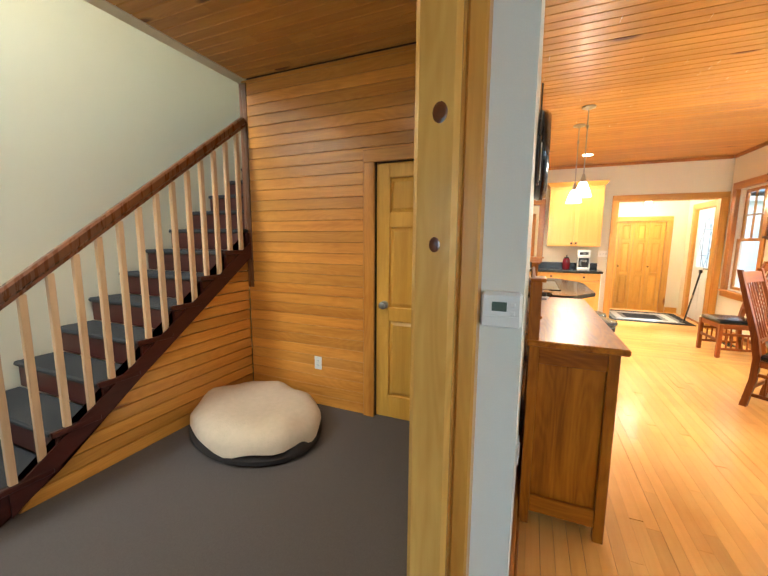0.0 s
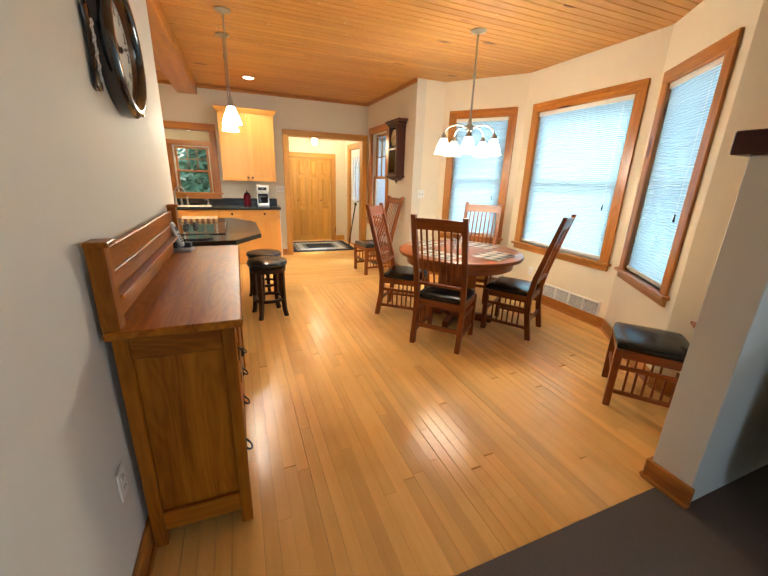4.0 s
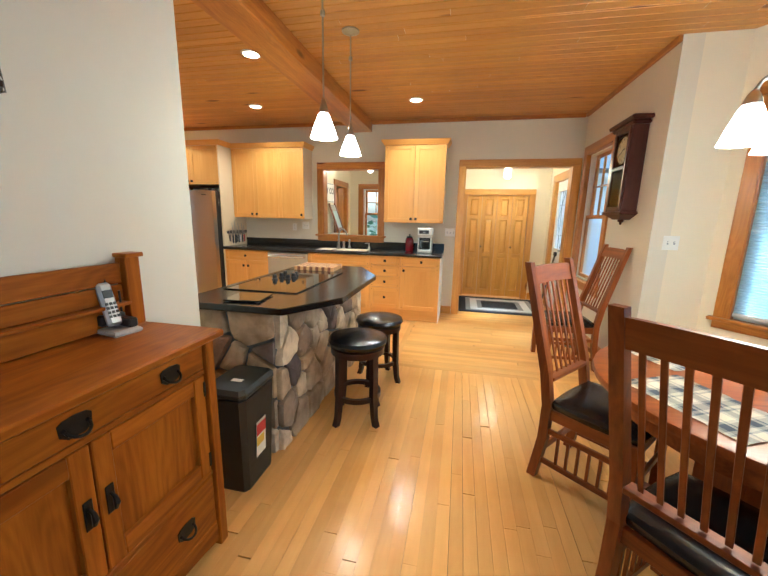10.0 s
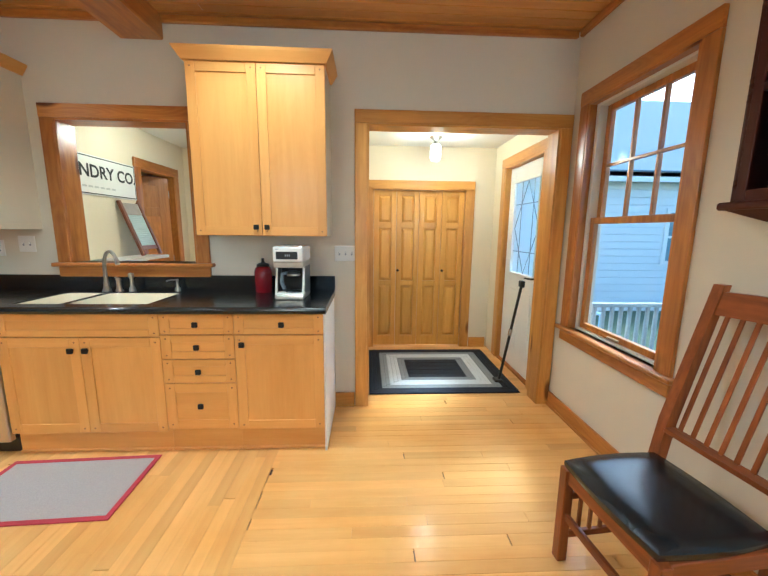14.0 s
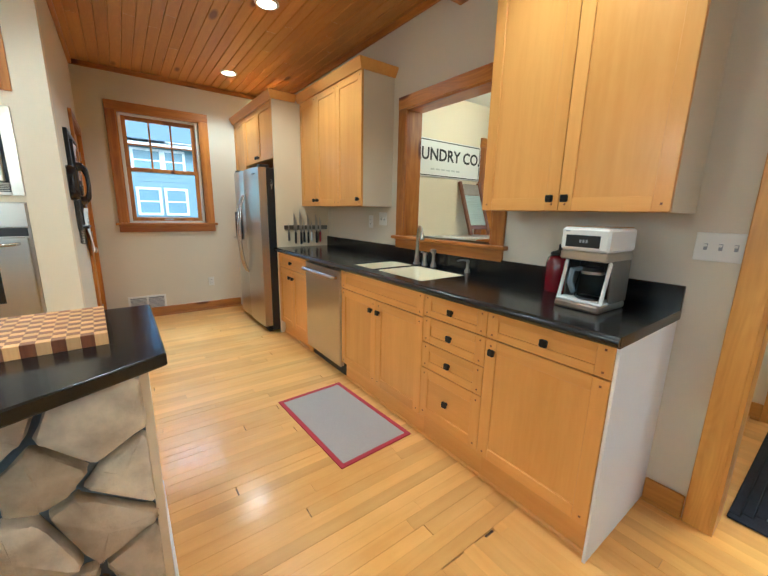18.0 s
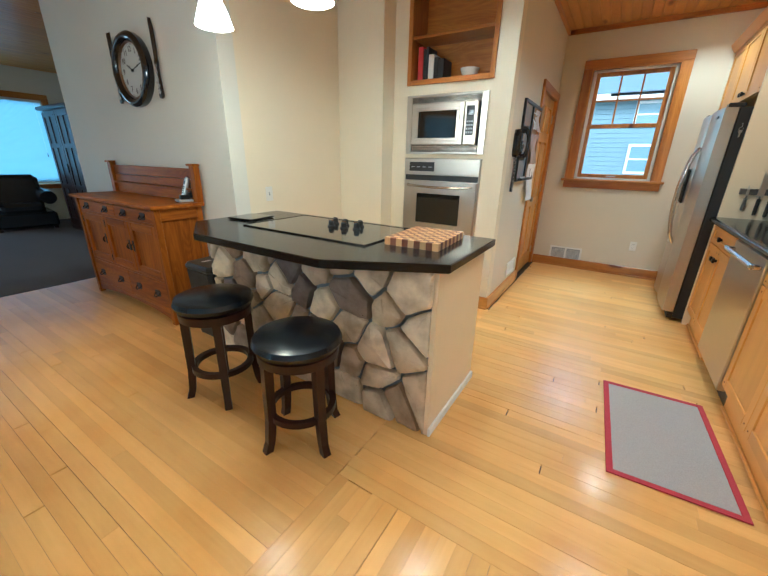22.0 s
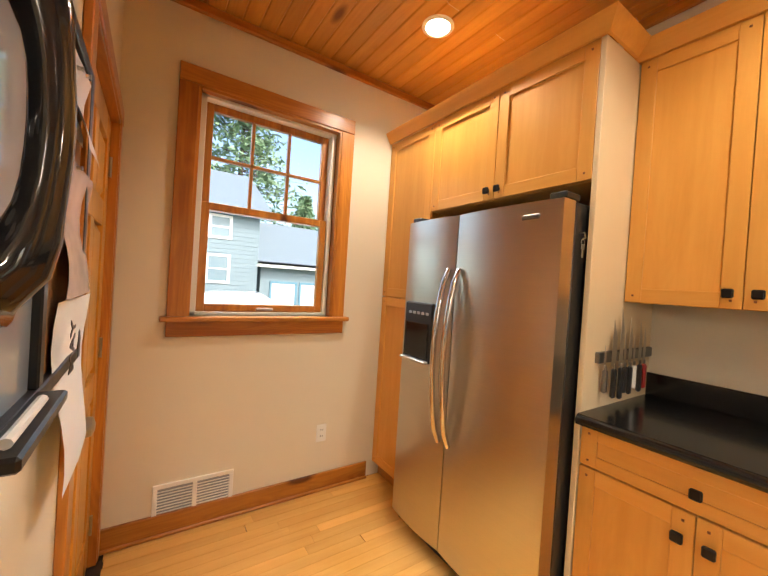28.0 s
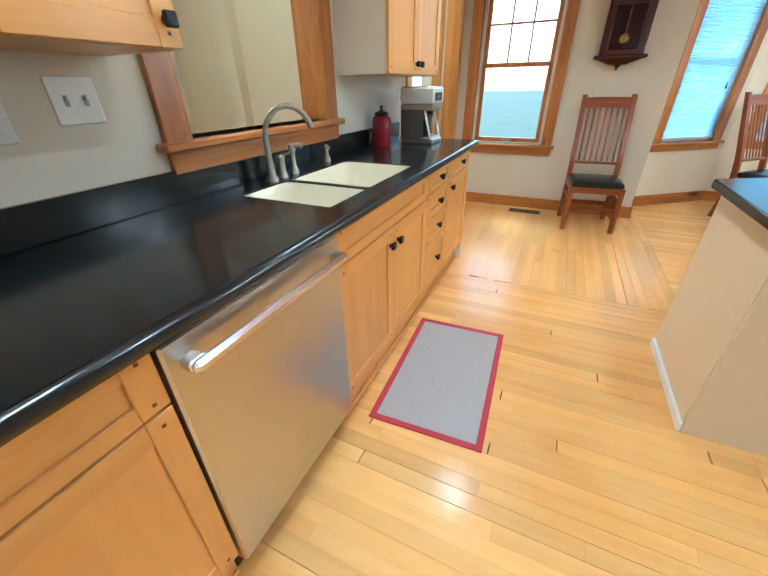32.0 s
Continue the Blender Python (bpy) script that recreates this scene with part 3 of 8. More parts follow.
def casing(name, p0, p1, z0, z1, w=0.09, d=0.022, sill=0.0, depth=0.14, head_extra=0.0, kind="trim"):
    """Flat wooden casing round an opening in a wall; the room lies to the right of the way from p0 to p1."""
    p0, p1 = Vector((*p0, 0)), Vector((*p1, 0))
    L = (p1 - p0).length
    ang = math.atan2(p1.y - p0.y, p1.x - p0.x)
    m = Matrix.Translation(p0) @ Matrix.Rotation(ang, 4, "Z")
    frame_ob = thing(name, m, "knotty pine casing round the opening", "trim", kind="structure")
    low = z0 if not sill else z0 - 0.02
    part("side_casing", box(-w, 0, -d, 0, low, z1, 0.003), wood(kind, "z"), frame_ob)
    part("side_casing", box(L, L + w, -d, 0, low, z1, 0.003), wood(kind, "z"), frame_ob)
    part("head_casing", box(-w - head_extra, L + w + head_extra, -d - 0.003, 0, z1, z1 + w, 0.003), wood(kind, "x"), frame_ob)
    part("jamb", box(-0.001, 0.014, -d + 0.004, depth, z0, z1, 0.001), wood(kind, "z"), frame_ob)
    part("jamb", box(L - 0.014, L + 0.001, -d + 0.004, depth, z0, z1, 0.001), wood(kind, "z"), frame_ob)
    part("head_jamb", box(0, L, -d + 0.004, depth, z1 - 0.014, z1 + 0.001, 0.001), wood(kind, "x"), frame_ob)
    if sill:
        part("stool", box(-w - 0.03, L + w + 0.03, -d - 0.03, depth, z0 - 0.028, z0, 0.006), wood(kind, "x"), frame_ob)
        part("apron", box(-w, L + w, -d, 0, z0 - 0.028 - sill, z0 - 0.028, 0.003), wood(kind, "x"), frame_ob)
    return frame_ob


VINYL = plain("sash_white", (0.72, 0.70, 0.62), 0.4, vary=0.02)


def sash_window(name, p0, p1, z0, z1, grid=(3, 2), sash=None, split=0.5, label="double-hung wooden sash window"):
    p0, p1 = Vector((*p0, 0)), Vector((*p1, 0))
    L = (p1 - p0).length
    ang = math.atan2(p1.y - p0.y, p1.x - p0.x)
    m = Matrix.Translation(p0) @ Matrix.Rotation(ang, 4, "Z")
    win = thing(name, m, label, "window", kind="structure")
    sash = sash or wood("trim", "z")
    sx = wood("trim", "x")
    a, b = 0.016, L - 0.016
    mid = z0 + (z1 - z0) * (1 - split)
    part("frame_liner", boxes((a, a + 0.03, 0.03, 0.13, z0, z1), (b - 0.03, b, 0.03, 0.13, z0, z1), (a, b, 0.03, 0.13, z1 - 0.03, z1), (a, b, 0.03, 0.13, z0, z0 + 0.02)), VINYL, win)
    a, b = a + 0.03, b - 0.03
    s = 0.042
    for zz0, zz1, yy, cells in ((z0 + 0.02, mid + 0.02, 0.045, None), (mid - 0.02, z1 - 0.03, 0.085, grid)):
        bm = boxes((a, a + s, yy, yy + 0.035, zz0, zz1), (b - s, b, yy, yy + 0.035, zz0, zz1), c=0.003)
        cbox(bm, a + s, b - s, yy, yy + 0.035, zz0, zz0 + s, 0.003)
        cbox(bm, a + s, b - s, yy, yy + 0.035, zz1 - s, zz1, 0.003)
        if cells:
            nx, nz = cells
            for i in range(1, nx):
                x = a + s + (b - a - 2 * s) * i / nx
                cbox(bm, x - 0.009, x + 0.009, yy + 0.004, yy + 0.03, zz0 + s, zz1 - s, 0.002)
            for i in range(1, nz):
                z = zz0 + s + (zz1 - zz0 - 2 * s) * i / nz
                cbox(bm, a + s, b - s, yy + 0.004, yy + 0.03, z - 0.009, z + 0.009, 0.002)
        part("sash", bm, sash, win)
        pane = part("pane", box(a + s - 0.004, b - s + 0.004, yy + 0.014, yy + 0.018, zz0 + s - 0.004, zz1 - s + 0.004, 0), GLASS, win)
        pane.visible_shadow = False
    part("sash_lift", box((a + b) / 2 - 0.05, (a + b) / 2 + 0.05, 0.03, 0.046, z0 + 0.03, z0 + 0.045, 0.004), STEEL, win)
    return win


casing("trim_pass_through", (-0.07, NORTH), (0.82, NORTH), 1.14, 2.125, sill=0.075)
casing("trim_entry", (2.06, NORTH), (3.46, NORTH), 0, 2.14, kind="gold")
casing("trim_window_west", (WEST, 6.37), (WEST, 7.20), 1.15, 2.36, sill=0.08)
sash_window("window_west", (WEST, 6.37), (WEST, 7.20), 1.15, 2.36)
casing("trim_window_east", (EAST, 8.00), (EAST, 7.19), 0.70, 2.25, sill=0.08)
sash_window("window_east", (EAST, 8.00), (EAST, 7.19), 0.70, 2.25)

# the bay windows and their honeycomb blinds
BLIND = plain("blind_fabric", (0.62, 0.74, 0.80), 0.8, vary=0.03, scale=4)
_n, _l = BLIND.node_tree.nodes, BLIND.node_tree.links
_tr, _mx = _n.new("ShaderNodeBsdfTranslucent"), _n.new("ShaderNodeMixShader")
_tr.inputs["Color"].default_value = (0.25, 0.41, 0.50, 1)
_mx.inputs[0].default_value = 0.5
_l.new(_n["Principled BSDF"].outputs[0], _mx.inputs[1])
_l.new(_tr.outputs[0], _mx.inputs[2])
_l.new(_mx.outputs[0], _n["Material Output"].inputs["Surface"])


def blind(name, p0, p1, z0, z1, label):
    """A pleated cellular blind lit from behind by the daylight."""
    p0, p1 = Vector((*p0, 0)), Vector((*p1, 0))
    L = (p1 - p0).length
    m = Matrix.Translation(p0) @ Matrix.Rotation(math.atan2(p1.y - p0.y, p1.x - p0.x), 4, "Z")
    ob = thing(name, m, label, "blind")
    bm = bmesh.new()
    n = int((z1 - z0 - 0.05) / 0.02)
    rows = []
    for i in range(2 * n + 1):
        z = z0 + 0.03 + (z1 - z0 - 0.07) * i / (2 * n)
        y = 0.012 if i % 2 else 0.022
        rows.append([bm.verts.new((x, y, z)) for x in (0.006, L - 0.006)])
    for r, q in zip(rows, rows[1:]):
        bm.faces.new((r[0], r[1], q[1], q[0]))
    part("fabric", bm, BLIND, ob)
    part("headrail", box(0.004, L - 0.004, 0.0, 0.035, z1 - 0.045, z1, 0.004), PLASTIC, ob)
    part("bottom_rail", box(0.004, L - 0.004, 0.005, 0.03, z0, z0 + 0.03, 0.004), PLASTIC, ob)
    part("cord", tube([(L - 0.12, 0.0, z1 - 0.05), (L - 0.12, -0.002, z0 + 0.55)], 0.0015, 5), PLASTIC, ob)
    part("cord_pull", tube([(L - 0.12, -0.002, z0 + 0.56), (L - 0.12, -0.002, z0 + 0.5)], [0.004, 0.008], 8), BLACK, ob)
    return ob


for i, (a, b, w0, w1) in enumerate(BAYWIN):
    d = (b - a).normalized()
    q0, q1 = (a + d * (w1 - 0.09)).xy, (a + d * (w0 + 0.09)).xy
    casing("trim_window_bay", q0, q1, 0.70, 2.31, sill=0.06)
    sash_window("window_bay", q0, q1, 0.70, 2.31, grid=(1, 1), label="tall bay sash window behind a blind")
    blind("honeycomb_blind", q0, q1, 0.72, 2.295, "closed pale blue honeycomb blind glowing with daylight")


# ---- kitchen cabinets ----
MAP = {a: wood("cabinet", a) for a in "xyz"}


def knob(parent, x, y, z):
    bm = boxes((x - 0.009, x + 0.009, y - 0.014, y, z - 0.009, z + 0.009), (x - 0.016, x + 0.016, y - 0.03, y - 0.014, z - 0.016, z + 0.016), c=0.004)
    return part("knob", bm, IRON, parent, "square black iron knob")


PEG = wood("walnut", "x")


def shaker(parent, name, x0, x1, z0, z1, y, s=0.058, knob_at=None, pegs=True):
    """A framed front with a sunk panel, facing -y, its outer face at y."""
    g = 0.0015
    x0, x1, z0, z1 = x0 + g, x1 - g, z0 + g, z1 - g
    r = min(s, (z1 - z0) * 0.3)
    front = part(name, box(x0 + s - 0.004, x1 - s + 0.004, y + 0.008, y + 0.016, z0 + r - 0.004, z1 - r + 0.004, 0.001), MAP["z" if z1 - z0 > 0.3 else "x"], parent)
    part("stile", box(x0, x0 + s, y, y + 0.02, z0, z1, 0.002), MAP["z"], front)
    part("stile", box(x1 - s, x1, y, y + 0.02, z0, z1, 0.002), MAP["z"], front)
    part("rail", box(x0 + s, x1 - s, y, y + 0.02, z0, z0 + r, 0.002), MAP["x"], front)
    part("rail", box(x0 + s, x1 - s, y, y + 0.02, z1 - r, z1, 0.002), MAP["x"], front)
    if pegs:
        for px in (x0 + s / 2, x1 - s / 2):
            for pz in (z0 + r / 2, z1 - r / 2):
                part("peg", box(px - 0.004, px + 0.004, y - 0.002, y + 0.004, pz - 0.004, pz + 0.004, 0.001), PEG, front)
    if knob_at:
        knob(front, knob_at[0], y, knob_at[1])
    return front


FACE, TOP = 7.605, 0.914
KTOP, KBASE = 0.945, 0.903      # top and underside of the sink counter


def base_unit(x0, x1, label, fronts):
    u = thing("base_cabinet", pose(0, 0, 0), label, "cabinet", "base cabinets under the sink counter")
    part("body", boxes((x0, x0 + 0.018, FACE + 0.02, NORTH, 0.15, KBASE), (x1 - 0.018, x1, FACE + 0.02, NORTH, 0.15, KBASE), (x0 + 0.018, x1 - 0.018, FACE + 0.021, NORTH, 0.15, 0.168),
                       (x0 + 0.018, x1 - 0.018, NORTH - 0.012, NORTH - 0.002, 0.168, KBASE), (x0 + 0.018, x1 - 0.018, FACE + 0.021, FACE + 0.05, 0.86, KBASE), c=0.001), MAP["z"], u)
    part("toe_kick", box(x0, x1, FACE + 0.045, FACE + 0.06, 0.0, 0.15, 0.001), MAP["x"], u)
    part("shoe_moulding", box(x0, x1, FACE + 0.031, FACE + 0.045, 0.0, 0.022, 0.006), MAP["x"], u)
    for kind, a, b, z0, z1, kn in fronts:
        shaker(u, kind, a, b, z0, z1, FACE, knob_at=kn)
    return u


base_unit(-1.42, -0.715, "maple base cabinet with one drawer and two doors", [
    ("drawer", -1.42, -0.715, 0.752, 0.897, (-1.07, 0.818)),
    ("door", -1.42, -1.07, 0.145, 0.748, (-1.108, 0.668)), ("door", -1.07, -0.715, 0.145, 0.748, (-1.032, 0.668))])
base_unit(-0.085, 0.84, "maple sink cabinet with a false front and two doors", [
    ("drawer", -0.085, 0.84, 0.759, 0.897, None),
    ("door", -0.085, 0.377, 0.15, 0.755, (0.335, 0.68)), ("door", 0.377, 0.84, 0.15, 0.755, (0.418, 0.68))])
base_unit(0.84, 1.27, "maple cabinet with a stack of four drawers", [
    ("drawer", 0.84, 1.27, 0.772, 0.897, (1.055, 0.836)), ("drawer", 0.84, 1.27, 0.62, 0.769, (1.055, 0.697)),
    ("drawer", 0.84, 1.27, 0.468, 0.617, (1.055, 0.545)), ("drawer", 0.84, 1.27, 0.166, 0.465, (1.055, 0.325))])
base_unit(1.27, 1.80, "maple base cabinet with a drawer over one door", [
    ("drawer", 1.27, 1.80, 0.772, 0.897, (1.555, 0.836)), ("door", 1.27, 1.80, 0.158, 0.768, (1.318, 0.713))])
tagged(link("cabinet_end_panel", box(1.80, 1.812, FACE + 0.004, NORTH, 0.0, KBASE, 0.002), WHITE), "white painted end panel of the base cabinets", "panel")

# the black counter with its sink cut-out, backsplash and end splash
SINK = [(-0.02, 0.25), (0.27, 0.755)]
ct = thing("countertop", pose(0, 0, 0), "glossy black composite kitchen counter with a backsplash", "countertop")
ys = (7.575, 7.66, 8.055, NORTH)
rows = [(-1.423, 1.82, ys[0], ys[1], KBASE, KTOP), (-1.423, 1.82, ys[2], ys[3], KBASE, KTOP), (-1.423, SINK[0][0], ys[1], ys[2], KBASE, KTOP),
        (SINK[0][1], SINK[1][0], ys[1], ys[2], KBASE, KTOP), (SINK[1][1], 1.82, ys[1], ys[2], KBASE, KTOP)]
bm = boxes(*rows, c=0)
bmesh.ops.remove_doubles(bm, verts=bm.verts, dist=1e-5)
part("slab", bm, STONE_TOP, ct)
part("nosing", tube([(-1.421, 7.576, 0.924), (1.819, 7.576, 0.924)], 0.0205, 10), STONE_TOP, ct, smooth=True)
part("backsplash", box(-1.423, 1.82, NORTH - 0.02, NORTH, KTOP, 1.05, 0.003), STONE_TOP, ct)
IVORY = plain("ivory_sink", (0.80, 0.72, 0.52), 0.22, vary=0.02, coat=0.4)
sink = thing("double_sink", pose(0, 0, 0), "ivory undermount double bowl sink in the black counter", "sink")
for a, b in SINK:
    bm = bmesh.new()
    rings = []
    for inset, z in ((0.0, 0.939), (0.004, 0.93), (0.02, 0.79), (0.06, 0.765)):
        r = 0.07
        pts = []
        for cx, cy, a0 in ((b - r, 8.055 - r, 0), (a + r, 8.055 - r, 90), (a + r, 7.66 + r, 180), (b - r, 7.66 + r, 270)):
            for k in range(5):
                t = radians(a0 + 22.5 * k)
                rr = r - inset * 0.4
                px, py = cx + rr * math.cos(t), cy + rr * math.sin(t)
                px += -inset * 0.6 if px > (a + b) / 2 else inset * 0.6
                py += -inset * 0.6 if py > 7.857 else inset * 0.6
                pts.append((px, py, z))
        rings.append([bm.verts.new(p) for p in pts])
    for q, r2 in zip(rings, rings[1:]):
        for i in range(len(q)):
            j = (i + 1) % len(q)
            bm.faces.new((q[i], r2[i], r2[j], q[j]))
    bm.faces.new(rings[-1][::-1])
    # flat rim from the rounded bowl to the cut-out
    rect = [bm.verts.new((x, y, 0.939)) for x, y in ((b, 8.055), (a, 8.055), (a, 7.66), (b, 7.66))]
    for k in range(4):
        arc = rings[0][5 * k:5 * k + 5]
        for i in range(4):
            bm.faces.new((rect[k], arc[i + 1], arc[i]))
        nk = (k + 1) % 4
        bm.faces.new((rect[k], rect[nk], rings[0][5 * nk], arc[4]))
    bowl = part("bowl", bm, IVORY, sink, smooth=True)
    part("drain", lathe([(0.0, 0.767), (0.035, 0.767), (0.04, 0.77)], 16, caps=False), CHROME, bowl, at=Matrix.Translation(((a + b) / 2, 7.89, 0)))

NICKEL = plain("brushed_nickel", (0.42, 0.40, 0.36), 0.28, metal=1.0, vary=0.05)
fa = thing("faucet", pose(0.215, 8.10, KTOP), "brushed nickel gooseneck kitchen faucet", "faucet")
part("base_ring", lathe([(0.028, 0), (0.028, 0.008), (0.02, 0.02), (0.016, 0.05)], 20), NICKEL, fa, smooth=True)
arc = [(0, 0, 0.05), (0, 0, 0.17)] + [(0.085 * (1 - math.cos(t)), -0.055 * (1 - math.cos(t)), 0.17 + 0.115 * math.sin(t)) for t in [radians(15 * k) for k in range(1, 12)]]
part("spout", tube(arc, [0.014, 0.012] + [0.0115] * 9 + [0.0125, 0.014], 14), NICKEL, fa, smooth=True)
part("spout_collar", lathe([(0.0165, 0.045), (0.018, 0.055), (0.0165, 0.065), (0.0145, 0.08)], 16), NICKEL, fa, smooth=True)
h = part("mixer_handle", lathe([(0.024, 0), (0.02, 0.012), (0.016, 0.03), (0.015, 0.07), (0.019, 0.085), (0.012, 0.095)], 16), NICKEL, fa, smooth=True, at=Matrix.Translation((0.08, 0.008, 0)))
part("lever", tube([(0, 0, 0.088), (0.012, -0.03, 0.10), (0.02, -0.06, 0.104)], [0.008, 0.006, 0.005], 8), NICKEL, h, smooth=True)
h = part("side_spray", lathe([(0.023, 0), (0.02, 0.02), (0.012, 0.035), (0.012, 0.09), (0.018, 0.105), (0.016, 0.125), (0.008, 0.13)], 16), NICKEL, fa, smooth=True, at=Matrix.Translation((0.168, 0.012, 0)))
part("spray_head", tube([(0, 0, 0.115), (0.01, -0.025, 0.122), (0.018, -0.045, 0.118)], [0.012, 0.013, 0.011], 10), NICKEL, h, smooth=True)
sd = thing("soap_dispenser", pose(0.69, 8.13, KTOP), "brushed nickel soap pump beside the sink", "soap pump")
part("stem", lathe([(0.02, 0), (0.018, 0.02), (0.01, 0.03), (0.009, 0.07), (0.012, 0.075), (0.008, 0.085)], 16), NICKEL, sd, smooth=True)
part("nozzle", tube([(0, 0, 0.08), (-0.03, -0.03, 0.083), (-0.05, -0.05, 0.076)], 0.0055, 8), NICKEL, sd, smooth=True)

dw = thing("dishwasher", pose(0, 0, 0), "stainless steel dishwasher with a bar handle", "dishwasher")
part("door", box(-0.71, -0.09, FACE - 0.012, FACE + 0.03, 0.10, 0.886, 0.006), STEEL, dw)
part("tub", box(-0.708, -0.092, FACE + 0.032, 8.15, 0.10, 0.89, 0.002), BLACK, dw)
part("kick_plate", box(-0.708, -0.092, FACE + 0.05, FACE + 0.062, 0.004, 0.098, 0.002), BLACK, dw)
hb = part("handle", box(-0.685, -0.115, FACE - 0.066, FACE - 0.042, 0.815, 0.845, 0.009), SATIN, dw, "satin steel bar handle")
for x in (-0.665, -0.135):
    part("handle_post", box(x - 0.02, x + 0.02, FACE - 0.05, FACE - 0.012, 0.816, 0.843, 0.006), SATIN, hb)


def upper_unit(x0, x1, z0, z1, doors, label):
    f = 7.885
    u = thing("wall_cabinet", pose(0, 0, 0), label, "cabinet", "maple wall cabinets")
    part("side_panel", box(x0, x0 + 0.016, f + 0.02, NORTH, z0, z1, 0.001), SIDE_CREAM, u, "pale laminate side")
    part("side_panel", box(x1 - 0.016, x1, f + 0.02, NORTH, z0, z1, 0.001), SIDE_CREAM, u, "pale laminate side")
    part("bottom_panel", box(x0 + 0.016, x1 - 0.016, f + 0.021, NORTH, z0, z0 + 0.018, 0.001), MAP["x"], u)
    part("back_panel", box(x0 + 0.016, x1 - 0.016, NORTH - 0.012, NORTH - 0.002, z0 + 0.018, z1 - 0.018, 0.001), MAP["z"], u)
    bm = bmesh.new()
    prof = [(0, 0), (0.012, 0.0), (0.045, 0.05), (0.052, 0.065), (0, 0.065)]
    rings = []
    for px, py, sx, sy in ((x0, NORTH, -1, 0), (x0, f, -1, -1), (x1, f, 1, -1), (x1, NORTH, 1, 0)):
        rings.append([bm.verts.new((px + sx * o, py + sy * o, z1 + h)) for o, h in prof])
    ring_faces(bm, rings)
    part("crown", bm, MAP["x"], u)
    part("top_board", box(x0, x1, f, NORTH, z1, z1 + 0.02, 0.001), MAP["x"], u)
    for a, b, kn in doors:
        shaker(u, "door", a, b, z0, z1, f, knob_at=kn)
    return u


upper_unit(-1.42, -0.25, 1.375, 2.385, [(-1.42, -1.06, (-1.095, 1.43)), (-1.06, -0.66, (-1.02, 1.43)), (-0.66, -0.25, (-0.286, 1.43))], "maple wall cabinet with three shaker doors")
upper_unit(0.965, 1.80, 1.35, 2.385, [(0.965, 1.385, (1.352, 1.405)), (1.385, 1.80, (1.42, 1.405))], "maple wall cabinet with two shaker doors above the coffee maker")
tagged(link("fridge_end_panel", box(-1.445, -1.423, 7.60, NORTH, 0.0, 2.385, 0.002), CREAM), "tall cream panel beside the refrigerator", "panel")

tall = thing("pantry_cabinet", pose(0, 0, 0), "tall maple pantry cabinet in the corner", "cabinet")
part("body", box(WEST + 0.002, -2.388, 7.622, NORTH, 0.10, 2.385, 0.001), MAP["z"], tall)
part("toe_kick", box(WEST + 0.002, -2.388, 7.66, 7.68, 0, 0.10, 0.001), wood("trim", "x"), tall)
shaker(tall, "door", WEST + 0.004, -2.388, 1.30, 2.385, 7.60)
shaker(tall, "door", WEST + 0.004, -2.388, 0.105, 1.295, 7.60)
over = thing("fridge_top_cabinet", pose(0, 0, 0), "maple cabinet over the refrigerator with two doors", "cabinet")
part("body", box(-2.386, -1.445, 7.622, NORTH, 1.84, 2.385, 0.001), MAP["z"], over)
shaker(over, "door", -2.386, -1.915, 1.84, 2.385, 7.60, knob_at=(-1.948, 1.885))
shaker(over, "door", -1.915, -1.445, 1.84, 2.385, 7.60, knob_at=(-1.883, 1.885))
bm = bmesh.new()
prof = [(0, 0), (0.012, 0.0), (0.045, 0.05), (0.052, 0.065), (0, 0.065)]
ring_faces(bm, [[bm.verts.new((px + sx * o, py - o, 2.385 + h)) for o, h in prof] for px, py, sx in ((WEST + 0.001, 7.60, 0), (-1.421, 7.60, 1))] + [[bm.verts.new((-1.421 + o, 7.832, 2.385 + h)) for o, h in prof]])
part("crown", bm, MAP["x"], over)

# refrigerator
fr = thing("refrigerator", pose(0, 0, 0), "stainless side-by-side refrigerator with black sides and an ice dispenser", "refrigerator")
part("body", box(-2.373, -1.458, 7.53, 8.17, 0.03, 1.745, 0.006), BLACK, fr)
part("base_grille", boxes(*[(-2.363, -1.468, 7.49, 7.53, z, z + 0.012) for z in (0.02, 0.04, 0.06)], c=0.002), BLACK, fr)


def fridge_door(x0, x1):
    bm = bmesh.new()
    n, rings = 10, []
    for z in (0.085, 1.745):
        ring = []
        for i in range(n + 1):
            u = i / n
            ring.append(bm.verts.new((x0 + (x1 - x0) * u, 7.447 - 0.014 * (1 - (2 * u - 1) ** 2), z)))
        ring += [bm.verts.new((x1, 7.525, z)), bm.verts.new((x0, 7.525, z))]
        rings.append(ring)
    return ring_faces(bm, rings)


fz = part("freezer_door", fridge_door(-2.373, -1.987), STEEL, fr, "curved brushed steel freezer door", smooth=True)
fd = part("fridge_door", fridge_door(-1.981, -1.458), STEEL, fr, "curved brushed steel refrigerator door", smooth=True)
for d, x in ((fz, -2.018), (fd, -1.948)):
    pts = [(x, 7.435 - 0.07 * math.sin(math.pi * k / 12) ** 0.6, 0.62 + 0.86 * k / 12) for k in range(13)]
    part("handle", tube(pts, [0.012] + [0.015] * 11 + [0.012], 10), CHROME, d, "curved steel bar handle", smooth=True)
dp = part("dispenser", boxes((-2.328, -2.098, 7.415, 7.45, 0.985, 1.30), c=0.008), BLACK, fz, "black water and ice dispenser")
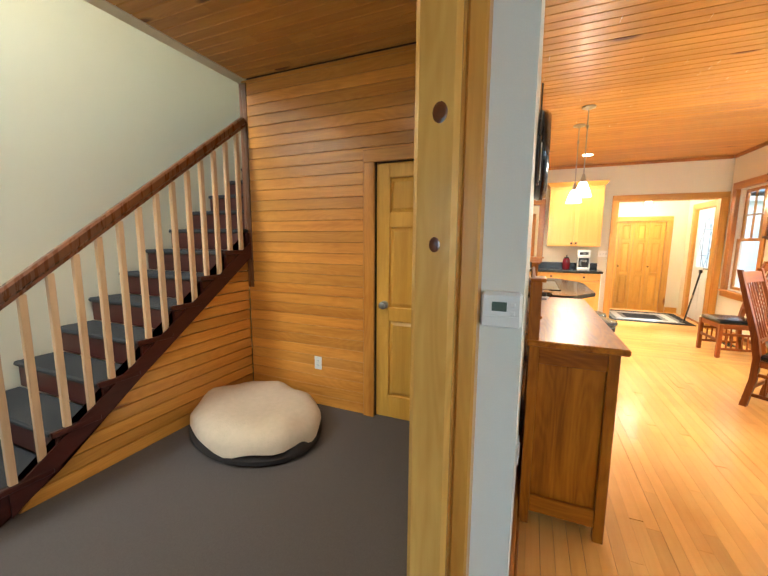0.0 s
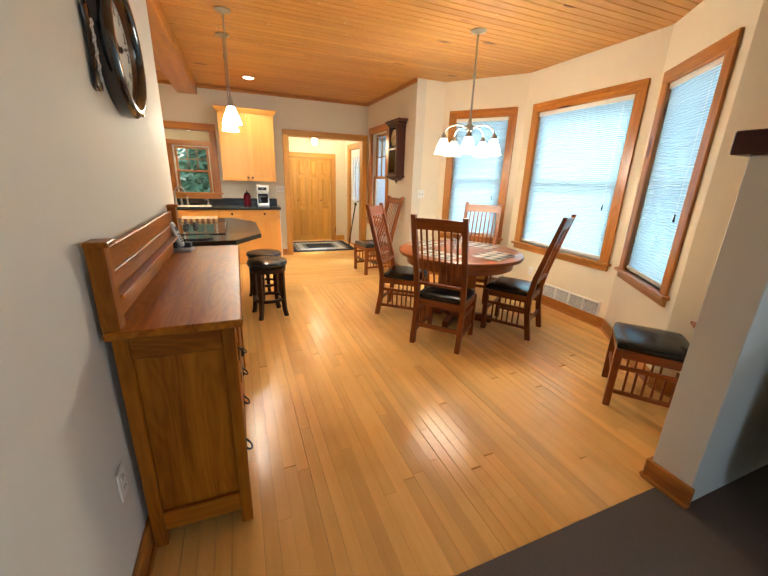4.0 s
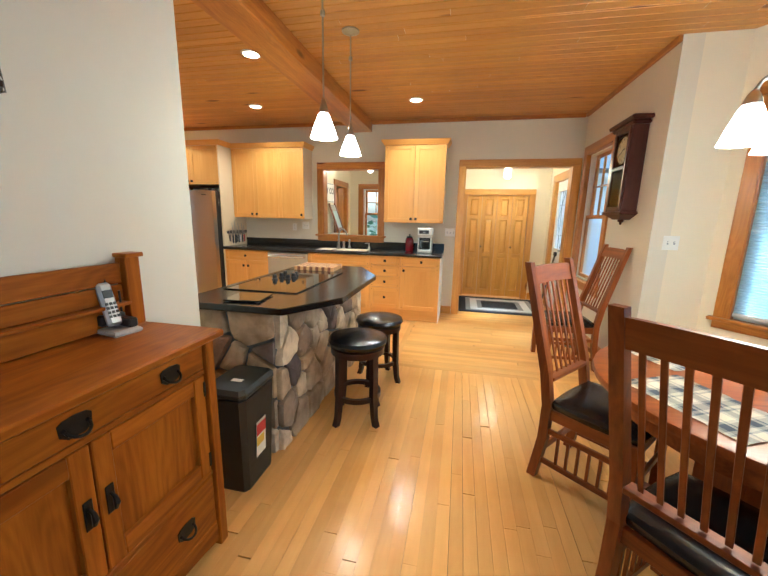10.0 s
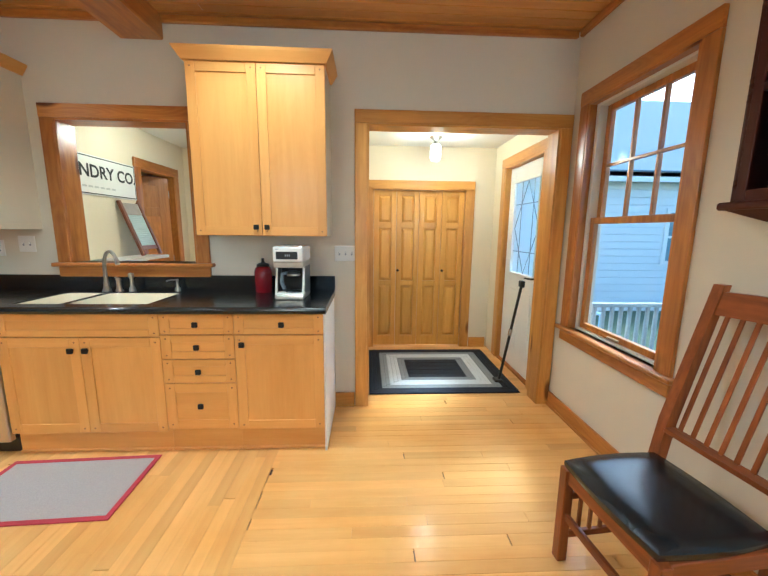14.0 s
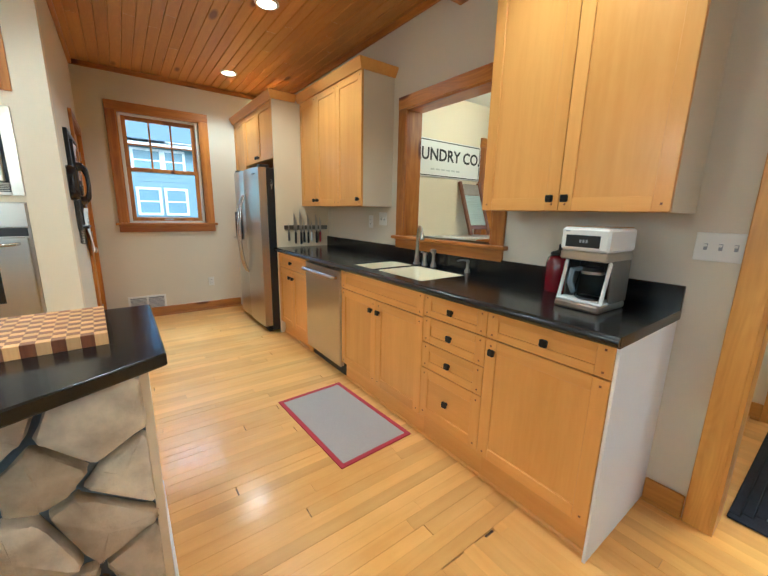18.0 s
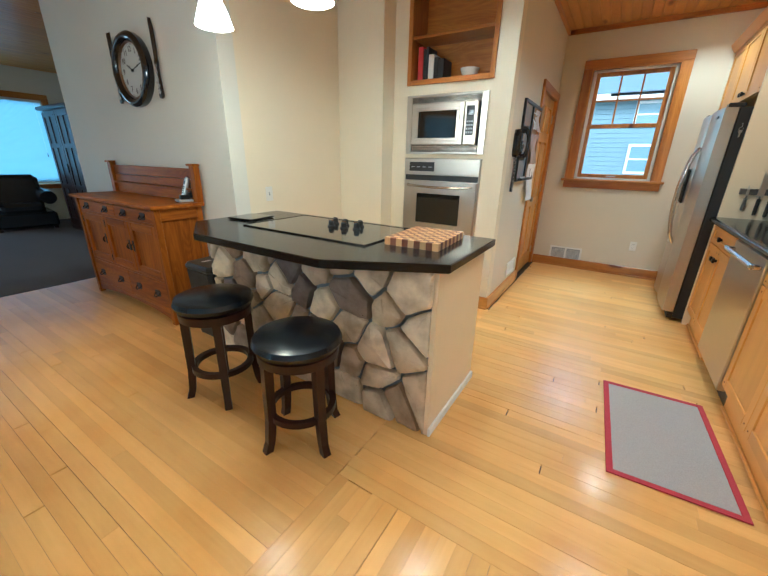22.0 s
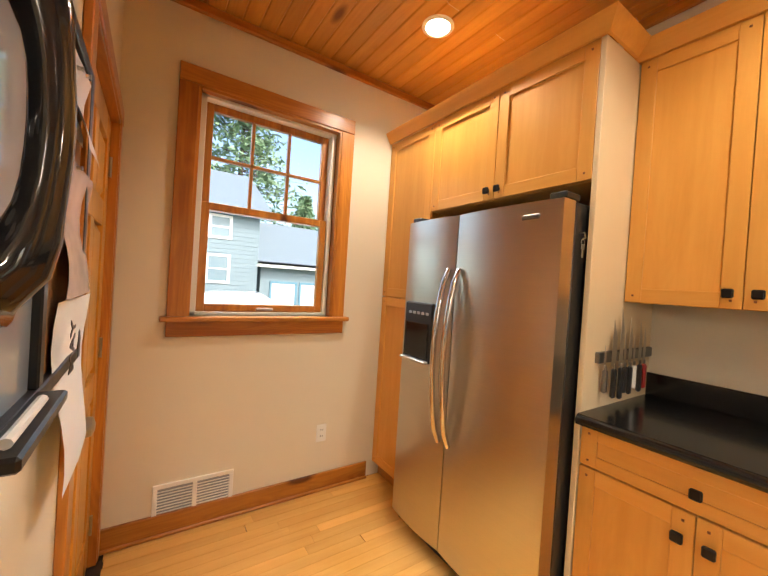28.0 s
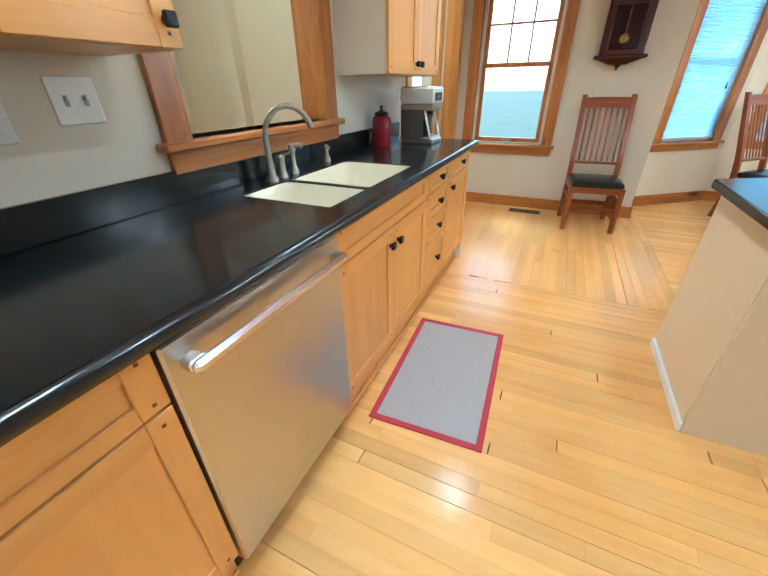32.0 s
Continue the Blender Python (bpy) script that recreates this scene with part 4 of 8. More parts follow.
part("dispenser_bay", boxes((-2.305, -2.121, 7.409, 7.416, 1.0, 1.19), c=0.003), plain("dispenser_dark", (0.004, 0.004, 0.005), 0.15), dp)
for k in range(5):
    part("button", box(-2.288 + 0.035 * k, -2.265 + 0.035 * k, 7.411, 7.416, 1.235, 1.25, 0.002), BUTTON, dp)
part("drip_tray", box(-2.318, -2.108, 7.385, 7.415, 0.985, 1.0, 0.004), STEEL, dp)
part("badge", box(-1.623, -1.543, 7.429, 7.438, 1.675, 1.695, 0.006), plain("badge_grey", (0.2, 0.2, 0.2), 0.3, metal=0.8), fd)
for x in (-2.343, -1.503):
    part("hinge_cover", box(x - 0.025, x + 0.045, 7.46, 7.56, 1.746, 1.775, 0.006), BLACK, fr)


# ---- island ----
def clip_poly(poly, nx, ny, d):
    out = []
    for i, p in enumerate(poly):
        q = poly[(i + 1) % len(poly)]
        a, b = nx * p[0] + ny * p[1] - d, nx * q[0] + ny * q[1] - d
        if a <= 0:
            out.append(p)
        if (a < 0 < b) or (b < 0 < a):
            t = a / (a - b)
            out.append((p[0] + t * (q[0] - p[0]), p[1] + t * (q[1] - p[1])))
    return out


def stone_material():
    m, nd, lk, b = nodes_of("field_stone")
    oi, tc = nd.new("ShaderNodeObjectInfo"), nd.new("ShaderNodeTexCoord")
    ramp = nd.new("ShaderNodeValToRGB")
    cols = [(0.0, (0.50, 0.39, 0.25)), (0.20, (0.74, 0.64, 0.46)), (0.34, (0.40, 0.28, 0.17)), (0.46, (0.13, 0.11, 0.115)), (0.54, (0.56, 0.44, 0.28)), (0.72, (0.78, 0.69, 0.52)), (0.84, (0.30, 0.22, 0.16)), (0.92, (0.58, 0.48, 0.33)), (1.0, (0.24, 0.08, 0.05))]
    while len(ramp.color_ramp.elements) < len(cols):
        ramp.color_ramp.elements.new(0.5)
    for e, (p, c) in zip(ramp.color_ramp.elements, cols):
        e.position, e.color = p, (*c, 1)
    lk.new(oi.outputs["Random"], ramp.inputs[0])
    n1, n2 = nd.new("ShaderNodeTexNoise"), nd.new("ShaderNodeTexNoise")
    n1.inputs["Scale"].default_value, n1.inputs["Detail"].default_value = 9, 8
    n2.inputs["Scale"].default_value, n2.inputs["Detail"].default_value = 70, 8
    mx = nd.new("ShaderNodeMix")
    mx.data_type, mx.blend_type = "RGBA", "MULTIPLY"
    mx.inputs["Factor"].default_value = 0.75
    r2 = nd.new("ShaderNodeValToRGB")
    r2.color_ramp.elements[0].position, r2.color_ramp.elements[0].color = 0.33, (0.50, 0.45, 0.40, 1)
    r2.color_ramp.elements[1].position, r2.color_ramp.elements[1].color = 0.62, (1.1, 1.08, 1.05, 1)
    for n in (n1, n2):
        lk.new(tc.outputs["Object"], n.inputs["Vector"])
    lk.new(n1.outputs["Fac"], r2.inputs[0])
    lk.new(ramp.outputs[0], mx.inputs["A"])
    lk.new(r2.outputs[0], mx.inputs["B"])
    lk.new(mx.outputs["Result"], b.inputs["Base Color"])
    b.inputs["Roughness"].default_value = 0.78
    ad = nd.new("ShaderNodeMath")
    ad.operation = "MULTIPLY_ADD"
    ad.inputs[1].default_value = 0.35
    lk.new(n2.outputs["Fac"], ad.inputs[0])
    lk.new(n1.outputs["Fac"], ad.inputs[2])
    bp = nd.new("ShaderNodeBump")
    bp.inputs["Strength"].default_value, bp.inputs["Distance"].default_value = 0.6, 0.012
    lk.new(ad.outputs[0], bp.inputs["Height"])
    lk.new(bp.outputs["Normal"], b.inputs["Normal"])
    return m


STONE = stone_material()
rng = random.Random(11)


def stone_face(parent, p0, p1, z0, z1, cell=0.19):
    """Irregular field stones set proud of a wall from p0 to p1; they face to the right of that way."""
    p0, p1 = Vector((*p0, 0)), Vector((*p1, 0))
    L, H = (p1 - p0).length, z1 - z0
    nx, nz = max(1, round(L / cell)), max(1, round(H / (cell * 0.95)))
    seeds = []
    for j in range(nz):
        for i in range(nx):
            seeds.append(((i + 0.5 + 0.5 * (j % 2 - 0.5) + rng.uniform(-0.36, 0.36)) * L / nx, (j + 0.5 + rng.uniform(-0.36, 0.36)) * H / nz))
    heft = [rng.uniform(-0.006, 0.006) for _ in seeds]
    m = Matrix.Translation(p0 + Z * z0) @ Matrix.Rotation(math.atan2(p1.y - p0.y, p1.x - p0.x), 4, "Z")
    for k, (sx, sz) in enumerate(seeds):
        poly = [(0, 0), (L, 0), (L, H), (0, H)]
        for l, (ox, oz) in enumerate(seeds):
            if l != k and abs(ox - sx) + abs(oz - sz) < 4 * cell:
                dx, dz = ox - sx, oz - sz
                d = math.hypot(dx, dz)
                poly = clip_poly(poly, dx / d, dz / d, (dx * (sx + ox) / 2 + dz * (sz + oz) / 2) / d + (heft[k] - heft[l]) / (2 * d) - 0.010)
                if len(poly) < 3:
                    break
        if len(poly) < 3:
            continue
        # round the corners
        pts = []
        n = len(poly)
        for i in range(n):
            a, b, c = poly[i - 1], poly[i], poly[(i + 1) % n]
            for q, f in ((a, 0.2), (a, 0.06), (c, 0.06), (c, 0.2)):
                pts.append((b[0] + (q[0] - b[0]) * f, b[1] + (q[1] - b[1]) * f))
        cx, cz = sum(p[0] for p in pts) / len(pts), sum(p[1] for p in pts) / len(pts)
        deep = rng.uniform(0.028, 0.055)
        bm = bmesh.new()
        rings = []
        for s, y in ((1.0, 0.0), (1.0, -0.55 * deep), (0.95, -0.84 * deep), (0.74, -deep)):
            rings.append([bm.verts.new((cx + (px - cx) * s + rng.uniform(-0.004, 0.004), y + rng.uniform(-0.004, 0.004) * (s < 1), cz + (pz - cz) * s + rng.uniform(-0.004, 0.004))) for px, pz in pts])
        for q, r in zip(rings, rings[1:]):
            for i in range(len(q)):
                j = (i + 1) % len(q)
                bm.faces.new((q[i], q[j], r[j], r[i]))
        c = bm.verts.new((cx, -deep * 1.05, cz))
        for i in range(len(pts)):
            bm.faces.new((rings[-1][i], rings[-1][(i + 1) % len(pts)], c))
        part("stone", bm, STONE, parent, smooth=True, at=m)


island = thing("kitchen_island", pose(0, 0, 0), "field stone kitchen island with a black top and cream end panel", "kitchen island")
core = part("stone_base", prism([(0.46, 4.65), (1.03, 4.65), (1.04, 4.66), (1.05, 6.285), (0.46, 6.285)], 0.0, 0.874), MORTAR, island, "grey mortared stone base")
stone_face(core, (0.46, 4.65), (1.04, 4.65), 0.0, 0.87)
stone_face(core, (1.04, 4.64), (1.052, 6.29), 0.0, 0.87)
part("end_panel", box(0.46, 1.075, 6.287, 6.312, 0.0, 0.874, 0.002), CREAM, island, "cream painted end panel")
part("back_panel", box(0.44, 0.458, 4.65, 6.31, 0.0, 0.874, 0.002), CREAM, island)
part("end_base_shoe", box(0.44, 1.08, 6.312, 6.326, 0.0, 0.05, 0.004), WHITE, island)
part("island_top", prism([(0.43, 4.59), (1.115, 4.59), (1.345, 4.95), (1.34, 5.87), (1.078, 6.36), (0.43, 6.36)], 0.874, TOP, 0.005), STONE_TOP, island, "glossy black island top with clipped corners")

cook = thing("cooktop", pose(0, 0, TOP), "black glass electric cooktop set in the island", "cooktop")
CTG = plain("cooktop_glass", (0.02, 0.018, 0.015), 0.07, vary=0.05, coat=0.5)
part("glass_top", box(0.50, 1.02, 4.965, 5.88, 0.0005, 0.006, 0.002), CTG, cook)
part("frame_strip", boxes((0.492, 0.50, 4.959, 5.886, 0.0005, 0.008), (1.02, 1.028, 4.959, 5.886, 0.0005, 0.008), (0.50, 1.02, 4.959, 4.965, 0.0005, 0.008), (0.50, 1.02, 5.88, 5.886, 0.0005, 0.008), c=0.001), plain("cooktop_edge", (0.06, 0.05, 0.04), 0.25, metal=0.8), cook)
for i, (x, y) in enumerate(((0.64, 5.38), (0.73, 5.42), (0.65, 5.47), (0.73, 5.52), (0.63, 5.57), (0.71, 5.60))):
    kn = part("control_knob", lathe([(0.024, 0.006), (0.024, 0.014), (0.018, 0.016), (0.017, 0.038), (0.013, 0.042)], 16), BLACK, cook, smooth=True, at=Matrix.Translation((x, y, 0)))
    part("knob_grip", box(-0.004, 0.004, -0.016, 0.016, 0.036, 0.048, 0.002), CHROME if i % 2 else BLACK, kn)
tr = thing("glass_tray", pose(0.81, 4.76, TOP, 0, 0, 8), "black glass trivet lying on the island", "trivet")
part("plate", box(-0.11, 0.11, -0.105, 0.105, 0.004, 0.014, 0.003), CTG, tr)
part("foot", boxes(*[(x - 0.01, x + 0.01, y - 0.01, y + 0.01, 0, 0.004) for x in (-0.09, 0.09) for y in (-0.085, 0.085)], c=0.001), BLACK, tr)

cb = thing("cutting_board", pose(0.725, 6.07, TOP, 0, 0, 3), "end-grain checkered maple and walnut cutting board", "cutting board")
BW, BL, NX, NY = 0.38, 0.29, 13, 9
for i in range(NX):
    for j in range(NY):
        x, y = -BW / 2 + BW * i / NX, -BL / 2 + BL * j / NY
        part("block", box(x, x + BW / NX, y, y + BL / NY, 0, 0.038, 0.0012), wood("walnut" if (i + j) % 2 else "maple_block", "z"), cb)

# ---- sideboard ----
OAK = {a: wood("oak", a) for a in "xyz"}
sb = thing("sideboard", pose(0.725, 2.60, 0), "mission oak sideboard with iron pulls and a raised back", "sideboard")
SL, SD, ST = 1.47, 0.385, 0.965      # length along y, depth along x, height


def sp(name, x0, x1, y0, y1, z0, z1, ax, parent=None, c=0.003):
    return part(name, box(x0, x1, y0, y1, z0, z1, c), OAK[ax], parent or sb)


for y in (0.02, SL - 0.065):
    sp("leg", 0.01, 0.055, y, y + 0.045, 0, ST - 0.03, "z")
    sp("leg", SD - 0.045, SD, y, y + 0.045, 0, ST - 0.03, "z")
sp("top", -0.0, SD + 0.03, -0.01, SL + 0.01, ST - 0.03, ST, "y", c=0.006)
for y in (0.044, SL - 0.059):
    e = sp("end_panel", 0.055, SD - 0.045, y, y + 0.015, 0.11, ST - 0.03, "z")
    yy = y - 0.019 if y < 0.5 else y + 0.016
    sp("end_rail", 0.055, SD - 0.045, yy, yy + 0.018, ST - 0.12, ST - 0.03, "x", e)
    sp("end_rail", 0.055, SD - 0.045, yy, yy + 0.018, 0.07, 0.16, "x", e)
sp("back", 0.012, 0.024, 0.065, SL - 0.065, 0.1, ST - 0.03, "y")
sp("floor_board", 0.024, SD - 0.05, 0.065, SL - 0.065, 0.115, 0.13, "y")
FX = SD - 0.012
for z0, z1 in ((0.105, 0.125), (0.352, 0.372), (0.80, 0.82), (ST - 0.045, ST - 0.03)):
    sp("front_rail", FX - 0.03, FX, 0.065, SL - 0.065, z0, z1, "y")
bm = bmesh.new()
N = 16
low = [0.025 + 0.055 * math.sin(math.pi * i / N) ** 0.7 for i in range(N + 1)]
rings = []
for i in range(N + 1):
    y = 0.065 + (SL - 0.13) * i / N
    rings.append([bm.verts.new((FX - 0.022, y, low[i])), bm.verts.new((FX, y, low[i])), bm.verts.new((FX, y, 0.105)), bm.verts.new((FX - 0.022, y, 0.105))])
ring_faces(bm, rings)
part("arched_apron", bm, OAK["y"], sb)


def bail_pull(parent, y, z):
    plate = bmesh.new()
    prof = [(-0.042, 0.018), (-0.03, 0.026), (0.0, 0.03), (0.03, 0.026), (0.042, 0.018), (0.04, -0.014), (0.022, -0.028), (-0.022, -0.028), (-0.04, -0.014)]
    rr = [[plate.verts.new((FX + o, y + a, z + b)) for a, b in prof] for o in (0.001, 0.005)]
    ring_faces(plate, rr)
    pl = part("pull_plate", plate, IRON, parent, "hammered black iron pull")
    pts = [(FX + 0.008 + 0.022 * math.sin(math.pi * k / 10), y - 0.03 * math.cos(math.pi * k / 10), z - 0.002 - 0.02 * math.sin(math.pi * k / 10)) for k in range(11)]
    part("bail", tube(pts, 0.0045, 8), IRON, pl, smooth=True)
    for s in (-0.03, 0.03):
        part("rivet", tube([(FX + 0.004, y + s, z), (FX + 0.012, y + s, z)], [0.007, 0.004], 8), IRON, pl)


def drop_pull(parent, y, z):
    pl = part("pull_plate", box(FX + 0.001, FX + 0.005, y - 0.013, y + 0.013, z - 0.045, z + 0.045, 0.002), IRON, parent, "black iron drop pull")
    pts = [(FX + 0.006, y, z + 0.02), (FX + 0.02, y, z + 0.01), (FX + 0.024, y, z - 0.01), (FX + 0.018, y, z - 0.028)]
    part("drop", tube(pts, [0.004, 0.006, 0.009, 0.006], 8), IRON, pl, smooth=True)


mid = 0.765
for a, b in ((0.07, mid - 0.004), (mid + 0.004, SL - 0.07)):
    for z0, z1 in ((0.823, ST - 0.048), (0.128, 0.349)):
        d = sp("drawer", FX - 0.02, FX + 0.001, a, b, z0, z1, "y")
        for yy in (a + 0.16, b - 0.16):
            bail_pull(d, yy, (z0 + z1) / 2)
sp("mullion", FX - 0.03, FX, mid - 0.004, mid + 0.004, 0.125, 0.35, "z", c=0.001)
sp("mullion", FX - 0.03, FX, mid - 0.004, mid + 0.004, 0.82, ST - 0.046, "z", c=0.001)
dw3 = (SL - 0.14) / 3
for i in range(3):
    a, b = 0.07 + i * dw3 + 0.003, 0.07 + (i + 1) * dw3 - 0.003
    d = sp("door", FX - 0.028, FX - 0.017, a + 0.05, b - 0.05, 0.42, 0.745, "z")
    sp("stile", FX - 0.03, FX + 0.001, a, a + 0.055, 0.376, 0.797, "z", d)
    sp("stile", FX - 0.03, FX + 0.001, b - 0.055, b, 0.376, 0.797, "z", d)
    sp("rail", FX - 0.03, FX + 0.001, a + 0.055, b - 0.055, 0.376, 0.436, "y", d)
    sp("rail", FX - 0.03, FX + 0.001, a + 0.055, b - 0.055, 0.735, 0.797, "y", d)
    drop_pull(d, (b - 0.028) if i < 2 else (a + 0.028), 0.60)
    hy = a + 0.004 if i < 2 else b - 0.004
    for hz in (0.43, 0.74):
        part("hinge", box(FX, FX + 0.004, hy - 0.006, hy + 0.006, hz - 0.03, hz + 0.03, 0.001), IRON, d)
for y in (-0.005, SL - 0.06):
    pst = sp("back_post", 0.0, 0.05, y, y + 0.065, ST, ST + 0.275, "z")
    sp("post_cap", -0.0, 0.065, y - 0.008, y + 0.073, ST + 0.275, ST + 0.292, "y", pst)
for z0, z1 in ((0.005, 0.09), (0.105, 0.17), (0.175, 0.255)):
    sp("back_board", 0.008, 0.026, 0.06, SL - 0.06, ST + z0, ST + z1, "y")
sp("plate_shelf", 0.0, 0.06, 0.06, SL - 0.06, ST + 0.09, ST + 0.104, "y")

ph = thing("cordless_phone", pose(0.80, 3.93, ST, 0, 0, 80), "silver and black cordless phone in its charging cradle", "telephone")
part("cradle", prism([(-0.05, -0.06), (0.05, -0.06), (0.05, 0.05), (-0.05, 0.05)], 0, 0.02, 0.007), plain("silver_base", (0.5, 0.5, 0.49), 0.35), ph)
part("speaker_block", box(0.012, 0.048, -0.045, 0.03, 0.02, 0.055, 0.006), BLACK, ph)
part("base_antenna", tube([(0.042, 0.04, 0.05), (0.044, 0.045, 0.15)], 0.004, 8), BLACK, ph)
part("cradle_back", box(-0.045, 0.045, 0.02, 0.05, 0.028, 0.07, 0.006), BLACK, ph)
SILVER = plain("silver_plastic", (0.45, 0.46, 0.46), 0.35, metal=0.3)
hs = part("handset", box(-0.025, 0.025, -0.016, 0.014, 0, 0.165, 0.01), SILVER, ph, at=pose(-0.01, 0.0, 0.03, -18))
part("screen", box(-0.017, 0.017, -0.018, -0.015, 0.105, 0.135, 0.002), BLACK, hs)
for i in range(3):
    for j in range(4):
        part("key", box(-0.019 + 0.014 * i, -0.009 + 0.014 * i, -0.0185, -0.015, 0.03 + 0.016 * j, 0.04 + 0.016 * j, 0.001), BLACK, hs)
part("antenna", tube([(0.012, 0.0, 0.165), (0.012, 0.0, 0.2)], 0.005, 8), BLACK, hs)

# ---- dining ----
CH = {a: wood("cherry", a) for a in "xyz"}


def make_chair():
    c = thing("dining_chair", pose(0, 0, 0), "mission style cherry dining chair with a black leather seat", "chair", "chairs round the dining table")
    w, d = 0.215, 0.21
    for s in (-1, 1):
        bm = bmesh.new()
        path = [(s * w, -d - 0.045, 0), (s * w, -d - 0.005, 0.25), (s * w, -d, 0.44), (s * w, -d - 0.03, 0.62), (s * w, -d - 0.188, 1.195)]
        rings = []
        for i, (x, y, z) in enumerate(path):
            r = 0.021
            dy = 0.024 if i < 4 else 0.017
            rings.append([bm.verts.new((x + a * r, y + b * dy, z)) for a, b in ((-1, -1), (1, -1), (1, 1), (-1, 1))])
        ring_faces(bm, rings)
        part("back_leg", bm, CH["z"], c)
        part("front_leg", box(s * w - 0.021, s * w + 0.021, d - 0.03, d + 0.012, 0, 0.43, 0.003), CH["z"], c)
        part("side_apron", box(s * w - 0.011, s * w + 0.011, -d + 0.02, d - 0.03, 0.37, 0.43, 0.003), CH["y"], c)
        part("side_stretcher", box(s * w - 0.009, s * w + 0.009, -d + 0.01, d - 0.03, 0.285, 0.315, 0.003), CH["y"], c)
        part("side_stretcher", box(s * w - 0.009, s * w + 0.009, -d - 0.01, d - 0.03, 0.10, 0.13, 0.003), CH["y"], c)
        for k in range(6):
            y = -d + 0.075 + k * 0.052
            part("spindle", box(s * w - 0.006, s * w + 0.006, y - 0.007, y + 0.007, 0.13, 0.285, 0.001), CH["z"], c)
    part("front_apron", box(-w + 0.021, w - 0.021, d - 0.02, d + 0.002, 0.37, 0.43, 0.003), CH["x"], c)
    part("back_apron", box(-w + 0.021, w - 0.021, -d - 0.008, -d + 0.014, 0.37, 0.43, 0.003), CH["x"], c)
    part("front_stretcher", box(-w + 0.021, w - 0.021, d - 0.017, d + 0.001, 0.20, 0.235, 0.003), CH["x"], c)
    part("back_stretcher", box(-w + 0.021, w - 0.021, -d - 0.022, -d - 0.004, 0.16, 0.20, 0.003), CH["x"], c)

    def back_y(z):
        return -d - 0.03 - 0.152 * (z - 0.62) / 0.55

    bm = bmesh.new()
    rings = []
    for k in range(9):
        x = -w + 0.019 + (2 * w - 0.038) * k / 8
        bow = 0.008 * (1 - (2 * k / 8 - 1) ** 2)
        arch = 0.005 * (1 - (2 * k / 8 - 1) ** 2)
        rings.append([bm.verts.new((x, back_y(z) - bow + o, z + (arch if z > 1.0 else 0))) for z, o in ((1.075, -0.011), (1.075, 0.011), (1.168, 0.011), (1.168, -0.011))])
    ring_faces(bm, rings)
    part("crest_rail", bm, CH["x"], c)
    bm = bmesh.new()
    bar(bm, (-w + 0.02, back_y(0.585), 0.585), (w - 0.02, back_y(0.585), 0.585), 0.055, 0.02)
    part("lower_rail", bm, CH["x"], c)
    for k in range(7):
        x = -w + 0.06 + k * (2 * w - 0.12) / 6
        bow = 0.007 * (1 - (x / w) ** 2)
        bm = bmesh.new()
        bar(bm, (x, back_y(0.60), 0.60), (x, back_y(1.08) - bow, 1.08), 0.017, 0.009)
        part("back_slat", bm, CH["z"], c)
    bm = bmesh.new()
    rings = []
    for s, z in ((0.96, 0.43), (1.0, 0.445), (1.0, 0.462), (0.93, 0.478), (0.7, 0.487), (0.3, 0.49)):
        ring = []
        for k in range(24):
            t = 2 * math.pi * k / 24
            u, v = math.cos(t), math.sin(t)
            f = 1 / max(abs(u), abs(v)) ** 0.82
            ring.append(bm.verts.new((u * f * 0.232 * s, v * f * 0.222 * s + 0.01, z)))
        rings.append(ring)
    ring_faces(bm, rings)
    part("seat", bm, LEATHER, c, "padded black leather seat", smooth=True)
    return c


chair = make_chair()


def chair_at(x, y, facing):
    return pose(x, y, 0, 0, 0, math.degrees(math.atan2(facing[1], facing[0])) - 90)


chair.matrix_basis = chair_at(2.915, 4.015, (0.76, 0.65))
seats = [((2.86, 4.80), (0.76, -0.65)), ((3.73, 4.03), (-0.53, 0.85)), ((3.92, 5.02), (-0.7, -0.7))]
for (x, y), f in seats:
    copy_thing(chair, chair_at(x, y, f))
for (x, y), f, lab in (((3.74, 2.67), (-0.62, 0.79), "mission cherry dining chair standing by the half wall"), ((3.12, 6.63), (-1.0, -0.09), "mission cherry dining chair against the wall under the clock")):
    tagged(copy_thing(chair, chair_at(x, y, f)), lab, "chair", "spare dining chairs")

TX, TY = 3.33, 4.48
tb = thing("dining_table", pose(TX, TY, 0), "round cherry pedestal dining table", "table")
part("tabletop", lathe([(0.60, 0.715), (0.645, 0.718), (0.652, 0.735), (0.648, 0.752), (0.635, 0.758), (0.0, 0.758)], 64, caps=False), CH["x"], tb, smooth=True)
part("table_apron", lathe([(0.54, 0.62), (0.56, 0.62), (0.56, 0.716), (0.54, 0.716)], 48, caps=False), CH["x"], tb, smooth=True)
part("pedestal", box(-0.15, 0.15, -0.15, 0.15, 0.06, 0.70, 0.006), CH["z"], tb)
for k in range(4):
    a = radians(45 + 90 * k)
    part("foot", prism([(0.13, -0.035), (0.42, -0.03), (0.42, 0.03), (0.13, 0.035)], 0, 0.075, 0.012), CH["x"], tb, at=Matrix.Rotation(a, 4, "Z"))
    part("bracket", prism([(0.12, -0.02), (0.42, -0.02), (0.42, 0.02), (0.12, 0.02)], 0.64, 0.716, 0.006), CH["x"], tb, at=Matrix.Rotation(a, 4, "Z"))


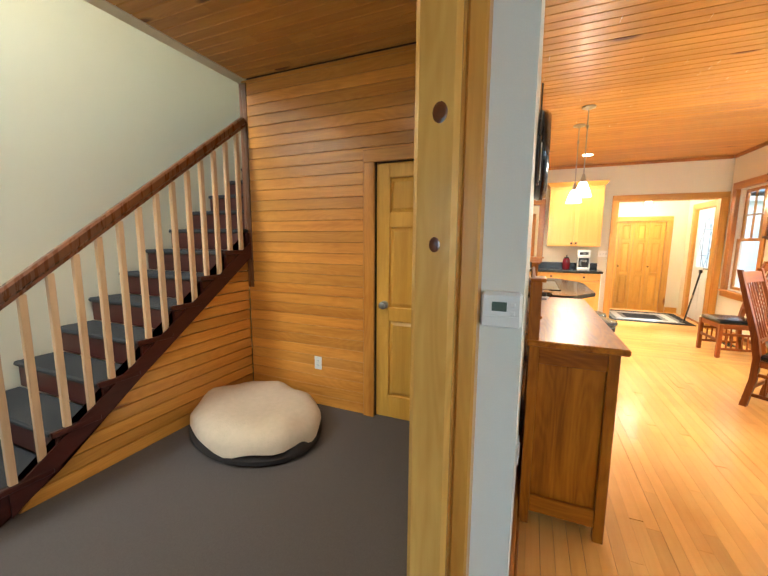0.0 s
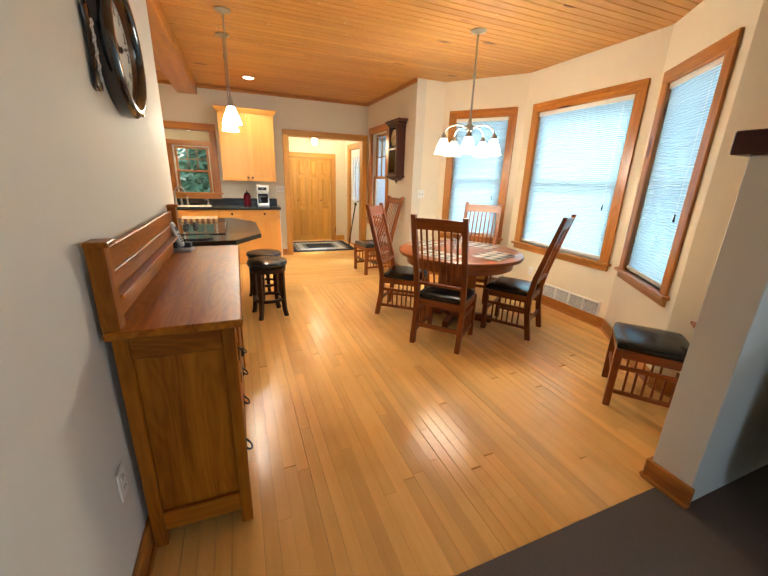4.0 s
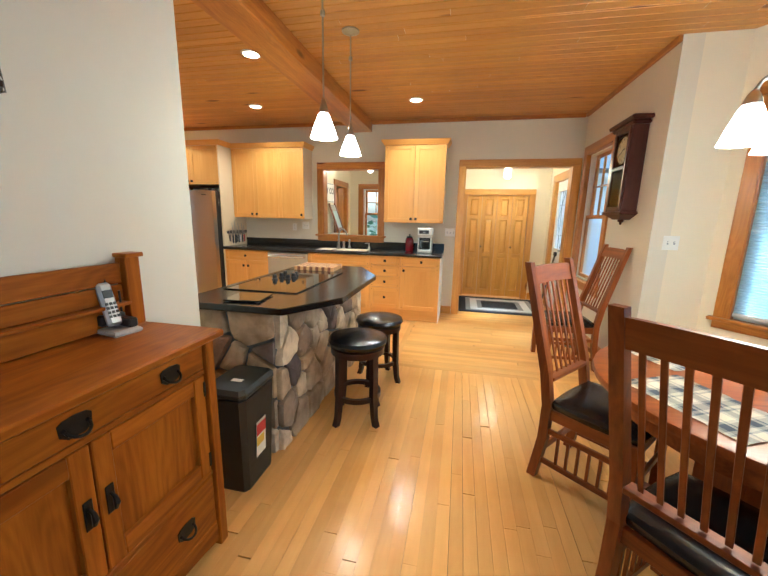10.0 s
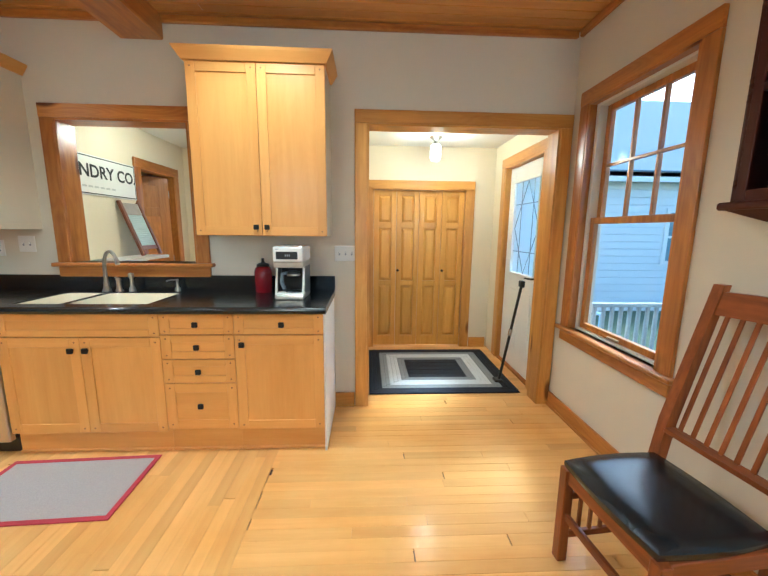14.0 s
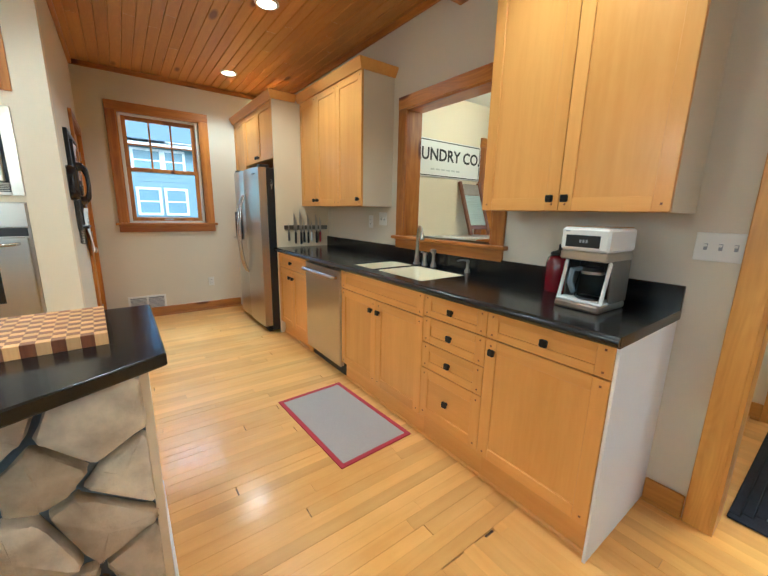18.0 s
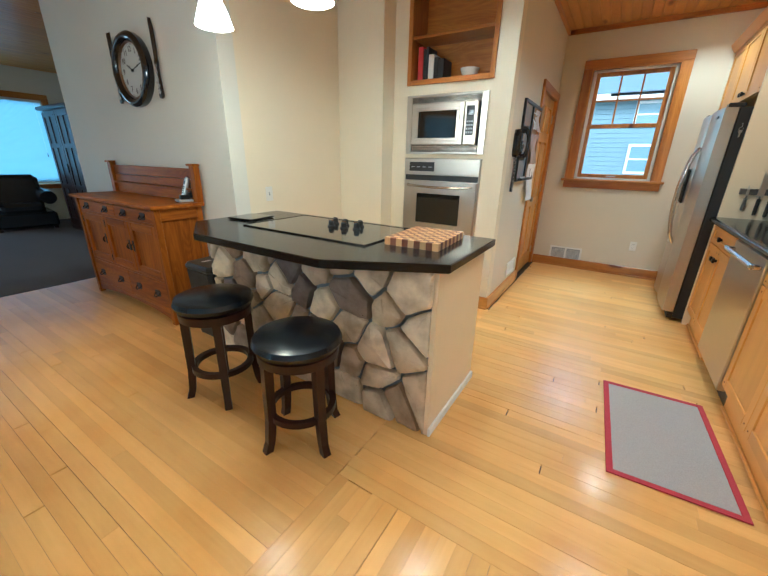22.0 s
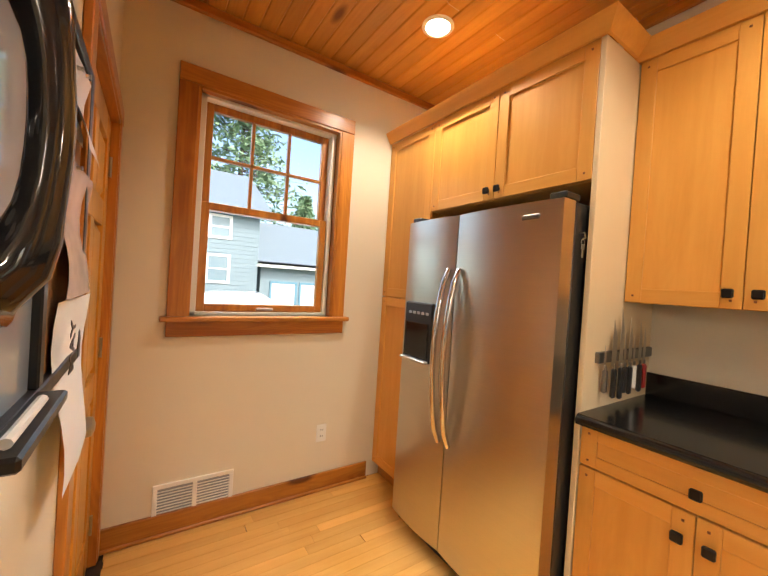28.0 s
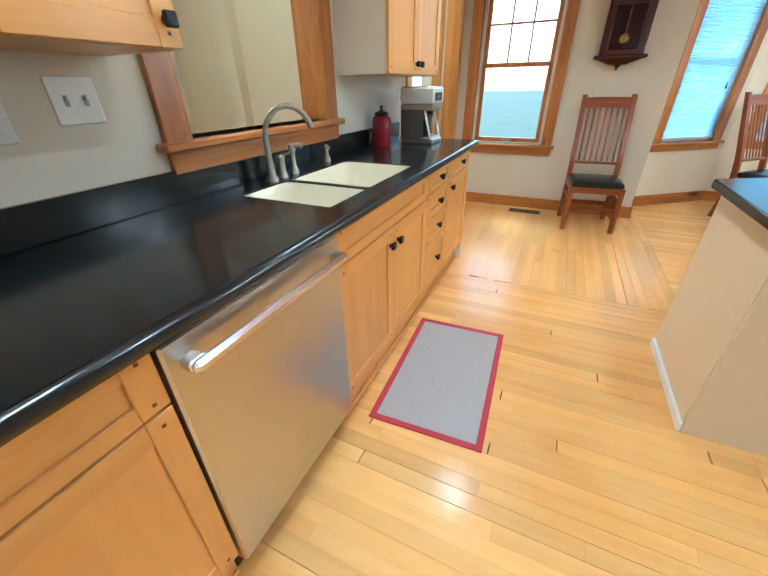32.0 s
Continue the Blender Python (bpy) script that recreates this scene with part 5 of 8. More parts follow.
def plaid(name):
    m, nd, lk, b = nodes_of(name)
    tc = nd.new("ShaderNodeTexCoord")
    sep = nd.new("ShaderNodeSeparateXYZ")
    lk.new(tc.outputs["Object"], sep.inputs[0])
    outs = []
    for ax in (0, 1):
        mul = nd.new("ShaderNodeMath")
        mul.operation = "MULTIPLY"
        mul.inputs[1].default_value = 8.3
        lk.new(sep.outputs[ax], mul.inputs[0])
        fr = nd.new("ShaderNodeMath")
        fr.operation = "FRACT"
        lk.new(mul.outputs[0], fr.inputs[0])
        r = nd.new("ShaderNodeValToRGB")
        r.color_ramp.interpolation = "CONSTANT"
        els = r.color_ramp.elements
        els[0].position, els[0].color = 0.0, (0.08, 0.10, 0.14, 1)
        els[1].position, els[1].color = 0.3, (0.55, 0.52, 0.45, 1)
        for p, c in ((0.42, (0.22, 0.24, 0.27, 1)), (0.5, (0.72, 0.66, 0.54, 1)), (0.88, (0.4, 0.4, 0.38, 1))):
            e = els.new(p)
            e.color = c
        lk.new(fr.outputs[0], r.inputs[0])
        outs.append(r.outputs[0])
    mx = nd.new("ShaderNodeMix")
    mx.data_type = "RGBA"
    mx.inputs["Factor"].default_value = 0.5
    lk.new(outs[0], mx.inputs["A"])
    lk.new(outs[1], mx.inputs["B"])
    nz = nd.new("ShaderNodeTexNoise")
    nz.inputs["Scale"].default_value = 260
    lk.new(tc.outputs["Object"], nz.inputs["Vector"])
    bp = nd.new("ShaderNodeBump")
    bp.inputs["Strength"].default_value, bp.inputs["Distance"].default_value = 0.5, 0.002
    lk.new(nz.outputs["Fac"], bp.inputs["Height"])
    lk.new(bp.outputs["Normal"], b.inputs["Normal"])
    lk.new(mx.outputs["Result"], b.inputs["Base Color"])
    b.inputs["Roughness"].default_value = 0.95
    return m


PLAID = plaid("plaid_cloth")
for k in range(4):
    a = (205, 115, 25, 295)[k]
    mt = thing("placemat", pose(TX + 0.40 * math.cos(radians(a)), TY + 0.40 * math.sin(radians(a)), 0.758, 0, 0, a + 90), "grey, black and cream plaid cloth placemat", "placemat", "placemats on the dining table")
    bm = bmesh.new()
    g = [[bm.verts.new((-0.22 + 0.44 * i / 14, -0.15 + 0.30 * j / 10, 0.004 + rng.uniform(0, 0.0035))) for j in range(11)] for i in range(15)]
    for i in range(14):
        for j in range(10):
            bm.faces.new((g[i][j], g[i + 1][j], g[i + 1][j + 1], g[i][j + 1]))
    bmesh.ops.solidify(bm, geom=bm.faces[:], thickness=-0.003)
    part("cloth", bm, PLAID, mt, smooth=True)
CLEAR = glass("clear_glass")
for (dx, dy), col in (((-0.05, 0.05), (0.5, 0.45, 0.4)), ((0.04, -0.02), (0.09, 0.07, 0.06))):
    sh = thing("shaker", pose(TX + dx, TY + dy, 0.758), "small glass salt or pepper shaker with a steel cap", "shaker")
    part("jar", lathe([(0.026, 0), (0.027, 0.004), (0.022, 0.08), (0.02, 0.09)], 14), CLEAR, sh, smooth=True)
    part("filling", lathe([(0.02, 0.004), (0.019, 0.05)], 12), plain("spice", col, 0.8), sh)
    part("cap", lathe([(0.021, 0.09), (0.022, 0.095), (0.018, 0.115), (0.008, 0.12)], 14), CHROME, sh, smooth=True)
cd = thing("candle_jar", pose(TX + 0.10, TY + 0.08, 0.758), "clear glass jar candle on the table", "candle")
part("jar", lathe([(0.04, 0), (0.042, 0.004), (0.042, 0.12), (0.038, 0.125)], 20), CLEAR, cd, smooth=True)
part("wax", lathe([(0.037, 0.004), (0.037, 0.07)], 20), plain("wax", (0.7, 0.66, 0.55), 0.6), cd, smooth=True)

# ---- bar stools ----
DK = wood("dark", "z")
st = thing("bar_stool", pose(1.392, 5.135, 0, 0, 0, 12) @ Matrix.Diagonal((1, 1, 0.93, 1)), "dark wooden swivel bar stool with a round black leather seat", "stool", "bar stools at the island")
part("seat", lathe([(0.15, 0.585), (0.195, 0.60), (0.205, 0.625), (0.195, 0.65), (0.15, 0.664), (0.05, 0.668)], 36), LEATHER, st, "round padded black leather seat", smooth=True)
part("seat_ring", lathe([(0.165, 0.53), (0.185, 0.533), (0.187, 0.58), (0.17, 0.585)], 36), DK, st, smooth=True)
for k in range(4):
    a = radians(45 + 90 * k)
    ca, sa = math.cos(a), math.sin(a)
    bm = bmesh.new()
    rings = []
    for r, z, w in ((0.195, 0.0, 0.019), (0.178, 0.06, 0.018), (0.165, 0.2, 0.02), (0.16, 0.535, 0.021)):
        rings.append([bm.verts.new((ca * (r + u * w) - sa * v * w, sa * (r + u * w) + ca * v * w, z)) for u, v in ((-1, -1), (1, -1), (1, 1), (-1, 1))])
    ring_faces(bm, rings)
    part("leg", bm, DK, st)
part("foot_ring", lathe([(0.135, 0.19), (0.165, 0.187), (0.165, 0.222), (0.135, 0.219), (0.135, 0.19)], 36, caps=False), DK, st, smooth=True)
copy_thing(st, pose(1.40, 5.775, 0, 0, 0, 30) @ Matrix.Diagonal((1, 1, 0.93, 1)))

# ---- waste bin ----
bn = thing("waste_bin", pose(0.955, 4.42, 0), "black plastic waste bin with a red and yellow sticker", "bin")
bm = bmesh.new()
rings = []
for s, z in ((0.82, 0), (0.84, 0.01), (1.0, 0.52)):
    rings.append([bm.verts.new((x * 0.115 * s, y * 0.155 * s, z)) for x, y in ((-1, -0.8), (-0.8, -1), (0.8, -1), (1, -0.8), (1, 0.8), (0.8, 1), (-0.8, 1), (-1, 0.8))])
ring_faces(bm, rings)
part("body", bm, plain("bin_plastic", (0.02, 0.022, 0.022), 0.45, vary=0.1), bn)
part("lid", prism([(-0.12, -0.13), (-0.1, -0.16), (0.1, -0.16), (0.12, -0.13), (0.12, 0.13), (0.1, 0.16), (-0.1, 0.16), (-0.12, 0.13)], 0.52, 0.575, 0.02), plain("bin_lid", (0.03, 0.034, 0.033), 0.35), bn, smooth=False)
lb = part("sticker", box(0.101, 0.1035, -0.05, 0.035, 0.16, 0.36, 0), PLASTIC, bn, at=pose(0, 0, 0, 0, 2.2))
part("sticker_band", box(0.1036, 0.1042, -0.05, 0.035, 0.28, 0.345, 0), plain("red_print", (0.55, 0.03, 0.03), 0.5), lb)
part("sticker_band", box(0.1036, 0.1042, -0.05, 0.02, 0.22, 0.27, 0), plain("yellow_print", (0.7, 0.45, 0.03), 0.5), lb)
part("price_label", box(-0.02, 0.04, -0.05, -0.02, 0.5745, 0.5765, 0), PLASTIC, bn)

# ---- rooms beyond: hall with stairs, living room, entry, laundry ----
PINE = {a: wood("pine", a) for a in "xyz"}
JOINT = plain("board_joint", (0.05, 0.025, 0.012), 0.8, vary=0.2)
tagged(link("floor_living", box(-2.75, 5.1, -2.95, 2.10, -0.1, 0.004, 0), CARPET), "grey brown cut-pile carpet", "carpet", kind="structure")
tagged(link("floor_hall", box(-2.75, 0.60, 2.10, 4.40, -0.1, 0.004, 0), CARPET), "grey brown carpet below the stairs", "carpet", kind="structure")
# the first opening is added only to let the fill lamp in
wall("wall_living_south", (5.0, -2.86), (-2.75, -2.86), 0.14, 0, CEIL, WALL_COOL, [(2.3, 3.7, 0.75, 2.25), (3.95, 5.47, 0.72, 2.27)], "pale wall with a wide window at the far end of the living room")
# unseen wall; its opening is added to hold the east fill lamp
wall("wall_living_east", (4.95, 2.0), (4.95, -2.86), 0.14, 0, CEIL, WALL_COOL, [(1.8, 3.9, 0.75, 2.25)], "pale living room wall with an added opening for light")
wall("wall_bay_south_return", (4.95, 1.98), (4.0, 1.98), 0.14, 0, CEIL, WALL, (), "cream wall closing the bay")
wall("wall_stairwell", (-2.62, -2.86), (-2.62, 5.9), 0.14, 0, 4.6, WALL, (), "tall cream wall beside the stairs")
wall("wall_stairwell_end", (-2.62, 5.6), (-1.5, 5.6), 0.12, 0, 4.6, WALL, (), "cream wall at the head of the stairs")
wall("wall_stairwell_upper", (-1.60, 5.6), (-1.60, -0.6), -0.1, CEIL - 0.02, 4.6, WALL, (), "cream upper wall over the stairs")
wall("wall_stairwell_front", (-1.5, -0.6), (-2.62, -0.6), -0.1, CEIL - 0.02, 4.6, WALL, [(0.2, 0.95, 3.2, 4.2)], "cream upper wall over the foot of the stairs")
tagged(link("ceiling_stairwell", box(-2.76, -1.5, -0.7, 5.72, 4.6, 4.7, 0), CEIL_WHITE), "white ceiling over the stairs", "ceiling", kind="structure")
tagged(ceiling_boards("ceiling_living", -2.62, 4.95, -2.86, -0.6, CEIL), "honey pine board ceiling of the living room", "ceiling", kind="structure")
tagged(ceiling_boards("ceiling_hall", -1.60, 4.95, -0.6, 1.96, CEIL), "honey pine board ceiling at the hall", "ceiling", kind="structure")
tagged(ceiling_boards("ceiling_hall_back", -1.60, 0.60, 1.96, 3.32, CEIL - 0.012), "honey pine board ceiling over the hall", "ceiling", kind="structure")
tagged(link("ceiling_backing_living", box(-1.55, 5.1, -3.0, 1.6, CEIL + 0.012, CEIL + 0.14, 0), CEIL_WHITE), "plain backing above the boards", "ceiling", kind="structure")
tagged(link("ceiling_backing_foot", box(-2.76, -1.55, -3.0, -0.6, CEIL + 0.012, CEIL + 0.14, 0), CEIL_WHITE), "plain backing above the boards", "ceiling", kind="structure")

# casing of the added, unseen opening for the south fill lamp
casing("trim_window_living_south", (2.70, -2.86), (1.30, -2.86), 0.75, 2.25, sill=0.06)
casing("trim_window_living", (1.05, -2.86), (-0.47, -2.86), 0.72, 2.27, sill=0.06)
blind("honeycomb_blind", (1.04, -2.875), (-0.46, -2.875), 0.74, 2.26, "closed pale blue honeycomb blind on the living room window")
# casing of the added east opening
casing("trim_window_living_east", (4.95, 0.2), (4.95, -1.9), 0.75, 2.25, sill=0.06)


def board_wall(owner, y, runs, z1, pitch=0.088, over=None):
    """Level boards up to z1 in the runs given; from the height over[0] on they run from over[1] to over[2]."""
    z = 0.0
    while z < z1 - 0.01:
        t = min(z + pitch, z1)
        for x0, x1 in ([over[1:]] if over and z >= over[0] else runs):
            part("board", box(x0, x1, y, y + 0.018 - random.uniform(0, 0.0015), z + 0.0008, t - 0.0008, 0.0035), PINE["x"], owner)
        z = t


# boarded wall with its door
bw = wall("wall_hall", (0.58, 3.338), (-1.65, 3.338), -0.10, 0, CEIL, JOINT, [(0.58 - 0.37, 0.58 + 0.39, 0, 2.0)], "honey pine board wall with narrow grooves")
board_wall(bw, 3.32, [(-1.645, -0.482), (0.462, 0.578)], CEIL - 0.02, over=(2.0, -1.645, 0.578))
wall("wall_hall_side", (0.58, 1.79), (0.58, 3.32), 0.02, 0, CEIL, WALL_COOL, (), "back of the painted wall in the hall")
dc = thing("trim_hall_door", Matrix(), "pine casing round the hall door", "trim", kind="structure")
part("side_casing", box(-0.48, -0.39, 3.298, 3.32, 0, 2.0, 0.004), PINE["z"], dc)
part("side_casing", box(0.37, 0.46, 3.298, 3.32, 0, 2.0, 0.004), PINE["z"], dc)
part("head_casing", box(-0.48, 0.46, 3.296, 3.32, 2.0, 2.09, 0.004), PINE["x"], dc)


def leaf_frame(x0, x1, z0, z1, cols, rows, s=0.1, th=0.035, low=0.18, y=0.0):
    """Frame of a panelled door leaf and the rectangles of its panels; rows are heights of the panel rows from below."""
    bm = bmesh.new()
    cbox(bm, x0, x0 + s, y, y + th, z0, z1, 0.002)
    cbox(bm, x1 - s, x1, y, y + th, z0, z1, 0.002)
    free = (z1 - z0) - low - s * len(rows)
    total = sum(rows)
    z, holes = z0, []
    xs = [x0 + s + (x1 - x0 - 2 * s + (0.8 * s if cols > 1 else 0)) * k / cols for k in range(cols)]
    cw = (x1 - x0 - 2 * s - 0.8 * s * (cols - 1)) / cols
    for i, r in enumerate(rows):
        rail = low if i == 0 else s
        cbox(bm, x0 + s, x1 - s, y + 0.001, y + th - 0.001, z, z + rail, 0.002)
        z += rail
        h = free * r / total
        for k in range(cols):
            holes.append((xs[k], xs[k] + cw, z, z + h))
            if k:
                cbox(bm, xs[k] - 0.8 * s, xs[k], y + 0.001, y + th - 0.001, z, z + h, 0.002)
        z += h
    cbox(bm, x0 + s, x1 - s, y + 0.001, y + th - 0.001, z, z1, 0.002)
    return bm, holes


def raised(x0, x1, z0, z1, y):
    """A raised panel: a thin field with a sloped margin, standing to -y."""
    bm = box(x0, x1, y + 0.02, y + 0.028, z0, z1, 0)
    e = min(0.034, 0.3 * (x1 - x0))
    lo = [bm.verts.new(p) for p in ((x0 + 0.007, y + 0.02, z0 + 0.007), (x1 - 0.007, y + 0.02, z0 + 0.007), (x1 - 0.007, y + 0.02, z1 - 0.007), (x0 + 0.007, y + 0.02, z1 - 0.007))]
    hi = [bm.verts.new(p) for p in ((x0 + e, y + 0.003, z0 + e), (x1 - e, y + 0.004, z0 + e), (x1 - e, y + 0.004, z1 - e), (x0 + e, y + 0.004, z1 - e))]
    for i in range(4):
        j = (i + 1) % 4
        bm.faces.new((lo[i], lo[j], hi[j], hi[i]))
    bm.faces.new(hi)
    return bm


def door_knob(parent, x, z, y=0.0, mat=None):
    m = Matrix.Translation((x, y, z)) @ Matrix.Rotation(math.pi / 2, 4, "X")
    k = part("knob", lathe([(0.031, 0), (0.031, 0.005), (0.012, 0.009), (0.011, 0.03), (0.024, 0.038), (0.029, 0.05), (0.026, 0.062), (0.012, 0.068)], 20), mat or NICKEL, parent, "brushed metal knob", smooth=True)
    k.matrix_basis = m


def panel_door(name, m, w, h, label, kind="pine", knob_x=None, cols=2, rows=(1.0, 1.0, 0.42), s=0.105):
    d = thing(name, m, label, "door", kind="structure")
    bm, holes = leaf_frame(0, w, 0.008, h, cols, rows, s)
    part("leaf", bm, wood(kind, "z"), d)
    for a, b, z0, z1 in holes:
        part("panel", raised(a, b, z0, z1, 0.0), wood(kind, "z"), d)
    if knob_x is not None:
        door_knob(d, knob_x, 0.93)
    for z in (0.2, h / 2, h - 0.2):
        hx = w - 0.006 if knob_x is not None and knob_x < w / 2 else -0.006
        part("hinge", tube([(hx, -0.006, z - 0.045), (hx, -0.006, z + 0.045)], 0.006, 8), NICKEL, d)
    return d


panel_door("door_hall", Matrix.Translation((-0.387, 3.345, 0)), 0.754, 1.995, "closed six-panel birch door with a nickel knob", "birch", 0.07)

# knotty post at the wall end
post = thing("wooden_post", Matrix.Translation((0.505, 1.705, 0)), "square glossy knotty pine post at the wall end", "post")
part("shaft", box(-0.046, 0.057, -0.075, 0.075, 0.005, CEIL - 0.003, 0.012), wood("post", "z"), post)
part("side_board", box(0.0575, 0.103, -0.02, 0.075, 0.005, CEIL - 0.003, 0.006), wood("gold", "z"), post, "honey pine edge board")
KNOT = plain("knot", (0.12, 0.035, 0.012), 0.25, vary=0.4, scale=60, coat=0.5)
for x, z, r in ((0.015, 1.70, 0.017), (0.01, 1.415, 0.013)):
    k = part("knot", lathe([(r, 0), (r * 0.7, 0.0012), (r * 0.2, 0.0016)], 14), KNOT, post, "dark round knot in the wood")
    k.matrix_basis = Matrix.Translation((x, -0.0752, z)) @ Matrix.Rotation(math.pi / 2, 4, "X") @ Matrix.Diagonal((1, 1.35, 1, 1))

thermo = thing("thermostat", Matrix.Translation((0.660, 1.75, 1.258)) @ Matrix.Diagonal((0.72, 1, 0.95, 1)), "white plastic thermostat with a grey-green display", "thermostat")
part("body", box(-0.066, 0.066, -0.03, 0, -0.046, 0.046, 0.008), PLASTIC, thermo)
part("display", box(-0.03, 0.018, -0.0315, -0.029, -0.002, 0.022, 0.001), plain("lcd", (0.10, 0.13, 0.10), 0.2, vary=0.05), thermo, "grey-green display")
for i in range(2):
    part("button", box(0.03, 0.045, -0.033, -0.029, 0.01 - 0.022 * i, 0.022 - 0.022 * i, 0.002), PLASTIC, thermo)
part("lower_cover", box(-0.06, 0.06, -0.032, -0.029, -0.042, -0.014, 0.002), PLASTIC, thermo)


def plate(name, m, label, category, kinds):
    """A wall plate in the xz plane, standing to -y; kinds is a row of 'o' outlets and 's' switches."""
    n = len(kinds)
    w = 0.07 + 0.046 * (n - 1)
    p = thing(name, m, label, category)
    part("cover", box(-w / 2, w / 2, -0.006, 0, -0.057, 0.057, 0.003), PLASTIC, p)
    for i, k in enumerate(kinds):
        x = (i - (n - 1) / 2) * 0.046
        if k == "o":
            for z in (-0.02, 0.02):
                part("socket", box(x - 0.016, x + 0.016, -0.0085, -0.005, z - 0.014, z + 0.014, 0.004), PLASTIC, p)
                part("slot", boxes((x - 0.008, x - 0.005, -0.0092, -0.008, z - 0.004, z + 0.006), (x + 0.005, x + 0.008, -0.0092, -0.008, z - 0.004, z + 0.006), c=0), BLACK, p)
        else:
            part("toggle_slot", box(x - 0.006, x + 0.006, -0.0068, -0.005, -0.013, 0.013, 0), BUTTON, p)
            part("toggle", box(x - 0.004, x + 0.004, -0.019, -0.006, 0.001, 0.011, 0.0015), PLASTIC, p)
    return p


def face(x, y, z, way):
    """A frame on a wall: local -y points the way the wall faces."""
    a = {"s": 0, "w": -math.pi / 2, "e": math.pi / 2, "n": math.pi}[way]
    return Matrix.Translation((x, y, z)) @ Matrix.Rotation(a, 4, "Z")


plate("wall_outlet", face(-0.92, 3.32, 0.38, "s"), "white outlet plate on the board wall", "outlet", "o")
plate("wall_outlet", face(0.712, 2.522, 0.445, "e"), "white outlet plate behind the sideboard end", "outlet", "o")
plate("wall_outlet", face(-0.56, NORTH, 1.24, "s"), "cream outlet plate over the counter", "outlet", "o")
plate("light_switch", face(-0.37, NORTH, 1.27, "s"), "cream double switch plate over the counter", "switch", "ss")
plate("light_switch", face(1.90, NORTH, 1.22, "s"), "white triple switch plate beside the entry", "switch", "sss")
plate("light_switch", face(0.385, 4.46, 1.035, "n"), "white switch plate over the island", "switch", "s")
plate("wall_outlet", face(WEST, 7.19, 0.38, "e"), "white outlet plate below the window", "outlet", "o")
plate("light_switch", face(3.71, 6.18, 1.26, "s"), "white double switch plate by the bay", "switch", "ss")
plate("wall_outlet", face(4.68, 4.78, 0.36, "w"), "white outlet plate below the bay window", "outlet", "o")

# stairs: dark carpeted flight against the far wall
RISE, RUN = 0.19, 0.245
SY = 1.57
TREADC = plain("stair_carpet", (0.03, 0.026, 0.023), 0.95, vary=0.3, scale=140, bump=0.7, bump_scale=300)
DARKW = {a: wood("mahogany", a) for a in "xyz"}
st = thing("staircase", Matrix.Translation((-2.1, SY, 0)), "dark wooden staircase with grey carpeted treads", "stairs")
for i in range(13):
    y, z = RUN * i, RISE * (i + 1)
    part("tread", box(-0.49, 0.47, y - 0.028, y + RUN, z - 0.035, z, 0.010), TREADC, st, "carpeted tread")
    part("riser", box(-0.49, 0.46, y, y + 0.018, z - RISE + 0.002, z - 0.036, 0.001), DARKW["x"], st)
    if y + SY < 3.25:
        part("tread_end", box(0.471, 0.50, y - 0.028, y + RUN - 0.03, z - 0.03, z + 0.004, 0.005), DARKW["y"], st)
slope = RISE / RUN
bm = bmesh.new()


def side_slab(bm, pts, x0, x1):
    a = [bm.verts.new((x0, y, z)) for y, z in pts]
    b = [bm.verts.new((x1, y, z)) for y, z in pts]
    return ring_faces(bm, [a, b])


pts = [(-0.03, 0.0), (1.76, 1.36), (1.76, 1.36 + 0.19)]
for i in range(7, -1, -1):
    pts += [(RUN * i + (RUN if i < 7 else 0.04), RISE * (i + 1) - 0.036), (RUN * i, RISE * (i + 1) - 0.036)]
    if i:
        pts += [(RUN * i, RISE * i - 0.036)]
pts += [(-0.03, RISE - 0.036)]
side_slab(bm, pts, 0.46, 0.485)
bmesh.ops.triangulate(bm, faces=[f for f in bm.faces if len(f.verts) > 4])
part("stringer", bm, DARKW["y"], st, "dark stepped side board")
bm = bmesh.new()
side_slab(bm, [(0.03, 0.03), (1.74, 1.27), (1.74, 1.40), (0.03, 0.16)], 0.485, 0.497)
part("stringer_moulding", bm, DARKW["y"], st)
part("handrail", bar(bmesh.new(), (0.475, -0.17, 0.93), (0.475, 1.74, 0.93 + 1.91 * slope * 1.02), 0.055, 0.06, 0.012), wood("rail", "z"), st, "reddish polished handrail")
part("rail_fillet", bar(bmesh.new(), (0.475, -0.15, 0.90), (0.475, 1.74, 0.90 + 1.89 * slope * 1.02), 0.034, 0.022, 0.003), wood("rail", "z"), st)
for i in range(8):
    for k in (0.055, 0.178):
        y = RUN * i + k
        if y > 1.70:
            continue
        zt = 0.885 + (y + 0.15) * slope * 1.02
        part("baluster", box(0.459, 0.491, y - 0.016, y + 0.016, RISE * (i + 1), zt, 0.003), wood("baluster", "z"), st, "pale square baluster")
part("newel", box(0.435, 0.525, -0.28, -0.19, 0, 1.15, 0.006), wood("rail", "z"), st, "square newel post at the foot")
part("wall_post", box(0.43, 0.51, 1.745, 1.80, 1.0, CEIL - 0.04, 0.004), wood("rail", "z"), st, "square post at the boarded wall")
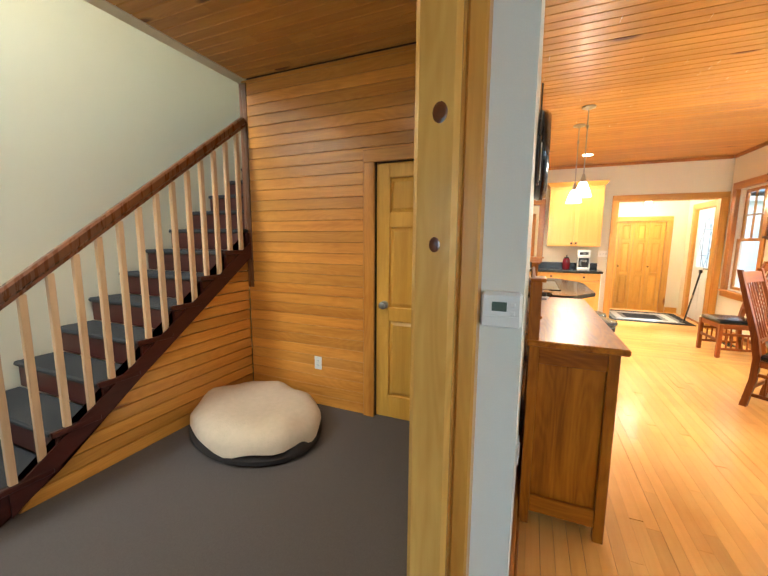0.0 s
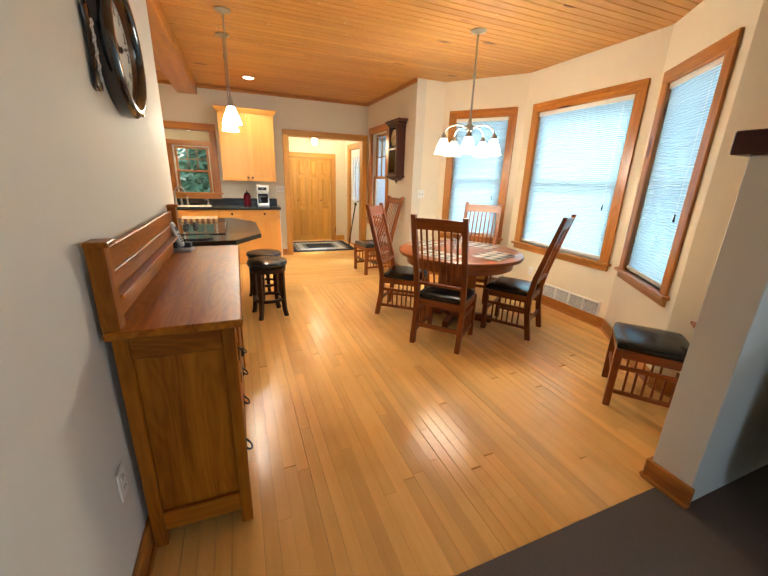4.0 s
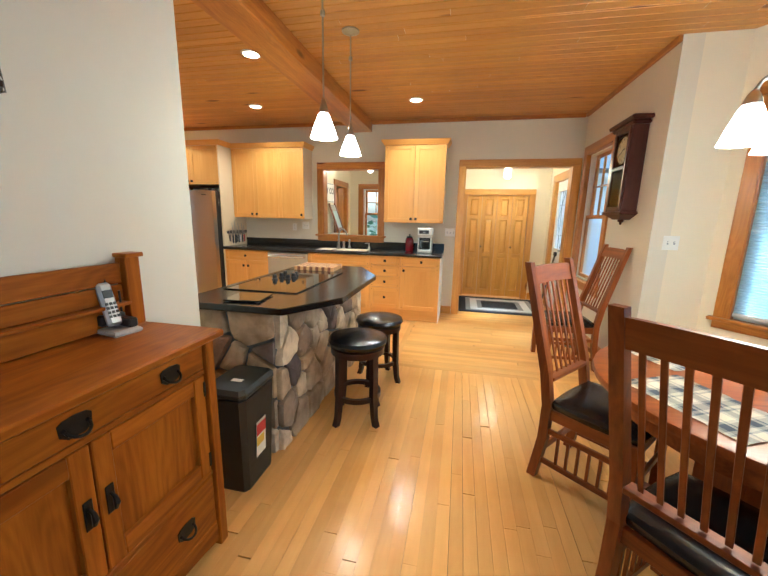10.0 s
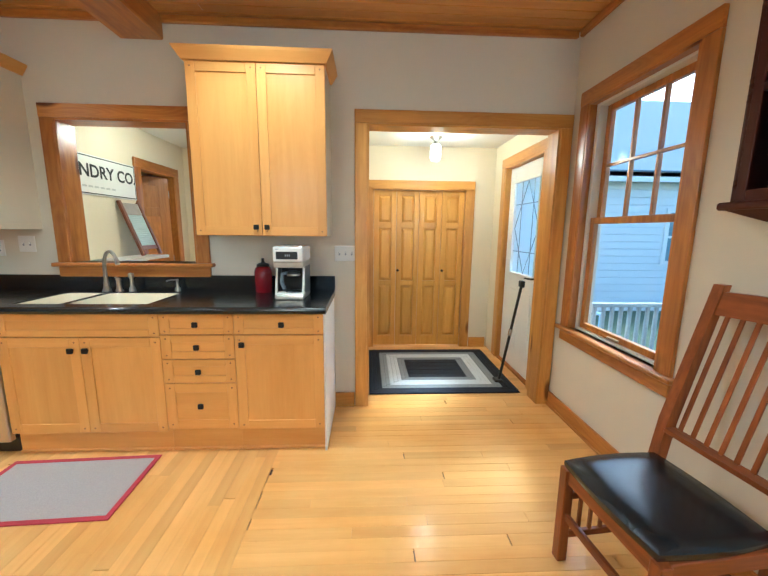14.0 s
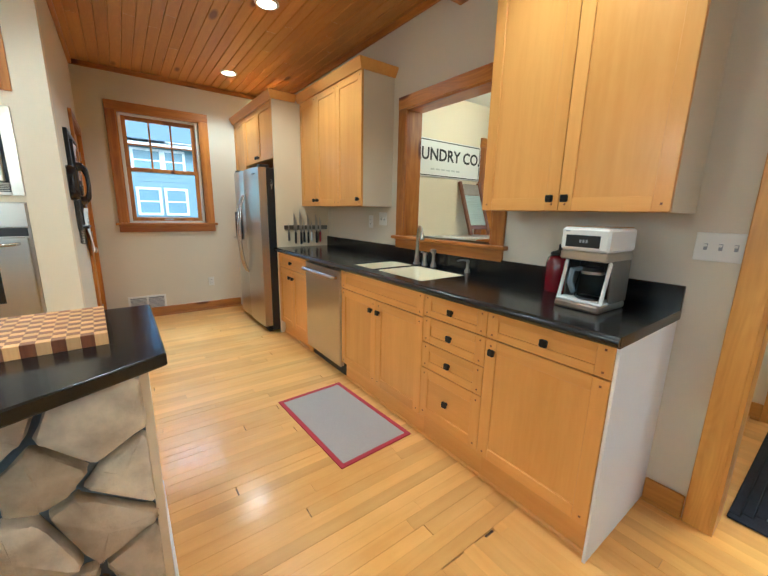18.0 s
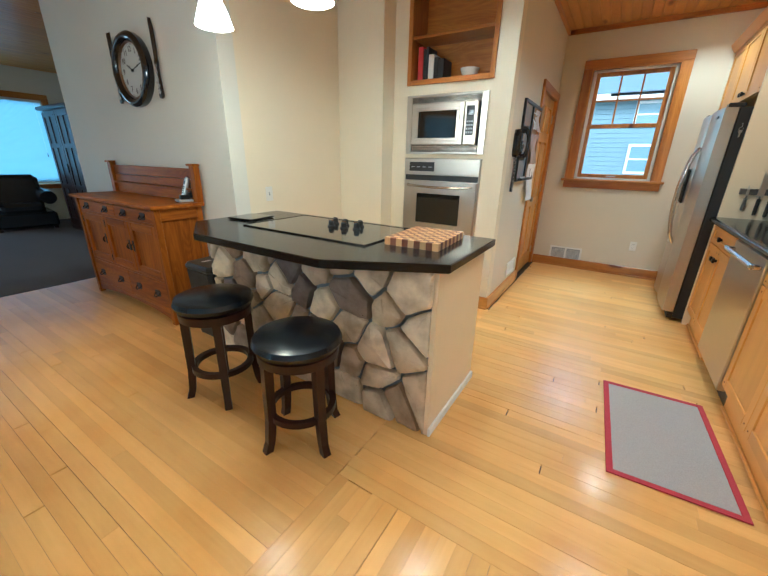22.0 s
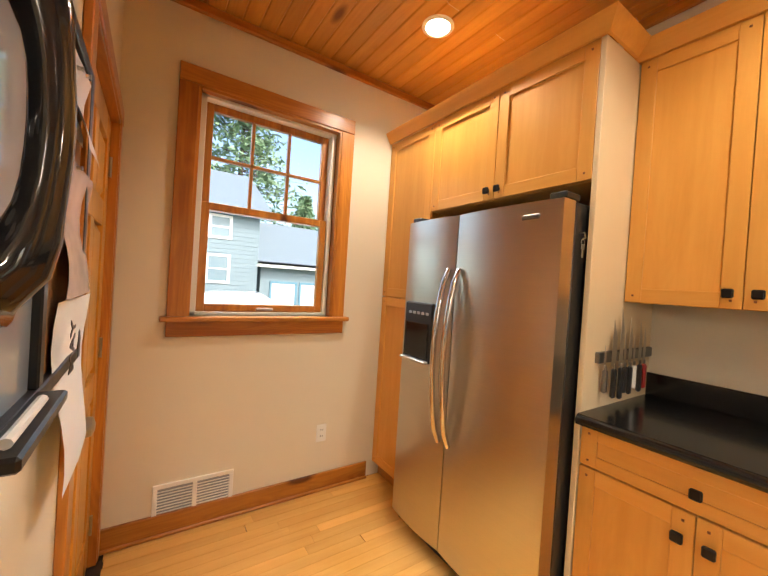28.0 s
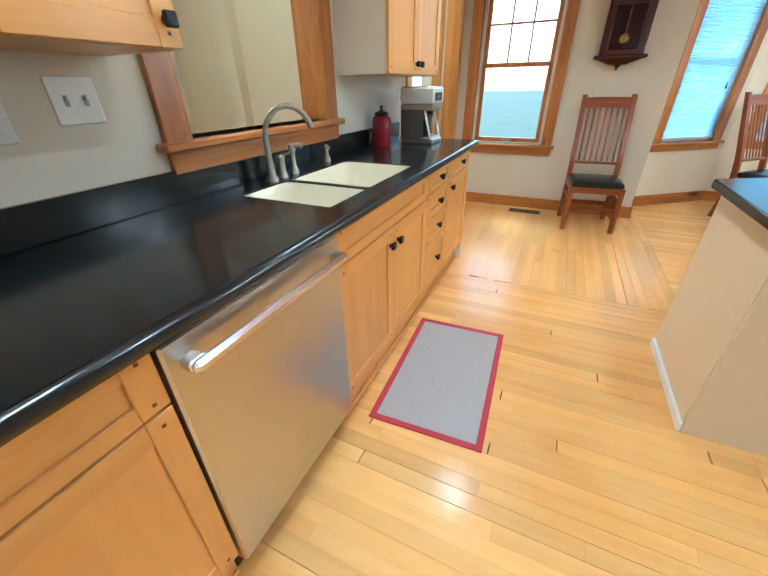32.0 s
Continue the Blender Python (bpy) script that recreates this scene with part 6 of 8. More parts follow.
# boards under the stairs
us = tagged(link("wall_under_stairs", box(-1.76, -1.668, 1.66, 3.40, 0, 0.05, 0), JOINT), "honey pine board wall below the stairs", "wall", kind="structure")
z = 0.0
while z < 1.28:
    t = z + 0.088
    y0 = 1.64 + max(0.0, (z - 0.03)) / 0.735
    y1 = 1.64 + max(0.0, (t - 0.03)) / 0.735
    bm = bmesh.new()
    a = [bm.verts.new((-1.668, y, zz)) for y, zz in ((y0, z + 0.001), (3.318, z + 0.001), (3.318, t - 0.001), (min(y1, 3.3), t - 0.001))]
    b = [bm.verts.new((-1.650, y, zz)) for y, zz in ((y0 + 0.003, z + 0.005), (3.318, z + 0.005), (3.318, t - 0.005), (min(y1 + 0.003, 3.3), t - 0.005))]
    ring_faces(bm, [a, b])
    part("board", bm, PINE["y"], us)
    z = t

# dog bed: a dark base cushion and a fleece top
FLEECE = plain("cream_fleece", (0.62, 0.48, 0.33), 0.95, vary=0.10, scale=25, bump=0.9, bump_scale=90)
bed = thing("pet_bed", pose(-1.14, 2.80, 0.005, 0, 0, -20), "oval cream fleece pet bed with a dark brown base", "pet bed")


def pad(rx, ry, rows, wob, seed, n=48):
    r = random.Random(seed)
    ph = [r.uniform(0, 6.28) for _ in range(6)]
    bm, rings = bmesh.new(), []
    for f, z in rows:
        ring = []
        for i in range(n):
            a = 2 * math.pi * i / n
            w = 1 + wob * (math.sin(3 * a + ph[0]) + 0.6 * math.sin(7 * a + ph[1]) + 0.5 * math.sin(11 * a + ph[2]))
            zz = z + (0.016 * math.sin(5 * a + ph[3] + f * 4) + 0.013 * math.sin(9 * a + ph[4] - 3 * f)) * (1.6 * f * f - 0.6 * f if z > 0.06 else 0)
            ring.append(bm.verts.new((rx * f * w * math.cos(a), ry * f * w * math.sin(a), zz)))
        rings.append(ring)
    return ring_faces(bm, rings)


part("base", pad(0.57, 0.43, [(0.90, 0.0), (1.0, 0.02), (1.01, 0.05), (0.97, 0.075)], 0.004, 3), plain("brown_fabric", (0.035, 0.024, 0.018), 0.9, vary=0.2, scale=60, bump=0.4), bed, "dark brown base", smooth=True)
part("fleece_top", pad(0.57, 0.43, [(0.93, 0.062), (1.0, 0.085), (0.99, 0.13), (0.92, 0.175), (0.80, 0.205), (0.6, 0.215), (0.4, 0.205), (0.2, 0.19), (0.05, 0.185)], 0.016, 5), FLEECE, bed, "cream fleece top", smooth=True)

# living room furniture
MH = {a: wood("dark", a) for a in "xyz"}
ar = thing("armoire", pose(-0.28, -0.95, 0.005) @ Matrix.Diagonal((1, 1.27, 1.02, 1)), "tall dark wooden armoire with panelled doors", "armoire")
part("carcass", box(-0.24, 0.24, -0.45, 0.45, 0.06, 1.93, 0.004), MH["z"], ar)
part("cornice", box(-0.29, 0.31, -0.5, 0.5, 1.93, 1.985, 0.012), MH["y"], ar)
part("plinth", box(-0.25, 0.255, -0.46, 0.46, 0, 0.06, 0.003), MH["y"], ar)
for y0, y1 in ((-0.445, -0.003), (0.003, 0.445)):
    d = part("door", boxes((0.24, 0.262, y0, y0 + 0.06, 0.1, 1.9), (0.24, 0.262, y1 - 0.06, y1, 0.1, 1.9), *[(0.24, 0.262, y0 + 0.06, y1 - 0.06, z, z + h) for z, h in ((0.1, 0.1), (0.72, 0.07), (1.36, 0.07), (1.83, 0.07))]), MH["z"], ar)
    for z0, z1 in ((0.2, 0.72), (0.79, 1.36), (1.43, 1.83)):
        for a, b in ((y0 + 0.06, (y0 + y1) / 2 - 0.012), ((y0 + y1) / 2 + 0.012, y1 - 0.06)):
            part("panel", box(0.238, 0.25, a, b, z0, z1, 0.004), MH["z"], d)
        part("muntin", box(0.24, 0.261, (y0 + y1) / 2 - 0.012, (y0 + y1) / 2 + 0.012, z0, z1, 0.002), MH["z"], d)
    part("handle", box(0.262, 0.28, (y0 if y0 > 0 else y1) - 0.012, (y0 if y0 > 0 else y1) + 0.012, 0.98, 1.12, 0.005), IRON, d)

ac = thing("armchair", pose(0.44, -2.2, 0.005, 0, 0, -8), "black leather armchair with round arms", "armchair")
part("base", box(-0.42, 0.42, -0.40, 0.42, 0.05, 0.30, 0.03), LEATHER, ac)
part("seat_cushion", box(-0.28, 0.28, -0.22, 0.44, 0.30, 0.46, 0.05), LEATHER, ac, smooth=True)
part("backrest", box(-0.36, 0.36, -0.46, -0.22, 0.28, 0.92, 0.07), LEATHER, ac, smooth=True)
for sx in (-1, 1):
    part("arm", tube([(sx * 0.36, -0.38, 0.56), (sx * 0.36, 0.1, 0.57), (sx * 0.36, 0.42, 0.55)], 0.115, 16), LEATHER, ac, smooth=True)
    for sy in (-0.36, 0.36):
        part("foot", box(sx * 0.36 - 0.03, sx * 0.36 + 0.03, sy - 0.03, sy + 0.03, 0, 0.05, 0.004), MH["z"], ac)

stove = thing("wood_stove", pose(3.62, 1.50, 0.005), "black iron stove with glass front behind the half wall", "stove")
part("body", box(-0.36, 0.36, -0.28, 0.28, 0.14, 0.80, 0.02), IRON, stove)
part("top_plate", box(-0.40, 0.40, -0.32, 0.32, 0.80, 0.83, 0.008), IRON, stove)
dr = part("door", boxes((-0.28, 0.28, -0.31, -0.28, 0.22, 0.30), (-0.28, 0.28, -0.31, -0.28, 0.66, 0.74), (-0.28, -0.2, -0.31, -0.28, 0.30, 0.66), (0.2, 0.28, -0.31, -0.28, 0.30, 0.66)), IRON, stove)
part("glass", box(-0.2, 0.2, -0.297, -0.289, 0.30, 0.66, 0), CTG, dr)
part("handle", tube([(0.25, -0.31, 0.45), (0.25, -0.35, 0.46), (0.25, -0.35, 0.56), (0.25, -0.31, 0.57)], 0.008, 8), CHROME, dr)
for sx in (-0.3, 0.3):
    for sy in (-0.22, 0.22):
        part("leg", lathe([(0.02, 0), (0.028, 0.02), (0.022, 0.14)], 10), IRON, stove, at=Matrix.Translation((sx, sy, 0)))
part("flue", lathe([(0.075, 0.83), (0.075, CEIL - 0.02), (0.12, CEIL - 0.015), (0.12, CEIL - 0.002)], 20), IRON, stove, smooth=True)

# entry room
wall("wall_entry_north", (3.60, 9.65), (1.70, 9.65), -0.12, 0, 2.32, WALL, [(3.60 - 3.20, 3.60 - 2.12, 0, 1.86)], "cream entry wall with folding closet doors")
wall("wall_entry_east", (3.52, 8.34), (3.52, 9.77), -0.14, 0, 2.32, WALL, [(8.48 - 8.34, 9.30 - 8.34, 0, 2.05)], "cream entry wall with the outer door")
wall("wall_entry_west", (1.95, 9.77), (1.95, 8.34), -0.08, 0, 2.32, WALL, (), "cream entry side wall")
wall("wall_closet_back", (3.5, 10.3), (1.95, 10.3), -0.08, 0, 2.32, WALL, (), "plain closet back")
tagged(link("ceiling_entry", box(1.86, 3.66, 8.34, 10.4, 2.32, 2.4, 0), CEIL_WHITE), "white entry ceiling", "ceiling", kind="structure")
casing("trim_closet", (2.12, 9.65), (3.20, 9.65), 0, 1.86, depth=0.12, kind="gold")
bf = thing("bifold_door", Matrix.Translation((2.136, 9.675, 0)), "closed honey pine folding closet doors of four leaves", "door", kind="structure")
lw = 1.048 / 4
for i in range(4):
    bm, holes = leaf_frame(i * lw + 0.002, (i + 1) * lw - 0.002, 0.012, 1.845, 1, (1.0, 1.0, 0.5), 0.055, 0.03, 0.12)
    lf = part("leaf", bm, wood("birch", "z"), bf)
    for a, b, z0, z1 in holes:
        part("panel", raised(a, b, z0, z1, 0.0), wood("birch", "z"), lf)
    if i in (1, 3):
        kx = i * lw + 0.022
        k = part("knob", lathe([(0.006, 0), (0.006, 0.012), (0.015, 0.018), (0.015, 0.026), (0.006, 0.031)], 14), IRON, lf, "small dark knob", smooth=True)
        k.matrix_basis = Matrix.Translation((kx, 0, 0.93)) @ Matrix.Rotation(math.pi / 2, 4, "X")
board_run("baseboard_entry", (3.30, 9.65), (3.50, 9.65), kind="gold")
board_run("baseboard_entry_west", (1.95, 8.36), (1.95, 9.63), kind="gold")
board_run("baseboard_entry_left", (1.97, 9.65), (2.03, 9.65), kind="gold")
casing("trim_outer_door", (3.52, 9.30), (3.52, 8.48), 0, 2.05, kind="gold")
od = thing("door_outer", face(3.56, 9.285, 0, "w"), "white half-glass outer door with leaded glass", "door", kind="structure")
DW = 0.79
part("stile", box(0, 0.13, 0, 0.044, 0.012, 2.03, 0.002), WHITE, od)
part("stile", box(DW - 0.13, DW, 0, 0.044, 0.012, 2.03, 0.002), WHITE, od)
part("top_rail", box(0.13, DW - 0.13, 0.001, 0.043, 1.88, 2.03, 0.002), WHITE, od)
part("lower_panel", box(0.13, DW - 0.13, 0.001, 0.043, 0.012, 0.98, 0.002), WHITE, od)
for x0, x1 in ((0.16, 0.375), (0.415, 0.63)):
    part("raised_field", box(x0, x1, -0.006, 0.004, 0.22, 0.82, 0.005), WHITE, od)
FROST = glass("leaded_glass", (0.86, 0.93, 0.97))
FROST.node_tree.nodes["Principled BSDF"].inputs["Roughness"].default_value = 0.35
gl = part("glazing", box(0.14, DW - 0.14, 0.018, 0.026, 0.99, 1.87, 0), FROST, od, "frosted leaded glass")
gl.visible_shadow = False
LEAD = plain("lead", (0.28, 0.29, 0.30), 0.4, metal=0.8)
for row in ([(0.14, 1.43), (0.395, 1.87), (0.65, 1.43), (0.395, 0.99), (0.14, 1.43)], [(0.27, 0.99), (0.27, 1.87)], [(0.52, 0.99), (0.52, 1.87)], [(0.14, 1.2), (0.65, 1.2)], [(0.14, 1.66), (0.65, 1.66)]):
    part("came", tube([(x, 0.016, z) for x, z in row], 0.004, 5), LEAD, od)
part("bead", boxes((0.12, DW - 0.12, -0.008, 0, 0.965, 0.99), (0.12, DW - 0.12, -0.008, 0, 1.87, 1.895), (0.12, 0.14, -0.008, 0, 0.99, 1.87), (DW - 0.14, DW - 0.12, -0.008, 0, 0.99, 1.87), c=0.004), WHITE, od)
part("lever_plate", box(DW - 0.09, DW - 0.05, -0.01, 0, 0.88, 1.06, 0.004), BLACK, od, "black lock plate")
part("lever", tube([(DW - 0.07, -0.01, 0.98), (DW - 0.07, -0.05, 0.98), (DW - 0.18, -0.055, 0.975)], 0.009, 8), BLACK, od, "black lever handle")
brace = thing("door_security_bar", face(3.505, 8.62, 0.0, "w"), "black door bar leaning under the handle", "door bar")
part("shaft", tube([(0, -0.20, 0.02), (0.0, -0.05, 0.92)], 0.013, 10), BLACK, brace, smooth=True)
part("foot", box(-0.05, 0.05, -0.25, -0.17, 0.0, 0.03, 0.01), BLACK, brace)
part("yoke", box(-0.03, 0.03, -0.07, -0.03, 0.90, 0.96, 0.008), BLACK, brace)
part("collar", tube([(0, -0.128, 0.45), (0, -0.118, 0.51)], 0.019, 10), CHROME, brace)
tagged(link("threshold", box(3.52, 3.66, 8.49, 9.29, 0.0, 0.012, 0.003), wood("oak", "y")), "dark wooden threshold", "trim", kind="structure")
rug = thing("braided_rug", Matrix.Translation((2.745, 8.935, 0.002)), "braided rug in navy, grey and white bands", "rug")


def braid(name, c):
    return plain(name, c, 0.95, vary=0.3, scale=70, bump=0.9, bump_scale=110)


rx, ry = 0.66, 0.56
BANDS = [(0.115, (0.012, 0.015, 0.026), "navy_braid"), (0.075, (0.26, 0.27, 0.27), "grey_braid"), (0.115, (0.60, 0.62, 0.62), "white_braid"), (0.075, (0.24, 0.25, 0.26), "slate_braid")]
for w, c, nm in BANDS:
    mat = braid(nm, c)
    n = max(2, round(w / 0.035))
    for k in range(n):
        a, b = rx, ry
        s = w / n
        part("band", boxes((-a, a, -b, -b + s, 0, 0.011), (-a, a, b - s, b, 0, 0.011), (-a, -a + s, -b + s, b - s, 0, 0.011), (a - s, a, -b + s, b - s, 0, 0.011), c=0.004), mat, rug)
        rx, ry = rx - s, ry - s * 0.86
    ry = max(ry, 0.06)
for k in range(5):
    y0 = -ry + 2 * ry * k / 5
    part("centre", box(-rx, rx, y0, y0 + 2 * ry / 5, 0, 0.011, 0.004), braid("navy_braid_centre", (0.02, 0.023, 0.032)), rug)

# laundry room behind the pass-through
wall("wall_laundry_west", (-0.35, 10.47), (-0.35, 8.34), -0.10, 0, 2.42, WALL, [(10.47 - 10.19, 10.47 - 9.52, 0, 2.02)], "cream laundry wall with a sign and a door")
wall("wall_laundry_north", (1.9, 10.47), (-0.45, 10.47), -0.14, 0, 2.42, WALL, [(1.9 - 0.68, 1.9 + 0.07, 0.95, 2.02)], "cream laundry wall with a window")
wall("wall_laundry_east", (1.80, 8.34), (1.80, 10.47), -0.07, 0, 2.42, WALL, (), "cream laundry side wall")
wall("wall_laundry_beyond", (-1.5, 10.47), (-1.5, 9.2), -0.1, 0, 2.42, WALL, (), "plain wall beyond the laundry door")
wall("wall_laundry_beyond_south", (-0.45, 9.2), (-1.5, 9.2), 0.1, 0, 2.42, WALL, (), "plain wall beyond the laundry door")
wall("wall_laundry_beyond_north", (-0.45, 10.47), (-1.5, 10.47), -0.1, 0, 2.42, WALL, (), "plain wall beyond the laundry door")
tagged(link("ceiling_laundry", box(-1.6, 1.88, 8.34, 10.6, 2.42, 2.5, 0), CEIL_WHITE), "white laundry ceiling", "ceiling", kind="structure")
casing("trim_laundry_door", (-0.35, 9.52), (-0.35, 10.19), 0, 2.02, depth=0.10)
casing("trim_laundry_window", (-0.07, 10.47), (0.68, 10.47), 0.95, 2.02, sill=0.08)
sash_window("window_laundry", (-0.07, 10.47), (0.68, 10.47), 0.95, 2.02, grid=(3, 2), label="bright sash window in the laundry")
panel_door("door_laundry", Matrix.Translation((-0.41, 10.17, 0)) @ Matrix.Rotation(radians(-150), 4, "Z"), 0.64, 2.0, "pine panel door standing ajar", "pine", 0.57)
sign = thing("laundry_sign", face(-0.35, 8.92, 1.84, "e"), "white painted sign with black border and lettering", "sign")
part("board", box(-0.51, 0.51, -0.015, 0, -0.17, 0.17, 0.002), WHITE, sign)
part("border", boxes((-0.50, 0.50, -0.0165, -0.0145, -0.16, -0.152), (-0.50, 0.50, -0.0165, -0.0145, 0.152, 0.16), (-0.50, -0.492, -0.0165, -0.0145, -0.152, 0.152), (0.492, 0.50, -0.0165, -0.0145, -0.152, 0.152), c=0), BLACK, sign)


def lettering(text, size, parent, x, y, z, mat, name="lettering", align="CENTER"):
    cu = bpy.data.curves.new(name, "FONT")
    cu.body, cu.size, cu.align_x, cu.align_y, cu.extrude = text, size, align, "CENTER", 0.0006
    cu.offset = 0.02 * size
    cu.resolution_u = 3
    ob = bpy.data.objects.new(name, cu)
    scene.collection.objects.link(ob)
    me = bpy.data.meshes.new_from_object(ob)
    bpy.data.objects.remove(ob)
    bpy.data.curves.remove(cu)
    me.materials.clear()
    me.materials.append(mat)
    o = new(name, me)
    o.parent = parent
    o.matrix_basis = Matrix.Translation((x, y, z)) @ Matrix.Rotation(math.pi / 2, 4, "X")
    return o


lettering("LAUNDRY CO.", 0.152, sign, 0, -0.0165, 0.03, BLACK)
part("small_line", boxes(*[(-0.2 + 0.07 * i, -0.15 + 0.07 * i, -0.0165, -0.0145, -0.105, -0.09) for i in range(6)], c=0), plain("faded_print", (0.55, 0.55, 0.53), 0.6), sign)
wb = thing("washboard", Matrix.Translation((-0.14, 9.27, 1.12)) @ Matrix.Rotation(radians(90), 4, "Z") @ Matrix.Rotation(radians(-20), 4, "X"), "old brown washboard with pale glass leaning on the wall", "washboard")
WN = wood("walnut", "z")
part("side_rail", box(-0.16, -0.125, -0.02, 0.01, 0, 0.56, 0.003), WN, wb)
part("side_rail", box(0.125, 0.16, -0.02, 0.01, 0, 0.56, 0.003), WN, wb)
part("top_board", box(-0.125, 0.125, -0.012, 0.004, 0.42, 0.54, 0.003), plain("grey_wood", (0.35, 0.31, 0.27), 0.7, vary=0.2, scale=20), wb)
part("bottom_bar", box(-0.125, 0.125, -0.012, 0.004, 0.06, 0.10, 0.003), WN, wb)
rb = bmesh.new()
rings = []
for i in range(33):
    rings.append([rb.verts.new((x, -0.004 - 0.004 * (i % 2), 0.10 + 0.01 * i)) for x in (-0.125, 0.125)])
for a, b in zip(rings, rings[1:]):
    rb.faces.new((a[0], a[1], b[1], b[0]))
part("ribbed_glass", rb, plain("pale_glass", (0.55, 0.66, 0.66), 0.15, vary=0.05), wb, "pale ribbed glass")
shelf = thing("laundry_ledge", Matrix.Translation((-0.35, 8.35, 1.08)), "narrow white ledge along the laundry wall", "ledge")
part("board", box(0.002, 0.28, 0.0, 1.1, 0, 0.03, 0.004), WHITE, shelf)
for y in (0.15, 0.95):
    part("bracket", box(0.002, 0.13, y, y + 0.02, -0.1, 0.0, 0.003), WHITE, shelf)

# ---- kitchen walls: ovens, niche, telephone, boards ----
PUTTY = plain("oven_steel_dark", (0.22, 0.21, 0.2), 0.35, metal=1.0, vary=0.03)
DARKGLASS = plain("dark_oven_glass", (0.012, 0.011, 0.010), 0.06, vary=0.05, coat=0.5)
ov = thing("wall_oven", face(-0.742, 5.485, 0.585, "e") @ Matrix.Diagonal((0.985, 1, 1.012, 1)), "stainless steel built-in oven with dark glass window", "oven")
part("frame", box(-0.38, 0.38, -0.012, 0.0, 0, 0.75, 0.003), STEEL, ov)
part("control_panel", box(-0.375, 0.375, -0.026, -0.012, 0.605, 0.745, 0.004), STEEL, ov)
part("display", box(-0.32, -0.06, -0.028, -0.025, 0.635, 0.715, 0.006), BLACK, ov, "black display panel")
for i in range(4):
    part("button", box(-0.30 + 0.06 * i, -0.265 + 0.06 * i, -0.0292, -0.0275, 0.668, 0.676, 0.0005), BUTTON, ov)
part("vent_strip", box(-0.365, 0.365, -0.018, -0.012, 0.555, 0.602, 0.002), BLACK, ov, "black vent strip")
odr = part("door", box(-0.365, 0.365, -0.042, -0.012, 0.075, 0.55, 0.006), STEEL, ov)
part("window", box(-0.22, 0.22, -0.0438, -0.041, 0.17, 0.44, 0.001), DARKGLASS, odr, "dark glass window")
part("handle", tube([(-0.32, -0.042, 0.515), (-0.31, -0.075, 0.513), (-0.2, -0.082, 0.505), (0, -0.086, 0.50), (0.2, -0.082, 0.505), (0.31, -0.075, 0.513), (0.32, -0.042, 0.515)], 0.011, 10), CHROME, odr, "curved steel handle", smooth=True)
part("base_strip", box(-0.365, 0.365, -0.03, -0.012, 0.01, 0.07, 0.003), BLACK, ov, "black base strip")

mw = thing("microwave", face(-0.742, 5.488, 1.378, "e") @ Matrix.Diagonal((1.015, 1, 1.08, 1)), "stainless steel built-in microwave with louvred trim", "microwave")
tr = part("trim_frame", boxes((-0.37, -0.315, -0.016, 0, 0.0, 0.45), (0.315, 0.37, -0.016, 0, 0.0, 0.45), (-0.315, 0.315, -0.016, 0, 0.43, 0.45), (-0.315, 0.315, -0.016, 0, 0.385, 0.393), (-0.315, 0.315, -0.016, 0, 0.0, 0.02), (-0.315, 0.315, -0.016, 0, 0.06, 0.068)), STEEL, mw, "wide steel trim")
part("recess", box(-0.315, 0.315, -0.004, 0, 0.02, 0.43, 0), BLACK, mw)
for z in [0.024 + 0.0095 * i for i in range(4)] + [0.397 + 0.0085 * i for i in range(4)]:
    part("louvre", box(-0.31, 0.31, -0.013, -0.004, z, z + 0.004, 0.001), STEEL, mw)
part("door", box(-0.30, 0.185, -0.045, -0.006, 0.072, 0.382, 0.005), STEEL, mw)
part("bezel", boxes((-0.265, 0.15, -0.052, -0.044, 0.325, 0.35), (-0.265, 0.15, -0.052, -0.044, 0.10, 0.125), (-0.265, -0.235, -0.052, -0.044, 0.125, 0.325), (0.12, 0.15, -0.052, -0.044, 0.125, 0.325), c=0.006), STEEL, mw)
part("window", box(-0.235, 0.12, -0.047, -0.043, 0.125, 0.325, 0.001), DARKGLASS, mw, "dark window")
part("control_panel", box(0.19, 0.30, -0.045, -0.006, 0.072, 0.382, 0.005), STEEL, mw)
part("keypad", box(0.205, 0.275, -0.047, -0.044, 0.14, 0.35, 0.002), BLACK, mw, "black keypad")
for i in range(4):
    for k in range(3):
        part("button", box(0.213 + 0.02 * k, 0.226 + 0.02 * k, -0.0482, -0.0465, 0.155 + 0.026 * i, 0.167 + 0.026 * i, 0.001), BUTTON, mw)
part("clock_display", box(0.213, 0.266, -0.0482, -0.0465, 0.285, 0.32, 0.001), DARKGLASS, mw)
part("open_button", box(0.205, 0.275, -0.047, -0.044, 0.085, 0.12, 0.003), STEEL, mw)

